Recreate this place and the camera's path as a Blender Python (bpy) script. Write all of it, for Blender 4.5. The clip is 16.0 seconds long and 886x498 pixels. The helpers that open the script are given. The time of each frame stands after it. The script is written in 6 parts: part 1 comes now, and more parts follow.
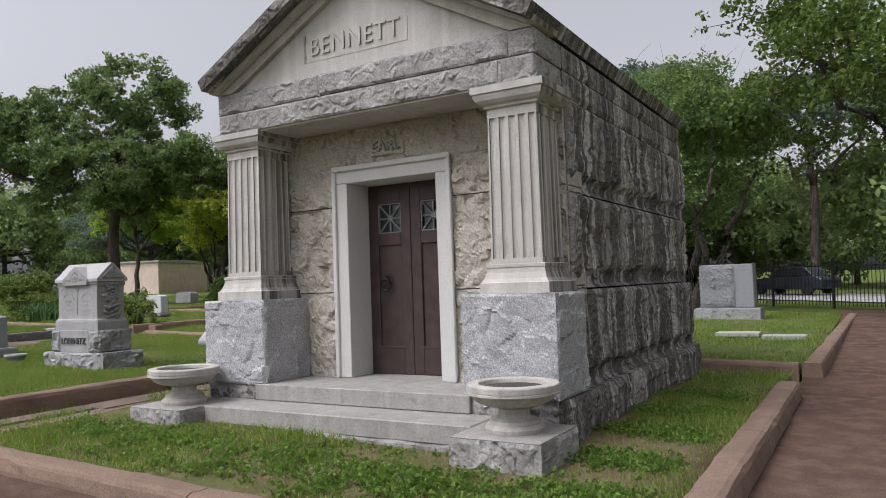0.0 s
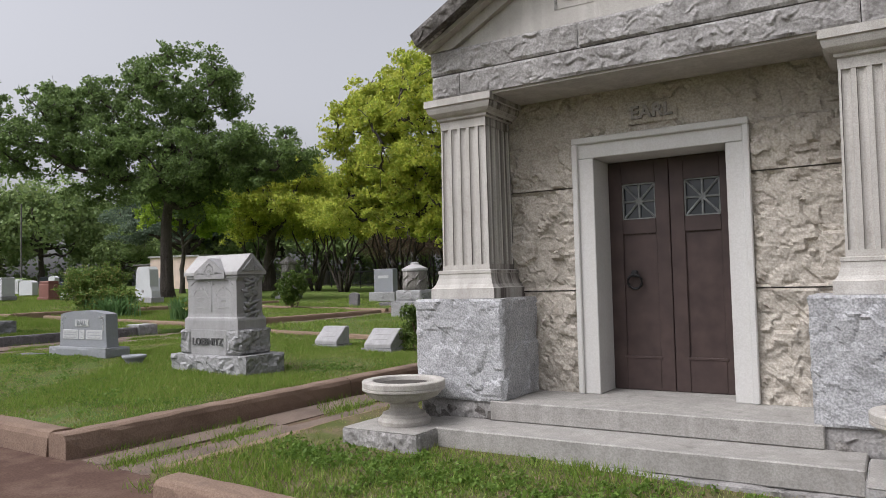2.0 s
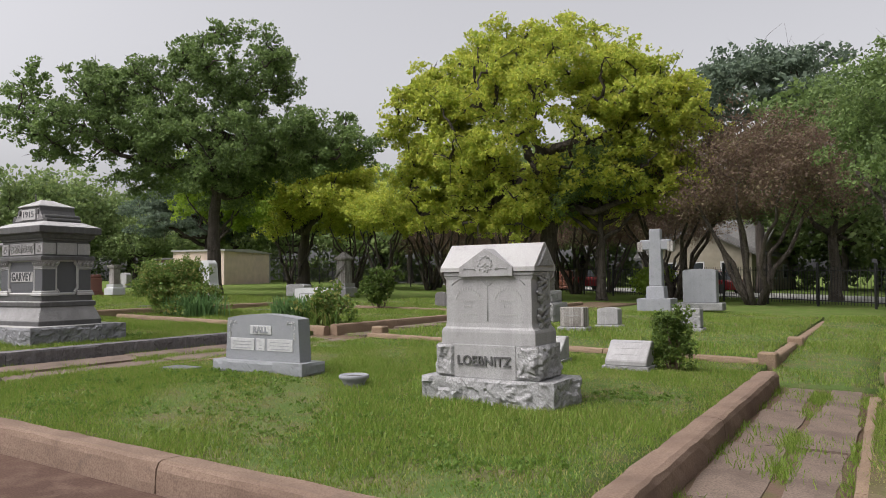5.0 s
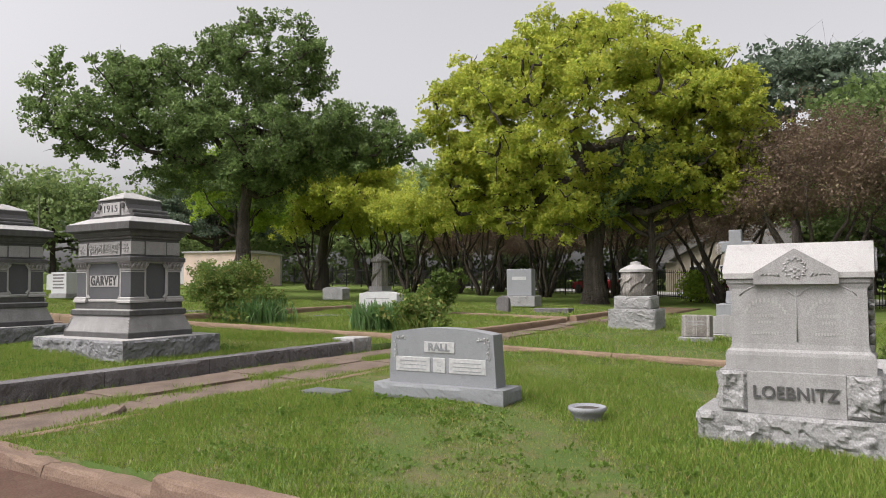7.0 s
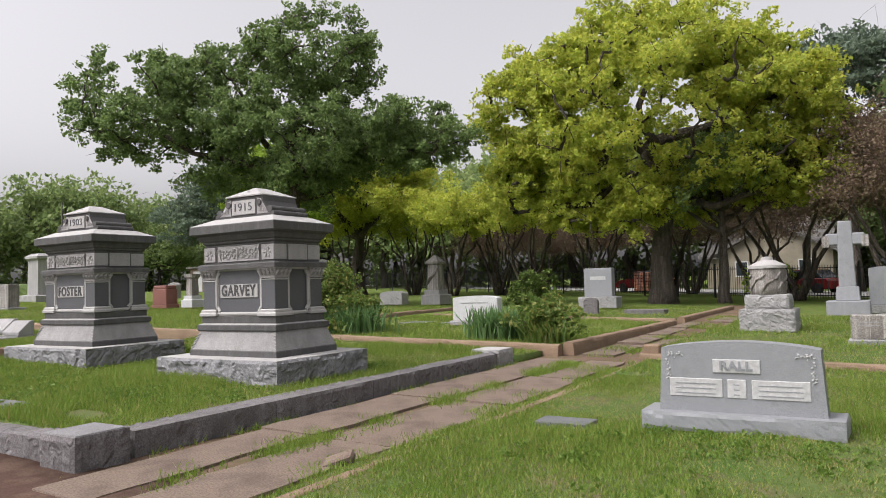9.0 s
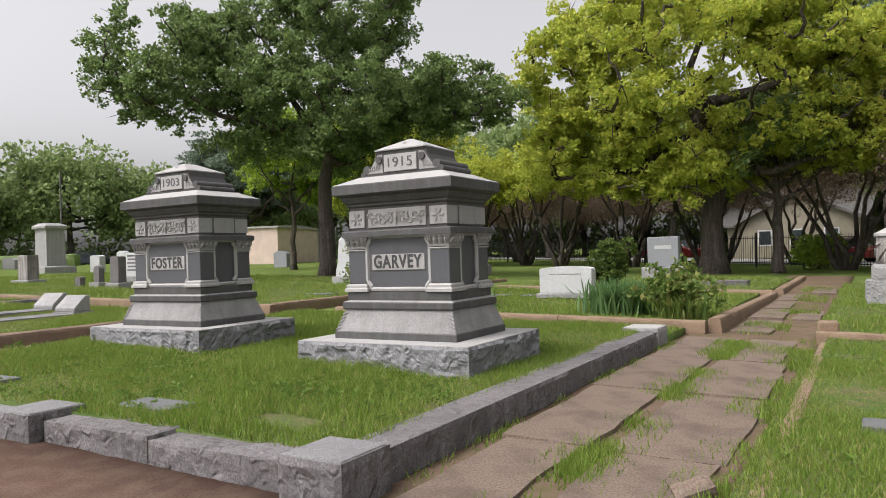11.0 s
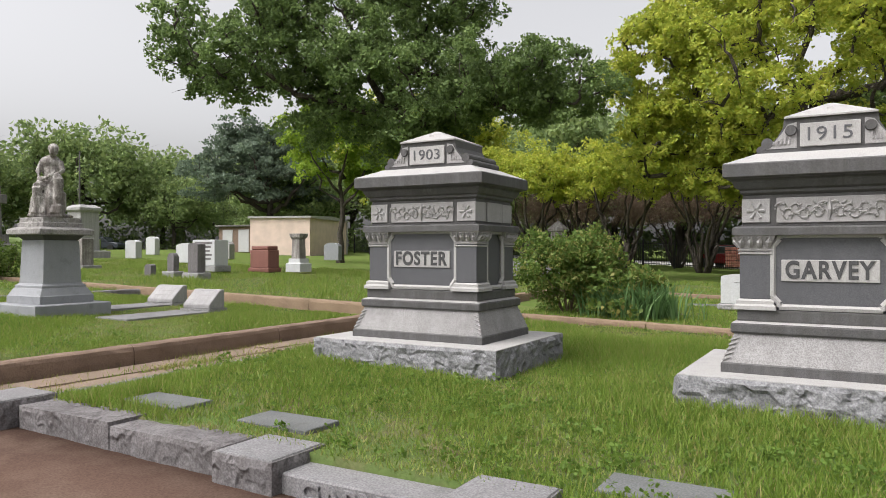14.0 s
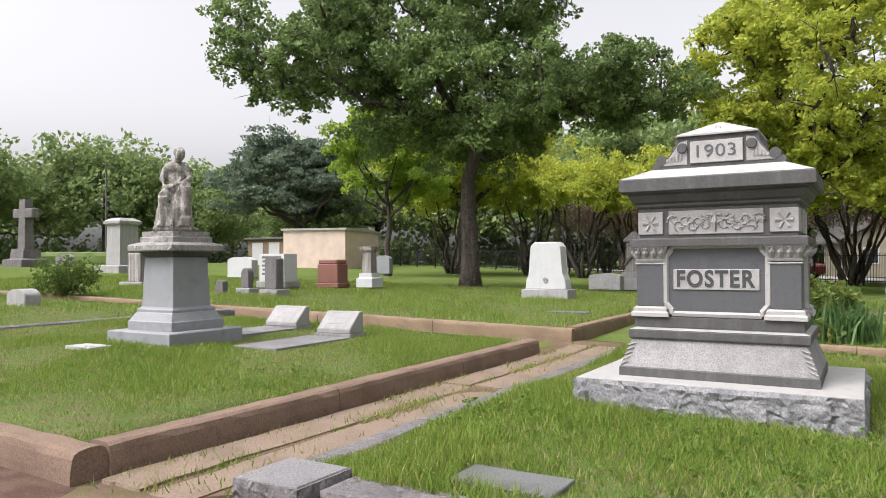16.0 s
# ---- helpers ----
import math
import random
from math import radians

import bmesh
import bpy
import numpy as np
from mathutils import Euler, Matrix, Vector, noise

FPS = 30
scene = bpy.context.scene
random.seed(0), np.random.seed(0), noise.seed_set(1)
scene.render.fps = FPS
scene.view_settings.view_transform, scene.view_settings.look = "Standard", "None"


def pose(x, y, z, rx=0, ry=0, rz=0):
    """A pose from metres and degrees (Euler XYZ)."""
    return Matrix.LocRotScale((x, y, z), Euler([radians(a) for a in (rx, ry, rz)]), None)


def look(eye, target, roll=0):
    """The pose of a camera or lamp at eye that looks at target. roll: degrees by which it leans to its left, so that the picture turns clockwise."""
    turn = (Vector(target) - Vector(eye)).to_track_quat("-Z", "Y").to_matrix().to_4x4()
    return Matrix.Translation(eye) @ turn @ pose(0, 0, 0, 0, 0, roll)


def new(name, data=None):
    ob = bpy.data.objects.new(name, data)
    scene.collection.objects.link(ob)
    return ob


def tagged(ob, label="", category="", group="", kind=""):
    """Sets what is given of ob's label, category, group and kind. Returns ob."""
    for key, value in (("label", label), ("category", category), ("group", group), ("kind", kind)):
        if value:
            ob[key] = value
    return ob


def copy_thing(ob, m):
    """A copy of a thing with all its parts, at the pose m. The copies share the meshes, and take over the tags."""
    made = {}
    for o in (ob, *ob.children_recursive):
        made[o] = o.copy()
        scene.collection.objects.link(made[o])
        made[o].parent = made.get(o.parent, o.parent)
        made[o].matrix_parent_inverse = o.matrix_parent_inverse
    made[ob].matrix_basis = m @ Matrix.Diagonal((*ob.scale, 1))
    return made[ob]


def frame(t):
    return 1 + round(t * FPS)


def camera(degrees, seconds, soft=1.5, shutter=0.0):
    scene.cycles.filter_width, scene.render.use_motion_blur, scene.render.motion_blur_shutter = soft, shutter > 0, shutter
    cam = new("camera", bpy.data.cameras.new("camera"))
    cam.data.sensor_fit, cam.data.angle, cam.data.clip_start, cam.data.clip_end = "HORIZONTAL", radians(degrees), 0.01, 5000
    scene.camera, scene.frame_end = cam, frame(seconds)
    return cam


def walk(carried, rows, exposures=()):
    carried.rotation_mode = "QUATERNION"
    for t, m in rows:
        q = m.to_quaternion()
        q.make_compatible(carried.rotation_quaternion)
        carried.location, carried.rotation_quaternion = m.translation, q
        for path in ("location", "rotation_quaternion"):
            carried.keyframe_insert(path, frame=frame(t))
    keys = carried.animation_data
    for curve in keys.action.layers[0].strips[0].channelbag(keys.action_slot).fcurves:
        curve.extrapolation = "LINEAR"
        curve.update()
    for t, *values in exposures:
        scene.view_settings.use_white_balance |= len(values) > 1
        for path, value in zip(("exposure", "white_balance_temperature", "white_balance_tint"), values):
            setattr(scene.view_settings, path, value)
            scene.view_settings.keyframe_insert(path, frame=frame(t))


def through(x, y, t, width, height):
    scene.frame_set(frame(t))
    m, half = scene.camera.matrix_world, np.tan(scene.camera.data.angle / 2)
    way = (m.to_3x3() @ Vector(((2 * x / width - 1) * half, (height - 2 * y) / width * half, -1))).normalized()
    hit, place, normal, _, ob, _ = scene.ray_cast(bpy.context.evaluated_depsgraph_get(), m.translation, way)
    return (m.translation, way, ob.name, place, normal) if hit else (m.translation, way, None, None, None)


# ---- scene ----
cam = camera(62.8, 16.0, soft=0.9)
METRES, EYE, TILT, LEAN, TURN = 22.0, 1.45, 0.0, 0.0, 30.4
ROWS = [
    (0.0, 0.0, 0.0, 0.0, 0.09, 2.75, 1.98),
    (0.5, -0.0209, 0.0127, 0.0007, 1.1, 3.07, 2.3),
    (1.0, -0.0444, 0.0278, 0.0013, 0.99, 2.71, 1.65),
    (1.5, -0.071, 0.0451, 0.002, 0.8, 2.65, 1.31),
    (2.0, -0.0967, 0.0595, 0.0024, 1.62, 2.58, 1.45),
    (2.5, -0.1229, 0.0776, 0.0034, 1.65, 2.37, 1.89),
    (3.0, -0.1504, 0.095, 0.0039, 1.83, 2.61, 1.57),
    (3.5, -0.178, 0.1128, 0.0047, 1.21, 2.61, 1.17),
    (4.0, -0.2031, 0.1294, 0.005, 0.93, 2.35, 0.56),
    (4.2, -0.2142, 0.1365, 0.0050, 1.35, 2.41, 0.86),
    (6.3, -0.3297, 0.2145, 0.0085, 0.8, 2.52, 0.45),
    (6.5, -0.3396, 0.2203, 0.0086, 0.79, 2.47, 0.56),
    (7.0, -0.3657, 0.2383, 0.0094, 0.54, 2.61, 0.57),
    (7.5, -0.3897, 0.2537, 0.01, 1.01, 2.98, 1.43),
    (8.0, -0.4169, 0.2719, 0.0111, 0.38, 3.09, 0.29),
    (8.5, -0.4446, 0.2897, 0.012, 0.89, 2.89, 0.91),
    (9.0, -0.4716, 0.306, 0.0126, 1.09, 2.77, 1.78),
    (9.2, -0.4828, 0.3130, 0.0128, 0.95, 2.68, 1.72),
    (11.3, -0.5921, 0.3831, 0.0157, -0.3, 0.22, 1.75),
    (11.5, -0.6041, 0.3902, 0.0159, -0.72, 0.34, 1.59),
    (12.0, -0.6304, 0.4065, 0.017, -0.32, 0.33, 1.25),
    (12.5, -0.6565, 0.423, 0.0176, -0.89, 0.19, 0.78),
    (13.0, -0.6833, 0.4389, 0.0184, -0.68, 0.62, 0.62),
    (13.5, -0.7096, 0.4545, 0.0188, -0.57, 0.73, 0.69),
    (14.0, -0.734, 0.4712, 0.0194, -0.49, 0.09, -0.08),
    (14.5, -0.7608, 0.4883, 0.0201, -0.83, 0.35, -0.36),
    (15.0, -0.7889, 0.5049, 0.0206, -0.72, 0.53, -0.4),
    (15.5, -0.8157, 0.5217, 0.0217, -0.26, 0.74, -0.57),
    (16.0, -0.8425, 0.5377, 0.0227, 0.0, 0.96, 0.33),
]
walk(cam, [(t, pose(0, 0, EYE, TILT, LEAN, TURN) @ pose(METRES * x, METRES * y, METRES * z, 90 + pitch, roll, yaw)) for t, x, y, z, yaw, pitch, roll in ROWS], [(0.0, 0.34, 6150, 15), (4.0, 0.43, 6350, 14), (7.0, 0.62, 6550, 14), (9.0, 0.68, 6500, 15), (12.5, 0.64, 6500, 12), (14.5, 0.80, 6500, 12), (16.0, 0.97, 6450, 14)])

# ---- light ----
world = bpy.data.worlds.new("overcast")
scene.world = world
world.use_nodes = True
wn, wl = world.node_tree.nodes, world.node_tree.links
sky = wn.new("ShaderNodeTexSky")
sky.sky_type, sky.sun_disc = "NISHITA", False
sky.sun_elevation, sky.sun_rotation = radians(56), radians(213)
sky.air_density, sky.dust_density, sky.ozone_density = 1.0, 6.0, 1.0
grey = wn.new("ShaderNodeHueSaturation")
grey.inputs["Saturation"].default_value = 0.10
wl.new(sky.outputs["Color"], grey.inputs["Color"])
wl.new(grey.outputs["Color"], wn["Background"].inputs["Color"])
wn["Background"].inputs["Strength"].default_value = 0.15
sun = new("sun", bpy.data.lights.new("sun", "SUN"))
sun.data.energy, sun.data.angle, sun.data.color = 1.15, radians(34), (1.0, 0.96, 0.90)
sun.matrix_world = look((-14, -21, 37), (0, 0, 0))

# ---- ground shape ----
SLOPE = -0.0237


def gz(x):
    """Height of the paths: the whole place rises gently to the west."""
    return SLOPE * max(-75.0, min(12.0, x))


def bumps(x, y):
    return 0.5 * np.sin(1.7 * x + 0.6 * y) + 0.5 * np.sin(0.8 * x - 2.1 * y + 1) + 0.3 * np.sin(5.1 * x + 3.7 * y) + 0.3 * np.sin(4.3 * y - 6.1 * x)


# ---- materials ----
def mat(name):
    m = bpy.data.materials.new(name)
    m.use_nodes = True
    return m, m.node_tree.nodes, m.node_tree.links, m.node_tree.nodes["Principled BSDF"]


def noise_node(n, l, scale, detail=4, stretch=None, coord="Object"):
    co = n.new("ShaderNodeTexCoord")
    t = n.new("ShaderNodeTexNoise")
    t.inputs["Scale"].default_value, t.inputs["Detail"].default_value = scale, detail
    if stretch:
        mp = n.new("ShaderNodeMapping")
        mp.inputs["Scale"].default_value = stretch
        l.new(co.outputs[coord], mp.inputs["Vector"])
        l.new(mp.outputs["Vector"], t.inputs["Vector"])
    else:
        l.new(co.outputs[coord], t.inputs["Vector"])
    return t.outputs["Fac"]


def ramp(n, l, fac, lo, hi, a=(0, 0, 0), b=(1, 1, 1)):
    r = n.new("ShaderNodeValToRGB")
    r.color_ramp.elements[0].position, r.color_ramp.elements[1].position = lo, hi
    r.color_ramp.elements[0].color, r.color_ramp.elements[1].color = (*a, 1), (*b, 1)
    l.new(fac, r.inputs["Fac"])
    return r.outputs["Color"]


def blend(n, l, fac, a, b, mode="MIX"):
    x = n.new("ShaderNodeMix")
    x.data_type, x.blend_type = "RGBA", mode
    for s, v in ((x.inputs[0], fac), (x.inputs[6], a), (x.inputs[7], b)):
        if isinstance(v, (int, float)):
            s.default_value = v
        elif isinstance(v, tuple):
            s.default_value = (*v, 1)
        else:
            l.new(v, s)
    return x.outputs[2]


def relief(n, l, p, heights, distance=0.01, strength=0.6):
    b = n.new("ShaderNodeBump")
    b.inputs["Strength"].default_value, b.inputs["Distance"].default_value = strength, distance
    l.new(heights, b.inputs["Height"])
    l.new(b.outputs["Normal"], p.inputs["Normal"])


TONE = 0.84  # one factor that darkens the base colours of every stone


def stone(name, base, dark, pale, grain=90, stain=0.45, streak=0.0, rough=0.85, grit=0.006, soil=(0.07, 0.065, 0.06), across=1.0, exposed=0.0):
    """Granite, marble or concrete: speckle, cloudy stains and, if asked, drips that run down the face."""
    m, n, l, p = mat(name)
    base, dark, pale = (tuple(v * TONE for v in c) for c in (base, dark, pale))
    fine = noise_node(n, l, grain, 3)
    cloud = noise_node(n, l, 2.3, 6)
    patch = noise_node(n, l, 9, 5)
    c = blend(n, l, ramp(n, l, fine, 0.36, 0.64), dark, pale)
    c = blend(n, l, 0.55, c, base)
    c = blend(n, l, ramp(n, l, cloud, 0.45, 0.72, b=(stain, stain, stain)), c, dark)
    c = blend(n, l, ramp(n, l, patch, 0.58, 0.75, b=(stain * 0.8,) * 3), c, soil)
    if streak:
        run = noise_node(n, l, 1.0, 6, (7 * across, 7, 0.24))
        run2 = noise_node(n, l, 1.0, 5, (12 * across, 12, 0.34))
        crust = noise_node(n, l, 34, 6)
        flecks = blend(n, l, 1.0, ramp(n, l, run, 0.36, 0.52, b=(streak,) * 3), ramp(n, l, crust, 0.40, 0.60, (1, 1, 1), (0.74, 0.74, 0.74)), "MULTIPLY")
        c = blend(n, l, flecks, c, soil)
        flecks = blend(n, l, 1.0, ramp(n, l, run2, 0.53, 0.63, b=(streak * 0.85,) * 3), ramp(n, l, crust, 0.38, 0.56, (0.25, 0.25, 0.25), (1, 1, 1)), "MULTIPLY")
        c = blend(n, l, flecks, c, pale)
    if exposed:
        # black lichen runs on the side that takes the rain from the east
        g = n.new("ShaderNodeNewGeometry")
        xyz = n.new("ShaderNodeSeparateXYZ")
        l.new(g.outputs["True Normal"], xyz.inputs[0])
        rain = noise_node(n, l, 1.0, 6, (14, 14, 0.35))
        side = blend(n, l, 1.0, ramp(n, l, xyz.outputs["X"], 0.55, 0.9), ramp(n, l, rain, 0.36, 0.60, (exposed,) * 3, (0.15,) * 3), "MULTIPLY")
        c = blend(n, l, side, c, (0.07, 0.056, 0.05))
    l.new(c, p.inputs["Base Color"])
    p.inputs["Roughness"].default_value = rough
    p.inputs["Specular IOR Level"].default_value = 0.3
    if grit >= 0.008:
        # quarry faces: sharp chipped ridges over the grain
        chip = n.new("ShaderNodeTexNoise")
        co = n.new("ShaderNodeTexCoord")
        l.new(co.outputs["Object"], chip.inputs["Vector"])
        chip.noise_type = "RIDGED_MULTIFRACTAL"
        for key, value in (("Scale", 9.0), ("Detail", 8), ("Roughness", 0.7), ("Distortion", 0.9), ("Lacunarity", 2.1)):
            chip.inputs[key].default_value = value
        both = blend(n, l, 0.35, chip.outputs["Fac"], patch)
        relief(n, l, p, both, grit * 5.0, 1.0)
    else:
        relief(n, l, p, blend(n, l, 0.5, patch, fine), grit, 0.7)
    return m


def plain(name, colour, rough=0.6, metal=0.0, vary=0.25, scale=12):
    m, n, l, p = mat(name)
    f = noise_node(n, l, scale, 5)
    lo = tuple(v * (1 - vary) for v in colour)
    hi = tuple(min(1, v * (1 + vary)) for v in colour)
    l.new(ramp(n, l, f, 0.3, 0.7, lo, hi), p.inputs["Base Color"])
    p.inputs["Roughness"].default_value, p.inputs["Metallic"].default_value = rough, metal
    relief(n, l, p, f, 0.003, 0.3)
    return m


def leafy(name, a, b, c, rough=0.55, through=0.45):
    """Leaves: each one takes its own green between a, b and c, and lets some light through."""
    m, n, l, p = mat(name)
    g = n.new("ShaderNodeNewGeometry")
    r = n.new("ShaderNodeValToRGB")
    e = r.color_ramp.elements
    e[0].color, e[1].color = (*a, 1), (*c, 1)
    e.new(0.55).color = (*b, 1)
    big = noise_node(n, l, 0.9, 4)
    mixn = n.new("ShaderNodeMath")
    mixn.operation = "MULTIPLY_ADD"
    mixn.inputs[1].default_value, mixn.inputs[2].default_value = 0.5, -0.02
    l.new(g.outputs["Random Per Island"], mixn.inputs[0])
    add = n.new("ShaderNodeMath")
    add.operation = "MULTIPLY_ADD"
    add.inputs[1].default_value = 0.55
    l.new(big, add.inputs[0])
    l.new(mixn.outputs[0], add.inputs[2])
    l.new(add.outputs[0], r.inputs["Fac"])
    l.new(r.outputs["Color"], p.inputs["Base Color"])
    p.inputs["Roughness"].default_value = rough
    p.inputs["Specular IOR Level"].default_value = 0.25
    t = n.new("ShaderNodeBsdfTranslucent")
    l.new(r.outputs["Color"], t.inputs["Color"])
    mix = n.new("ShaderNodeMixShader")
    mix.inputs[0].default_value = through
    l.new(p.outputs[0], mix.inputs[1])
    l.new(t.outputs[0], mix.inputs[2])
    l.new(mix.outputs[0], n["Material Output"].inputs["Surface"])
    return m


def earth(name, cols, scales=(0.6, 7, 60), rough=0.95, depth=0.02):
    """Ground: three colours mixed by noise at three sizes."""
    m, n, l, p = mat(name)
    f = [noise_node(n, l, s, 6) for s in scales]
    c = blend(n, l, ramp(n, l, f[0], 0.38, 0.62), cols[0], cols[1])
    c = blend(n, l, ramp(n, l, f[1], 0.45, 0.68), c, cols[2])
    c = blend(n, l, ramp(n, l, f[2], 0.3, 0.75, b=(0.5, 0.5, 0.5)), c, tuple(v * 0.45 for v in cols[1]))
    l.new(c, p.inputs["Base Color"])
    p.inputs["Roughness"].default_value = rough
    p.inputs["Specular IOR Level"].default_value = 0.0
    relief(n, l, p, blend(n, l, 0.5, f[1], f[2]), depth, 0.8)
    return m


M_WALL = stone("streaked granite", (0.28, 0.26, 0.24), (0.12, 0.11, 0.10), (0.60, 0.58, 0.54), 70, 0.4, 0.9, 0.9, 0.014, (0.05, 0.044, 0.04), 0.25)
M_FRONT = stone("sheltered rough granite", (0.50, 0.455, 0.39), (0.28, 0.25, 0.21), (0.66, 0.61, 0.53), 60, 0.35, 0, 0.9, 0.015, (0.22, 0.17, 0.12))
M_ENTAB = stone("weathered granite", (0.37, 0.355, 0.34), (0.18, 0.17, 0.165), (0.56, 0.54, 0.52), 60, 0.45, 0.25, 0.9, 0.012)
M_PED = stone("speckled grey granite", (0.42, 0.42, 0.425), (0.13, 0.13, 0.135), (0.68, 0.68, 0.685), 75, 0.25, 0, 0.85, 0.0075)
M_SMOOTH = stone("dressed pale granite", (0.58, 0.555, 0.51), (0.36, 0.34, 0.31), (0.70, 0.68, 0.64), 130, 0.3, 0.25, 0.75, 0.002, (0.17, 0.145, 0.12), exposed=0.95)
M_FRAME = stone("pale marble trim", (0.64, 0.63, 0.60), (0.54, 0.53, 0.50), (0.69, 0.68, 0.66), 80, 0.22, 0.12, 0.6, 0.001, (0.35, 0.31, 0.27))
M_STEP = stone("worn granite steps", (0.40, 0.38, 0.35), (0.22, 0.205, 0.19), (0.50, 0.48, 0.45), 90, 0.4, 0.2, 0.8, 0.003)
M_URN = stone("cast stone", (0.55, 0.52, 0.475), (0.36, 0.335, 0.30), (0.64, 0.61, 0.56), 120, 0.4, 0.3, 0.85, 0.003, (0.14, 0.125, 0.11))
M_LOEB = stone("light grey granite", (0.41, 0.40, 0.40), (0.24, 0.235, 0.236), (0.53, 0.522, 0.52), 110, 0.3, 0.2, 0.75, 0.003)
M_LOEBR = stone("rock faced grey granite", (0.33, 0.325, 0.325), (0.16, 0.16, 0.16), (0.50, 0.495, 0.49), 70, 0.4, 0, 0.85, 0.012)
M_DARK = stone("dark polished granite", (0.106, 0.107, 0.118), (0.061, 0.062, 0.069), (0.182, 0.183, 0.195), 150, 0.2, 0.1, 0.45, 0.001, (0.04, 0.04, 0.04))
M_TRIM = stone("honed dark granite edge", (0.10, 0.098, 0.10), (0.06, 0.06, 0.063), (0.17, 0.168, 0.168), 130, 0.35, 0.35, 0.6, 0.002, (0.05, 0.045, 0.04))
M_CARVE = stone("frosted carved granite", (0.42, 0.41, 0.41), (0.22, 0.214, 0.214), (0.56, 0.55, 0.55), 130, 0.3, 0.2, 0.8, 0.004, (0.16, 0.14, 0.13))
# pale granite of borders and plaques; on tops it paints in overhead light
M_TOPS = stone("pale granite and lit tops", (0.44, 0.43, 0.42), (0.29, 0.28, 0.275), (0.53, 0.52, 0.51), 130, 0.3, 0, 0.7, 0.002)
M_PIER = stone("dressed grey kerb granite", (0.23, 0.225, 0.23), (0.10, 0.098, 0.102), (0.35, 0.34, 0.345), 80, 0.5, 0, 0.85, 0.004)
M_PLINTH = stone("frosted speckled granite", (0.33, 0.32, 0.32), (0.15, 0.145, 0.147), (0.50, 0.49, 0.488), 95, 0.35, 0.15, 0.8, 0.004, (0.12, 0.11, 0.105))
M_ROCK = stone("blue grey rock face", (0.24, 0.24, 0.25), (0.10, 0.10, 0.11), (0.40, 0.40, 0.41), 70, 0.4, 0, 0.85, 0.012)
M_TURFSTONE = stone("mossy dark grave marker", (0.15, 0.155, 0.155), (0.07, 0.075, 0.07), (0.24, 0.245, 0.245), 90, 0.5, 0, 0.85, 0.004, (0.06, 0.065, 0.045))
M_RALL = stone("blue grey granite", (0.27, 0.28, 0.295), (0.16, 0.165, 0.18), (0.37, 0.38, 0.40), 170, 0.15, 0, 0.5, 0.001)
M_BLUE = stone("smooth blue grey granite", (0.31, 0.32, 0.34), (0.175, 0.18, 0.195), (0.41, 0.42, 0.44), 140, 0.3, 0.08, 0.65, 0.002)
M_WHITE = stone("white marble", (0.60, 0.61, 0.62), (0.38, 0.39, 0.395), (0.70, 0.71, 0.72), 60, 0.2, 0.12, 0.7, 0.002, (0.35, 0.33, 0.30))
M_STATUE = stone("weathered marble", (0.36, 0.335, 0.31), (0.10, 0.085, 0.08), (0.66, 0.64, 0.61), 40, 0.8, 0.6, 0.85, 0.004, (0.10, 0.085, 0.075))
M_RED = stone("red granite", (0.27, 0.115, 0.09), (0.15, 0.065, 0.055), (0.38, 0.18, 0.15), 140, 0.2, 0.1, 0.5, 0.001)
M_CURB = stone("red brown stained concrete", (0.235, 0.160, 0.118), (0.125, 0.083, 0.061), (0.31, 0.228, 0.172), 80, 0.6, 0, 0.95, 0.006, (0.10, 0.075, 0.06))
M_CURBTAN = stone("tan stained concrete", (0.27, 0.185, 0.125), (0.14, 0.095, 0.065), (0.36, 0.27, 0.19), 80, 0.45, 0, 0.95, 0.006, (0.13, 0.10, 0.075))
M_CURBGREY = stone("grey rock faced kerb", (0.185, 0.172, 0.176), (0.07, 0.066, 0.068), (0.33, 0.315, 0.32), 70, 0.5, 0.3, 0.9, 0.010, (0.08, 0.07, 0.065))
M_SLAB = stone("worn pink brown concrete", (0.19, 0.140, 0.11), (0.085, 0.062, 0.05), (0.29, 0.225, 0.18), 60, 0.85, 0, 0.95, 0.006, (0.10, 0.085, 0.055))
M_SLABTAN = stone("worn tan concrete", (0.26, 0.192, 0.142), (0.145, 0.105, 0.078), (0.34, 0.265, 0.205), 60, 0.6, 0, 0.95, 0.006, (0.17, 0.14, 0.09))
M_ROAD = earth("red brown drive", [(0.125, 0.082, 0.064), (0.095, 0.062, 0.05), (0.155, 0.108, 0.085)], (0.4, 4, 70), 0.9, 0.006)
M_SOIL = earth("bare soil", [(0.185, 0.130, 0.098), (0.145, 0.10, 0.076), (0.12, 0.11, 0.055)], (0.8, 6, 60), 0.95, 0.01)
M_LAWN = earth("lawn", [(0.075, 0.125, 0.034), (0.10, 0.135, 0.046), (0.15, 0.13, 0.075)], (0.7, 3.5, 45))
M_THIN = earth("thin weedy lawn", [(0.13, 0.105, 0.062), (0.095, 0.11, 0.04), (0.165, 0.13, 0.085)], (0.9, 5, 50))
M_FIELD = earth("mown grass", [(0.12, 0.175, 0.045), (0.095, 0.14, 0.036), (0.15, 0.165, 0.065)], (0.25, 2, 30))
M_STREET = plain("pale worn street", (0.30, 0.295, 0.285), 0.9, 0, 0.2, 3)
M_BLADE = leafy("grass blades", (0.098, 0.165, 0.022), (0.175, 0.265, 0.04), (0.31, 0.34, 0.10), 0.6, 0.4)
M_DRYBLADE = leafy("dry grass", (0.36, 0.29, 0.13), (0.28, 0.28, 0.09), (0.19, 0.25, 0.055), 0.7, 0.3)
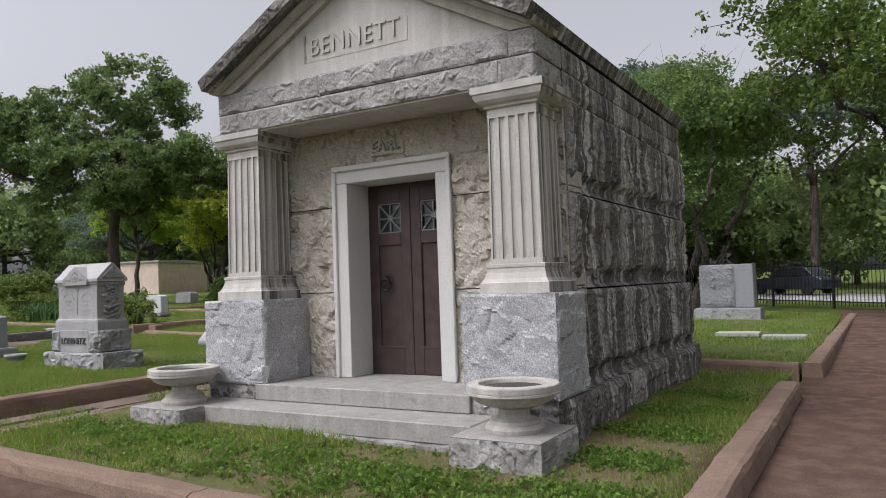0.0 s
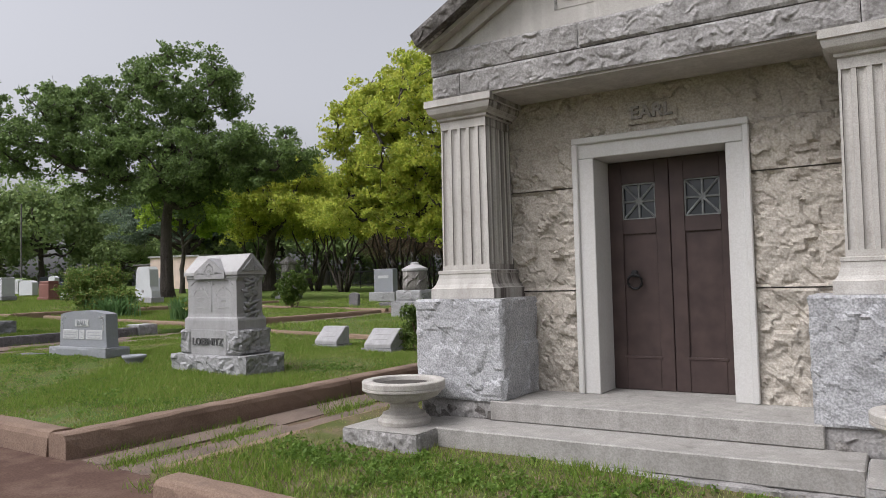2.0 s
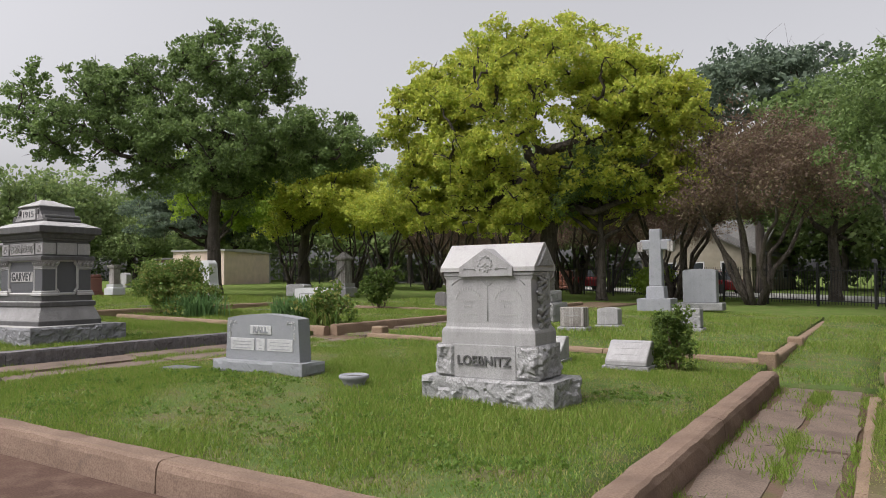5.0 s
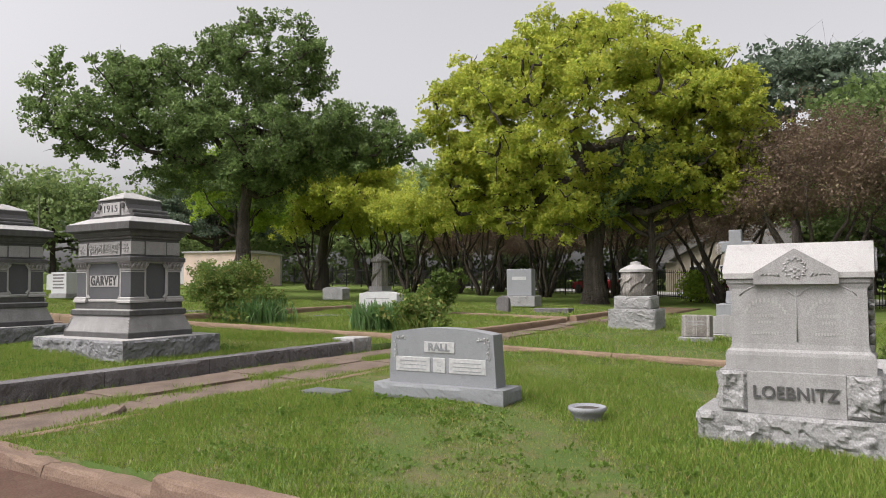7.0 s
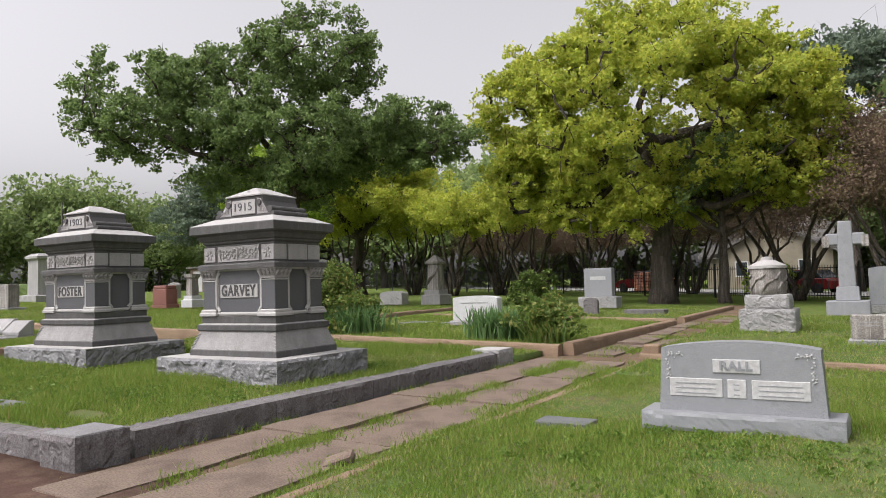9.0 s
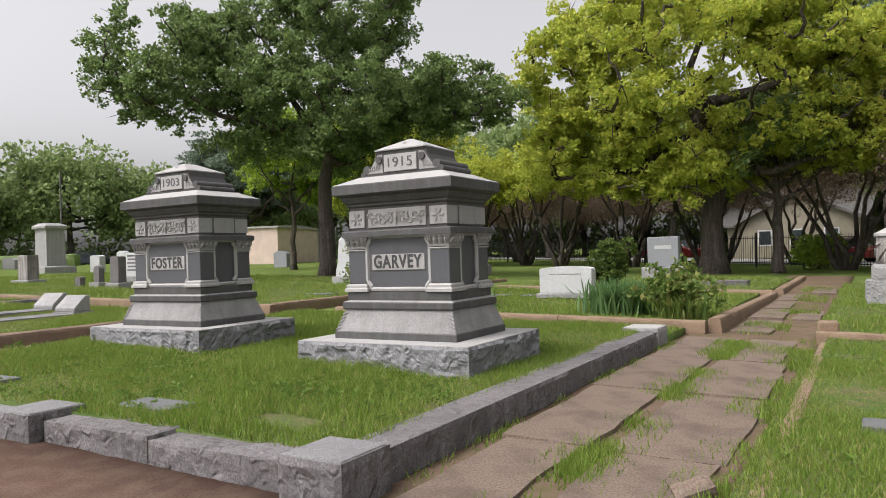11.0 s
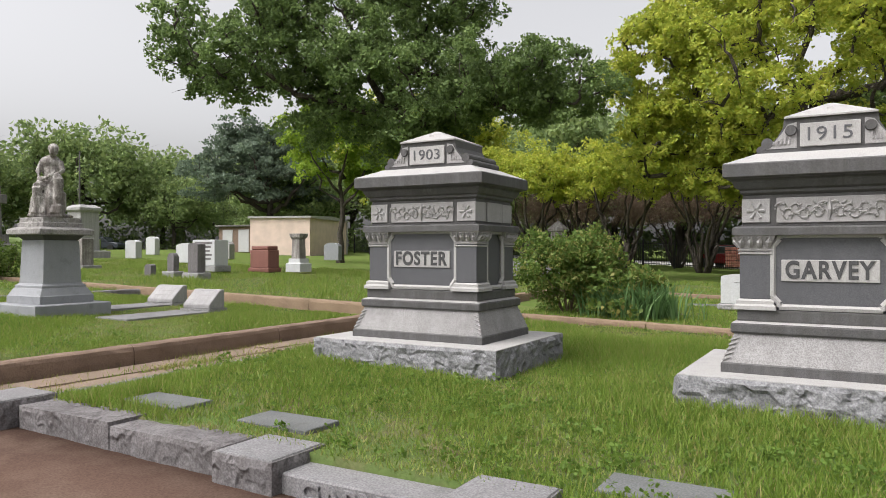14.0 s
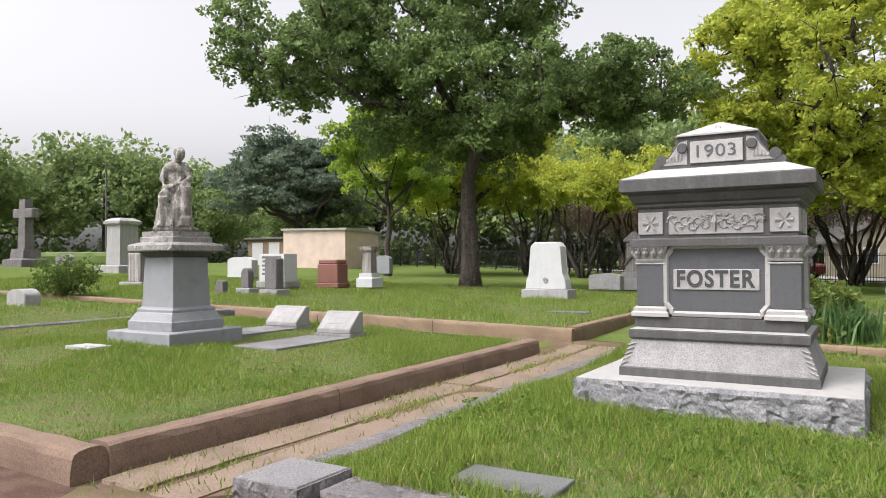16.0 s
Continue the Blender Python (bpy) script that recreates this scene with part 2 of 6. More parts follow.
M_OAK = leafy("live oak leaves", (0.08, 0.12, 0.052), (0.165, 0.24, 0.08), (0.31, 0.41, 0.14))
M_GREEN = leafy("fresh green leaves", (0.14, 0.24, 0.03), (0.29, 0.41, 0.055), (0.46, 0.55, 0.09), 0.55, 0.45)
M_GOLD = leafy("yellow green spring leaves", (0.22, 0.33, 0.05), (0.46, 0.51, 0.085), (0.69, 0.62, 0.125), 0.55, 0.6)
M_MID = leafy("mid green leaves", (0.05, 0.085, 0.02), (0.10, 0.155, 0.032), (0.21, 0.25, 0.05), 0.55, 0.4)
M_BROWN = leafy("brown red twiggy leaves", (0.11, 0.08, 0.062), (0.19, 0.13, 0.095), (0.20, 0.20, 0.085))
M_CEDAR = leafy("cedar needles", (0.075, 0.105, 0.08), (0.15, 0.20, 0.14), (0.23, 0.29, 0.19))
M_FAR = leafy("distant leaves", (0.12, 0.175, 0.08), (0.23, 0.31, 0.115), (0.37, 0.43, 0.165))
M_SHRUB = leafy("nandina leaves", (0.06, 0.12, 0.025), (0.14, 0.21, 0.045), (0.44, 0.33, 0.13))
M_WEED = leafy("weed leaves", (0.075, 0.14, 0.025), (0.13, 0.215, 0.035), (0.20, 0.29, 0.06))
M_IRIS = leafy("iris blades", (0.07, 0.15, 0.045), (0.13, 0.23, 0.085), (0.21, 0.32, 0.13))
M_BARK = stone("oak bark", (0.13, 0.107, 0.09), (0.06, 0.05, 0.043), (0.21, 0.18, 0.155), 25, 0.4, 0.5, 0.95, 0.03, (0.025, 0.02, 0.018))
M_GRILLE = plain("weathered grey bronze", (0.20, 0.21, 0.205), 0.6, 0.2, 0.25, 20)
M_BRONZE = plain("brown bronze", (0.060, 0.040, 0.036), 0.5, 0.35, 0.25, 6)
M_BLACK = plain("black painted iron", (0.012, 0.012, 0.013), 0.5, 0.2, 0.2)
M_LETTER = plain("shadowed letter cut", (0.05, 0.05, 0.052), 0.8, 0, 0.3, 40)
M_WASH = plain("washed letter band", (0.40, 0.40, 0.40), 0.8, 0, 0.15, 30)
M_EARTHFILL = plain("dark planter soil", (0.045, 0.038, 0.032), 0.95, 0, 0.4, 30)
M_STUCCO = plain("peach stucco", (0.62, 0.49, 0.42), 0.9, 0, 0.10, 1.5)
M_ROOFGREY = plain("grey shingle", (0.11, 0.105, 0.10), 0.9, 0, 0.3, 8)
M_HOUSE = plain("cream siding", (0.21, 0.185, 0.14), 0.8, 0, 0.12, 2)
M_WOOD = plain("weathered timber", (0.16, 0.11, 0.08), 0.85, 0, 0.3, 8)
M_TYRE = plain("tyre rubber", (0.02, 0.02, 0.02), 0.8)
M_CARRED = plain("dark red car paint", (0.20, 0.018, 0.022), 0.25, 0, 0.1)
M_CARDARK = plain("dark blue car paint", (0.03, 0.035, 0.05), 0.3, 0, 0.1)
M_ORANGE = plain("faded red brick pattern panel", (0.27, 0.115, 0.08), 0.8, 0, 0.45, 4)
gm, gn, gl, gp = mat("dark glass")
gp.inputs["Base Color"].default_value = (0.028, 0.034, 0.038, 1)
gp.inputs["Roughness"].default_value = 0.12
M_GLASS = gm


# ---- mesh helpers ----
def part(name, bm, material, parent=None, label="", smooth=False):
    me = bpy.data.meshes.new(name)
    if smooth:
        for f in bm.faces:
            f.smooth = True
    bm.to_mesh(me)
    bm.free()
    me.materials.append(material)
    ob = new(name, me)
    ob.parent = parent
    if label:
        ob["label"] = label
    return ob


def thing(name, at, label, category, group="", kind="", rz=0):
    e = new(name)
    e.matrix_world = pose(*at, 0, 0, rz)
    e.empty_display_size = 0.2
    return tagged(e, label, category, group, kind)


def box(x0, x1, y0, y1, z0, z1, bevel=0.0, bm=None, seg=1):
    own = bm is None
    b = bmesh.new()
    bmesh.ops.create_cube(b, size=1, matrix=Matrix.LocRotScale(((x0 + x1) / 2, (y0 + y1) / 2, (z0 + z1) / 2), None, (x1 - x0, y1 - y0, z1 - z0)))
    if bevel:
        bmesh.ops.bevel(b, geom=list(b.edges), offset=bevel, segments=seg, affect="EDGES", profile=0.6)
    if own:
        return b
    me = bpy.data.meshes.new("tmp")
    b.to_mesh(me)
    b.free()
    bm.from_mesh(me)
    bpy.data.meshes.remove(me)
    return bm


def frustum(w0, d0, w1, d1, z0, z1, bm=None, bevel=0.0):
    """A block with a rectangle below (w0 x d0) and one above (w1 x d1), about the z axis."""
    own = bm is None
    b = bmesh.new()
    v = [b.verts.new((sx * w / 2, sy * d / 2, z)) for w, d, z in ((w0, d0, z0), (w1, d1, z1)) for sx, sy in ((-1, -1), (1, -1), (1, 1), (-1, 1))]
    for q in ((3, 2, 1, 0), (4, 5, 6, 7), (0, 1, 5, 4), (1, 2, 6, 5), (2, 3, 7, 6), (3, 0, 4, 7)):
        b.faces.new([v[i] for i in q])
    if bevel:
        bmesh.ops.bevel(b, geom=list(b.edges), offset=bevel, segments=1, affect="EDGES")
    if own:
        return b
    me = bpy.data.meshes.new("tmp")
    b.to_mesh(me)
    b.free()
    bm.from_mesh(me)
    bpy.data.meshes.remove(me)
    return bm


def rings(profile, bm=None):
    """Rectangular mouldings stacked: profile rows are (half width, half depth, z)."""
    b = bm or bmesh.new()
    loops = []
    for w, d, z in profile:
        loops.append([b.verts.new((sx * w, sy * d, z)) for sx, sy in ((-1, -1), (1, -1), (1, 1), (-1, 1))])
    b.faces.new(loops[0][::-1])
    b.faces.new(loops[-1])
    for a, c in zip(loops, loops[1:]):
        for i in range(4):
            b.faces.new((a[i], a[(i + 1) % 4], c[(i + 1) % 4], c[i]))
    return b


def lathe(profile, n=32, bm=None, at=(0, 0)):
    b = bm or bmesh.new()
    loops = [[b.verts.new((at[0] + r * math.cos(2 * math.pi * i / n), at[1] + r * math.sin(2 * math.pi * i / n), z)) for i in range(n)] for r, z in profile]
    b.faces.new(loops[0][::-1])
    b.faces.new(loops[-1])
    for a, c in zip(loops, loops[1:]):
        for i in range(n):
            b.faces.new((a[i], a[(i + 1) % n], c[(i + 1) % n], c[i]))
    return b


def prism(poly, y0, y1, bm=None, bevel=0.0):
    """A polygon in x and z, drawn out from y0 to y1."""
    b = bm or bmesh.new()
    a = [b.verts.new((x, y0, z)) for x, z in poly]
    c = [b.verts.new((x, y1, z)) for x, z in poly]
    b.faces.new(a)
    b.faces.new(c[::-1])
    for i in range(len(poly)):
        j = (i + 1) % len(poly)
        b.faces.new((a[j], a[i], c[i], c[j]))
    if bevel:
        bmesh.ops.bevel(b, geom=list(b.edges), offset=bevel, segments=1, affect="EDGES")
    bmesh.ops.recalc_face_normals(b, faces=list(b.faces))
    return b


def rock(x0, x1, y0, y1, z0, z1, amp=0.05, cell=0.06, faces="xXyYzZ", seed=0, margin=0.06, chip=0.3, drip=0.0, bm=None, mean=0.35, scallop=0.0):
    """A block with quarry faces: the named sides (lower case: the low side) bulge and break unevenly, their edges stay true."""
    b = bm or bmesh.new()
    lo, hi = (x0, y0, z0), (x1, y1, z1)
    made = {}

    def vert(p):
        k = tuple(round(v, 5) for v in p)
        if k not in made:
            made[k] = b.verts.new(p)
        return made[k]

    for ax in range(3):
        u, w = (ax + 1) % 3, (ax + 2) % 3
        for side in (0, 1):
            tag = "xyz"[ax] if side == 0 else "XYZ"[ax]
            rough = tag in faces
            nu = max(1, min(150, round((hi[u] - lo[u]) / cell)))
            nw = max(1, min(150, round((hi[w] - lo[w]) / cell)))
            grid = []
            for i in range(nu + 1):
                row = []
                for j in range(nw + 1):
                    p = [0, 0, 0]
                    p[ax] = (lo, hi)[side][ax]
                    p[u] = lo[u] + (hi[u] - lo[u]) * i / nu
                    p[w] = lo[w] + (hi[w] - lo[w]) * j / nw
                    if rough and 0 < i < nu and 0 < j < nw:
                        e = min(p[u] - lo[u], hi[u] - p[u], p[w] - lo[w], hi[w] - p[w])
                        q = Vector(p) + Vector((seed * 7.3, seed * 3.1, seed * 1.7))
                        h = mean + 0.6 * noise.noise(q * 2.2) + 0.5 * abs(noise.noise(q * 4.1)) + 0.3 * noise.noise(q * 15)
                        for k, w8 in ((3.3, 0.9), (8.0, 0.55)):
                            near = noise.voronoi(q * k)[1][0]
                            tip = Vector((math.sin(near.x * 91.7), math.sin(near.y * 77.3 + 1), math.sin(near.z * 83.1 + 2)))
                            h += 0.55 * chip * w8 * ((q * k - near).dot(tip) * 1.3 + 0.5 * math.sin(near.x * 53 + near.y * 31 + near.z * 17))
                        h += drip * noise.noise(Vector((q.x * 9, q.y * 9, q.z * 1.2)))
                        if scallop:
                            foot = p[2] - lo[2]
                            edge = 0.10 + 0.10 * noise.noise(Vector((q.x * 2.3, q.y * 2.3, 4.0))) + 0.07 * abs(math.sin(q.y * 9 + 2 * noise.noise(q * 1.5)))
                            h -= scallop * (1 if foot < edge else max(0.0, 1 - (foot - edge) / 0.05))
                        p[ax] += (1 if side else -1) * amp * h * min(1, e / margin) ** 0.5
                        p[u] += 0.25 * cell * noise.noise(q * 11)
                        p[w] += 0.25 * cell * noise.noise(q * 12 + Vector((5, 5, 5)))
                    row.append(vert(p))
                grid.append(row)
            for i in range(nu):
                for j in range(nw):
                    q = (grid[i][j], grid[i + 1][j], grid[i + 1][j + 1], grid[i][j + 1])
                    if len(set(q)) == 4:
                        try:
                            b.faces.new(q if side else q[::-1])
                        except ValueError:
                            pass
    return b


def tube(points, radii, n=7, bm=None):
    b = bm or bmesh.new()
    pts = [Vector(p) for p in points]
    loops = []
    for i, (p, r) in enumerate(zip(pts, (float(q) for q in radii))):
        d = (pts[min(i + 1, len(pts) - 1)] - pts[max(i - 1, 0)]).normalized()
        s = d.orthogonal().normalized() if abs(d.z) < 0.95 else d.cross(Vector((0, 1, 0))).normalized()
        t = d.cross(s)
        loops.append([b.verts.new(p + r * (math.cos(2 * math.pi * k / n) * s + math.sin(2 * math.pi * k / n) * t)) for k in range(n)])
    for a, c in zip(loops, loops[1:]):
        for k in range(n):
            b.faces.new((a[k], a[(k + 1) % n], c[(k + 1) % n], c[k]))
    b.faces.new(loops[0][::-1])
    b.faces.new(loops[-1])
    return b


def letters(words, size, depth, m, material, parent, name="inscription", width=None, spacing=1.05, bold=0.0):
    """Raised letters: m puts their middle and faces them; width squeezes or widens the line to fit."""
    cu = bpy.data.curves.new(name, "FONT")
    cu.body, cu.size, cu.extrude, cu.align_x, cu.align_y, cu.space_character, cu.offset = words, size, depth / 2, "CENTER", "CENTER", spacing, bold
    tmp = bpy.data.objects.new("tmp", cu)
    me = bpy.data.meshes.new_from_object(tmp)
    bpy.data.objects.remove(tmp)
    if width:
        xs = [v.co.x for v in me.vertices]
        k, mid = width / (max(xs) - min(xs)), (max(xs) + min(xs)) / 2
        for v in me.vertices:
            v.co.x = (v.co.x - mid) * k
    me.name = name
    me.materials.append(material)
    ob = new(name, me)
    ob.parent = parent
    ob.matrix_local = m
    return ob


def arrays(name, verts, faces, material, parent=None, kind=""):
    """A mesh from arrays of many alike small faces."""
    me = bpy.data.meshes.new(name)
    k = faces.shape[1]
    me.vertices.add(len(verts))
    me.vertices.foreach_set("co", verts.astype(np.float32).ravel())
    me.loops.add(faces.size)
    me.loops.foreach_set("vertex_index", faces.astype(np.int32).ravel())
    me.polygons.add(len(faces))
    me.polygons.foreach_set("loop_start", np.arange(0, faces.size, k, dtype=np.int32))
    me.update(calc_edges=True)
    me.materials.append(material)
    ob = new(name, me)
    ob.parent = parent
    if kind:
        ob["kind"] = kind
    return ob


FACING = pose(0, 0, 0, 90, 0, 0)


# ---- ground, drive and street ----
def sheet(name, x0, x1, y0, y1, height, material, step=0.5, kind="structure", label="", category="", skirt=0.12):
    """Ground of a lot: a grid that follows height(x, y), with a short skirt so that it has thickness."""
    nx, ny = max(2, round((x1 - x0) / step)), max(2, round((y1 - y0) / step))
    xs, ys = np.linspace(x0, x1, nx + 1), np.linspace(y0, y1, ny + 1)
    gx, gy = np.meshgrid(xs, ys, indexing="ij")
    z = height(gx, gy)
    v = np.stack([gx.ravel(), gy.ravel(), z.ravel()], 1)
    i = np.arange((nx + 1) * (ny + 1)).reshape(nx + 1, ny + 1)
    f = np.stack([i[:-1, :-1].ravel(), i[1:, :-1].ravel(), i[1:, 1:].ravel(), i[:-1, 1:].ravel()], 1)
    rim = np.concatenate([i[:, 0], i[-1, 1:], i[-2::-1, -1], i[0, -2:0:-1]])
    low = v[rim] - np.array([0, 0, skirt])
    j = len(v) + np.arange(len(rim))
    g = np.stack([rim, j, np.roll(j, -1), np.roll(rim, -1)], 1)
    ob = arrays(name, np.concatenate([v, low]), np.concatenate([f, g]), material)
    for p in ob.data.polygons:
        p.use_smooth = True
    return tagged(ob, label, category, "", kind)


def slope(x):
    return SLOPE * np.clip(x, -75.0, 12.0)


def swell(y):
    """The ground north of the lots lies a little above the paths."""
    return 0.17 * np.clip((y - 12.0) / 10.0, 0, 1)


xs = np.array([-1500, -600, -250, -120, -75, -60, -45, -30, -15, 0, 12, 40, 120, 300, 700, 1500.0])
ys = np.array([-1500, -500, -150, -50, -12, 0, 6, 12, 17, 22, 30, 45, 70, 150, 500, 1500.0])
gx, gy = np.meshgrid(xs, ys, indexing="ij")
v = np.stack([gx.ravel(), gy.ravel(), (slope(gx) + swell(gy) - 0.06).ravel()], 1)
i = np.arange(256).reshape(16, 16)
tagged(arrays("ground", v, np.stack([i[:-1, :-1].ravel(), i[1:, :-1].ravel(), i[1:, 1:].ravel(), i[:-1, 1:].ravel()], 1), M_FIELD), "gently sloping mown grass of the cemetery", "ground", "", "structure")

sheet("road", -75, 14, -4.6, 3.95, lambda x, y: slope(x) + 0.008 * bumps(x * 0.5, y * 0.5), M_ROAD, 0.6, label="worn red-brown cemetery drive", category="road")
sheet("path_1", -8.2, -6.95, 3.2, 12.4, lambda x, y: slope(x) - 0.012 + 0.006 * bumps(x, y), M_SOIL, 0.3, label="dirt walk between grave lots", category="path")
sheet("path_2", -17.6, -15.6, 3.2, 30, lambda x, y: slope(x) - 0.012 + swell(y) * 1.0 + 0.006 * bumps(x, y), M_SOIL, 0.3, label="dirt walk between grave lots", category="path")
sheet("path_3", -26.3, -24.7, 3.2, 12.6, lambda x, y: slope(x) - 0.004 + 0.006 * bumps(x, y), M_SOIL, 0.3, label="dirt walk between grave lots", category="path")
sheet("path_4", -0.85, 1.6, 3.2, 27, lambda x, y: slope(x) - 0.004 + swell(y) * 1.0 + 0.006 * bumps(x, y), M_ROAD, 0.4, label="red-brown walk beside the tomb", category="path")

LOTS = []


def lot(name, x0, x1, y0, y1, lift, density, label, step=0.35, dry=0.25, tall=1.0, soil=None):
    h = lambda x, y: slope(x) + (lift(x, y) if callable(lift) else lift) + 0.012 * bumps(x, y)
    sheet(name, x0, x1, y0, y1, h, soil or M_LAWN, step, label=label, category="lawn")
    LOTS.append((x0, x1, y0, y1, h, density, dry, tall))


lot("lawn_1", -6.95, -1.02, 3.28, 9.15, lambda x, y: 0.05 + 0.04 * np.clip((y - 3.3) / 2, 0, 1), 2300, "weedy patchy lawn round the tomb", dry=0.8, tall=0.72, soil=M_THIN)
lot("lawn_2", -15.75, -8.25, 3.5, 10.3, lambda x, y: 0.16 - 0.10 * np.clip((-13.2 - x) / 2.0, 0, 1), 3900, "clipped patchy lawn of a grave lot", dry=0.42, tall=0.62)
lot("lawn_3", -25.02, -17.85, 4.05, 11.3, lambda x, y: 0.045 + 0.13 * np.clip((x + 25.02) / 0.8, 0, 1), 2900, "long green lawn of a grave lot", dry=0.12, tall=1.0)
lot("lawn_4", -33.35, -26.3, 3.7, 10.6, 0.165, 2000, "sunlit clipped lawn of a grave lot", dry=0.3, tall=0.8)
lot("lawn_5", -48, -33.6, 3.7, 11.4, 0.165, 260, "clipped lawn of a grave lot", dry=0.3)
lot("lawn_6", -24.5, -17.35, 12.55, 19.3, 0.18, 700, "green lawn of a planted lot", dry=0.15)
lot("lawn_7", -24.5, -17.25, 19.9, 27.2, 0.20, 250, "green lawn of a grave lot", dry=0.15)
lot("lawn_8", -50, -26.4, 12.35, 24, lambda x, y: 0.17 + swell(y) * 0.2, 300, "long green lawn with scattered stones", dry=0.2, tall=1.4)
lot("lawn_9", -15.75, -8.45, 12.1, 24, lambda x, y: 0.14 + swell(y) * 0.2, 480, "green lawn of a grave lot", dry=0.2)
lot("lawn_11", -15.6, -8.35, 10.25, 11.85, lambda x, y: 0.09 + 0 * x, 1100, "grass strip between grave lots", dry=0.3, tall=0.9)
lot("lawn_12", -24.9, -17.6, 11.42, 12.4, lambda x, y: 0.09 + 0 * x, 900, "grass strip between grave lots", dry=0.2, tall=0.9)
lot("lawn_13", -8.25, -6.95, 10.45, 24, lambda x, y: 0.05 + swell(y), 500, "grassy walk between grave lots", dry=0.4, tall=0.9)
lot("lawn_14", -6.95, -1.0, 9.1, 10.95, lambda x, y: 0.03 + 0 * x, 700, "grass strip behind the tomb", dry=0.3, tall=0.9)
lot("lawn_10", -6.95, -0.75, 11.1, 24, lambda x, y: 0.15 + swell(y) * 0.2, 350, "green lawn behind the tomb", dry=0.2)
sheet("street", -110, 30, 0, 9, lambda x, y: slope(0.857 * x + 0.515 * y) - 0.20, M_STREET, 5, label="grey street beyond the fence", category="road").matrix_world = pose(0, 34, 0.35, 0, 0, -31) @ pose(0, 0, 0)


def kerb(name, p0, p1, top, width, material, label, joint=2.4, drop=0.14, seed=0, chip=0.012):
    """A kerb run in segments, its top edges rounded and worn."""
    a, c = Vector(p0), Vector(p1)
    d = (c - a)
    L = d.length
    d = d / L
    s = Vector((d.y, -d.x))
    prof = [(-0.56, -1), (-0.53, 0.1), (-0.49, 0.66), (-0.42, 0.90), (-0.28, 0.99), (0.0, 1.0), (0.28, 0.99), (0.42, 0.90), (0.49, 0.66), (0.53, 0.1), (0.56, -1)]
    b = bmesh.new()
    n = max(1, round(L / joint))
    for k in range(n):
        t0, t1 = L * k / n + 0.006, L * (k + 1) / n - 0.006
        m = max(2, round((t1 - t0) / 0.16))
        loops = []
        tilt = 0.012 * noise.noise(Vector((seed, k, 3)))
        for q in range(m + 1):
            t = t0 + (t1 - t0) * q / m
            c2 = a + d * t
            ring = []
            for u, h in prof:
                w = Vector((t * 3.1 + seed, u * 2, h * 2))
                off = u * width + chip * noise.noise(w * 2)
                x, y = c2.x + s.x * off, c2.y + s.y * off
                z = gz(c2.x) + (top + tilt + chip * 0.8 * noise.noise(w * 1.7 + Vector((9, 9, 9))) - (1 - h) * top * 0.8 if h > 0 else -drop)
                ring.append(b.verts.new((x, y, z)))
            loops.append(ring)
        for r0, r1 in zip(loops, loops[1:]):
            for j in range(len(prof) - 1):
                b.faces.new((r0[j], r1[j], r1[j + 1], r0[j + 1]))
        b.faces.new(loops[0])
        b.faces.new(loops[-1][::-1])
    bmesh.ops.recalc_face_normals(b, faces=list(b.faces))
    return tagged(part(name, b, material), label, "kerb", "", "structure")


RB = "red-brown stained concrete kerb of a grave lot"
TN = "tan stained concrete kerb of a grave lot"
kerb("kerb_1", (-6.6, 3.17), (-0.75, 3.17), 0.13, 0.24, M_CURB, "low red-brown concrete kerb along the drive", 3.0, seed=1)
kerb("kerb_2", (-0.88, 3.3), (-0.88, 9.15), 0.19, 0.24, M_CURB, RB, 2.9, seed=2)
kerb("kerb_3", (-8.14, 3.3), (-8.14, 10.25), 0.20, 0.24, M_CURB, RB, 3.4, seed=3)
kerb("kerb_4", (-13.35, 3.42), (-8.25, 3.42), 0.20, 0.24, M_CURB, RB, 2.5, seed=4)
kerb("kerb_5", (-15.7, 3.48), (-13.4, 3.48), 0.09, 0.26, M_CURB, "broken low red-brown concrete kerb", 1.2, seed=5, chip=0.03)
kerb("kerb_6", (-26.2, 3.7), (-26.2, 10.55), 0.20, 0.24, M_CURB, RB, 2.3, seed=6)
kerb("kerb_7", (-48, 3.58), (-26.1, 3.58), 0.20, 0.24, M_CURB, RB, 2.4, seed=7)
kerb("kerb_8", (-24.55, 12.45), (-17.3, 12.5), 0.20, 0.20, M_CURBTAN, TN, 2.4, seed=8)
kerb("kerb_9", (-17.2, 12.6), (-17.05, 19.3), 0.24, 0.20, M_CURBTAN, TN, 2.2, seed=9)
kerb("kerb_10", (-17.0, 19.9), (-17.0, 27), 0.28, 0.22, M_CURBTAN, TN, 2.4, seed=10)
kerb("kerb_11", (-24.5, 19.8), (-17.1, 19.8), 0.24, 0.18, M_CURBTAN, TN, 2.4, seed=11)
kerb("kerb_12", (-50, 11.75), (-26.2, 12.3), 0.20, 0.20, M_CURBTAN, TN, 2.6, seed=12)
kerb("kerb_13", (-26.3, 12.4), (-26.3, 24), 0.22, 0.20, M_CURBTAN, TN, 2.6, seed=13)
kerb("kerb_14", (-15.75, 12.0), (-8.4, 11.9), 0.17, 0.18, M_CURBTAN, TN, 2.4, seed=14)
kerb("kerb_15", (-8.35, 12.0), (-8.3, 22), 0.18, 0.18, M_CURBTAN, TN, 3.0, seed=15)
kerb("kerb_16", (-6.9, 11.0), (-0.9, 11.0), 0.19, 0.22, M_CURB, RB, 2.8, seed=16)
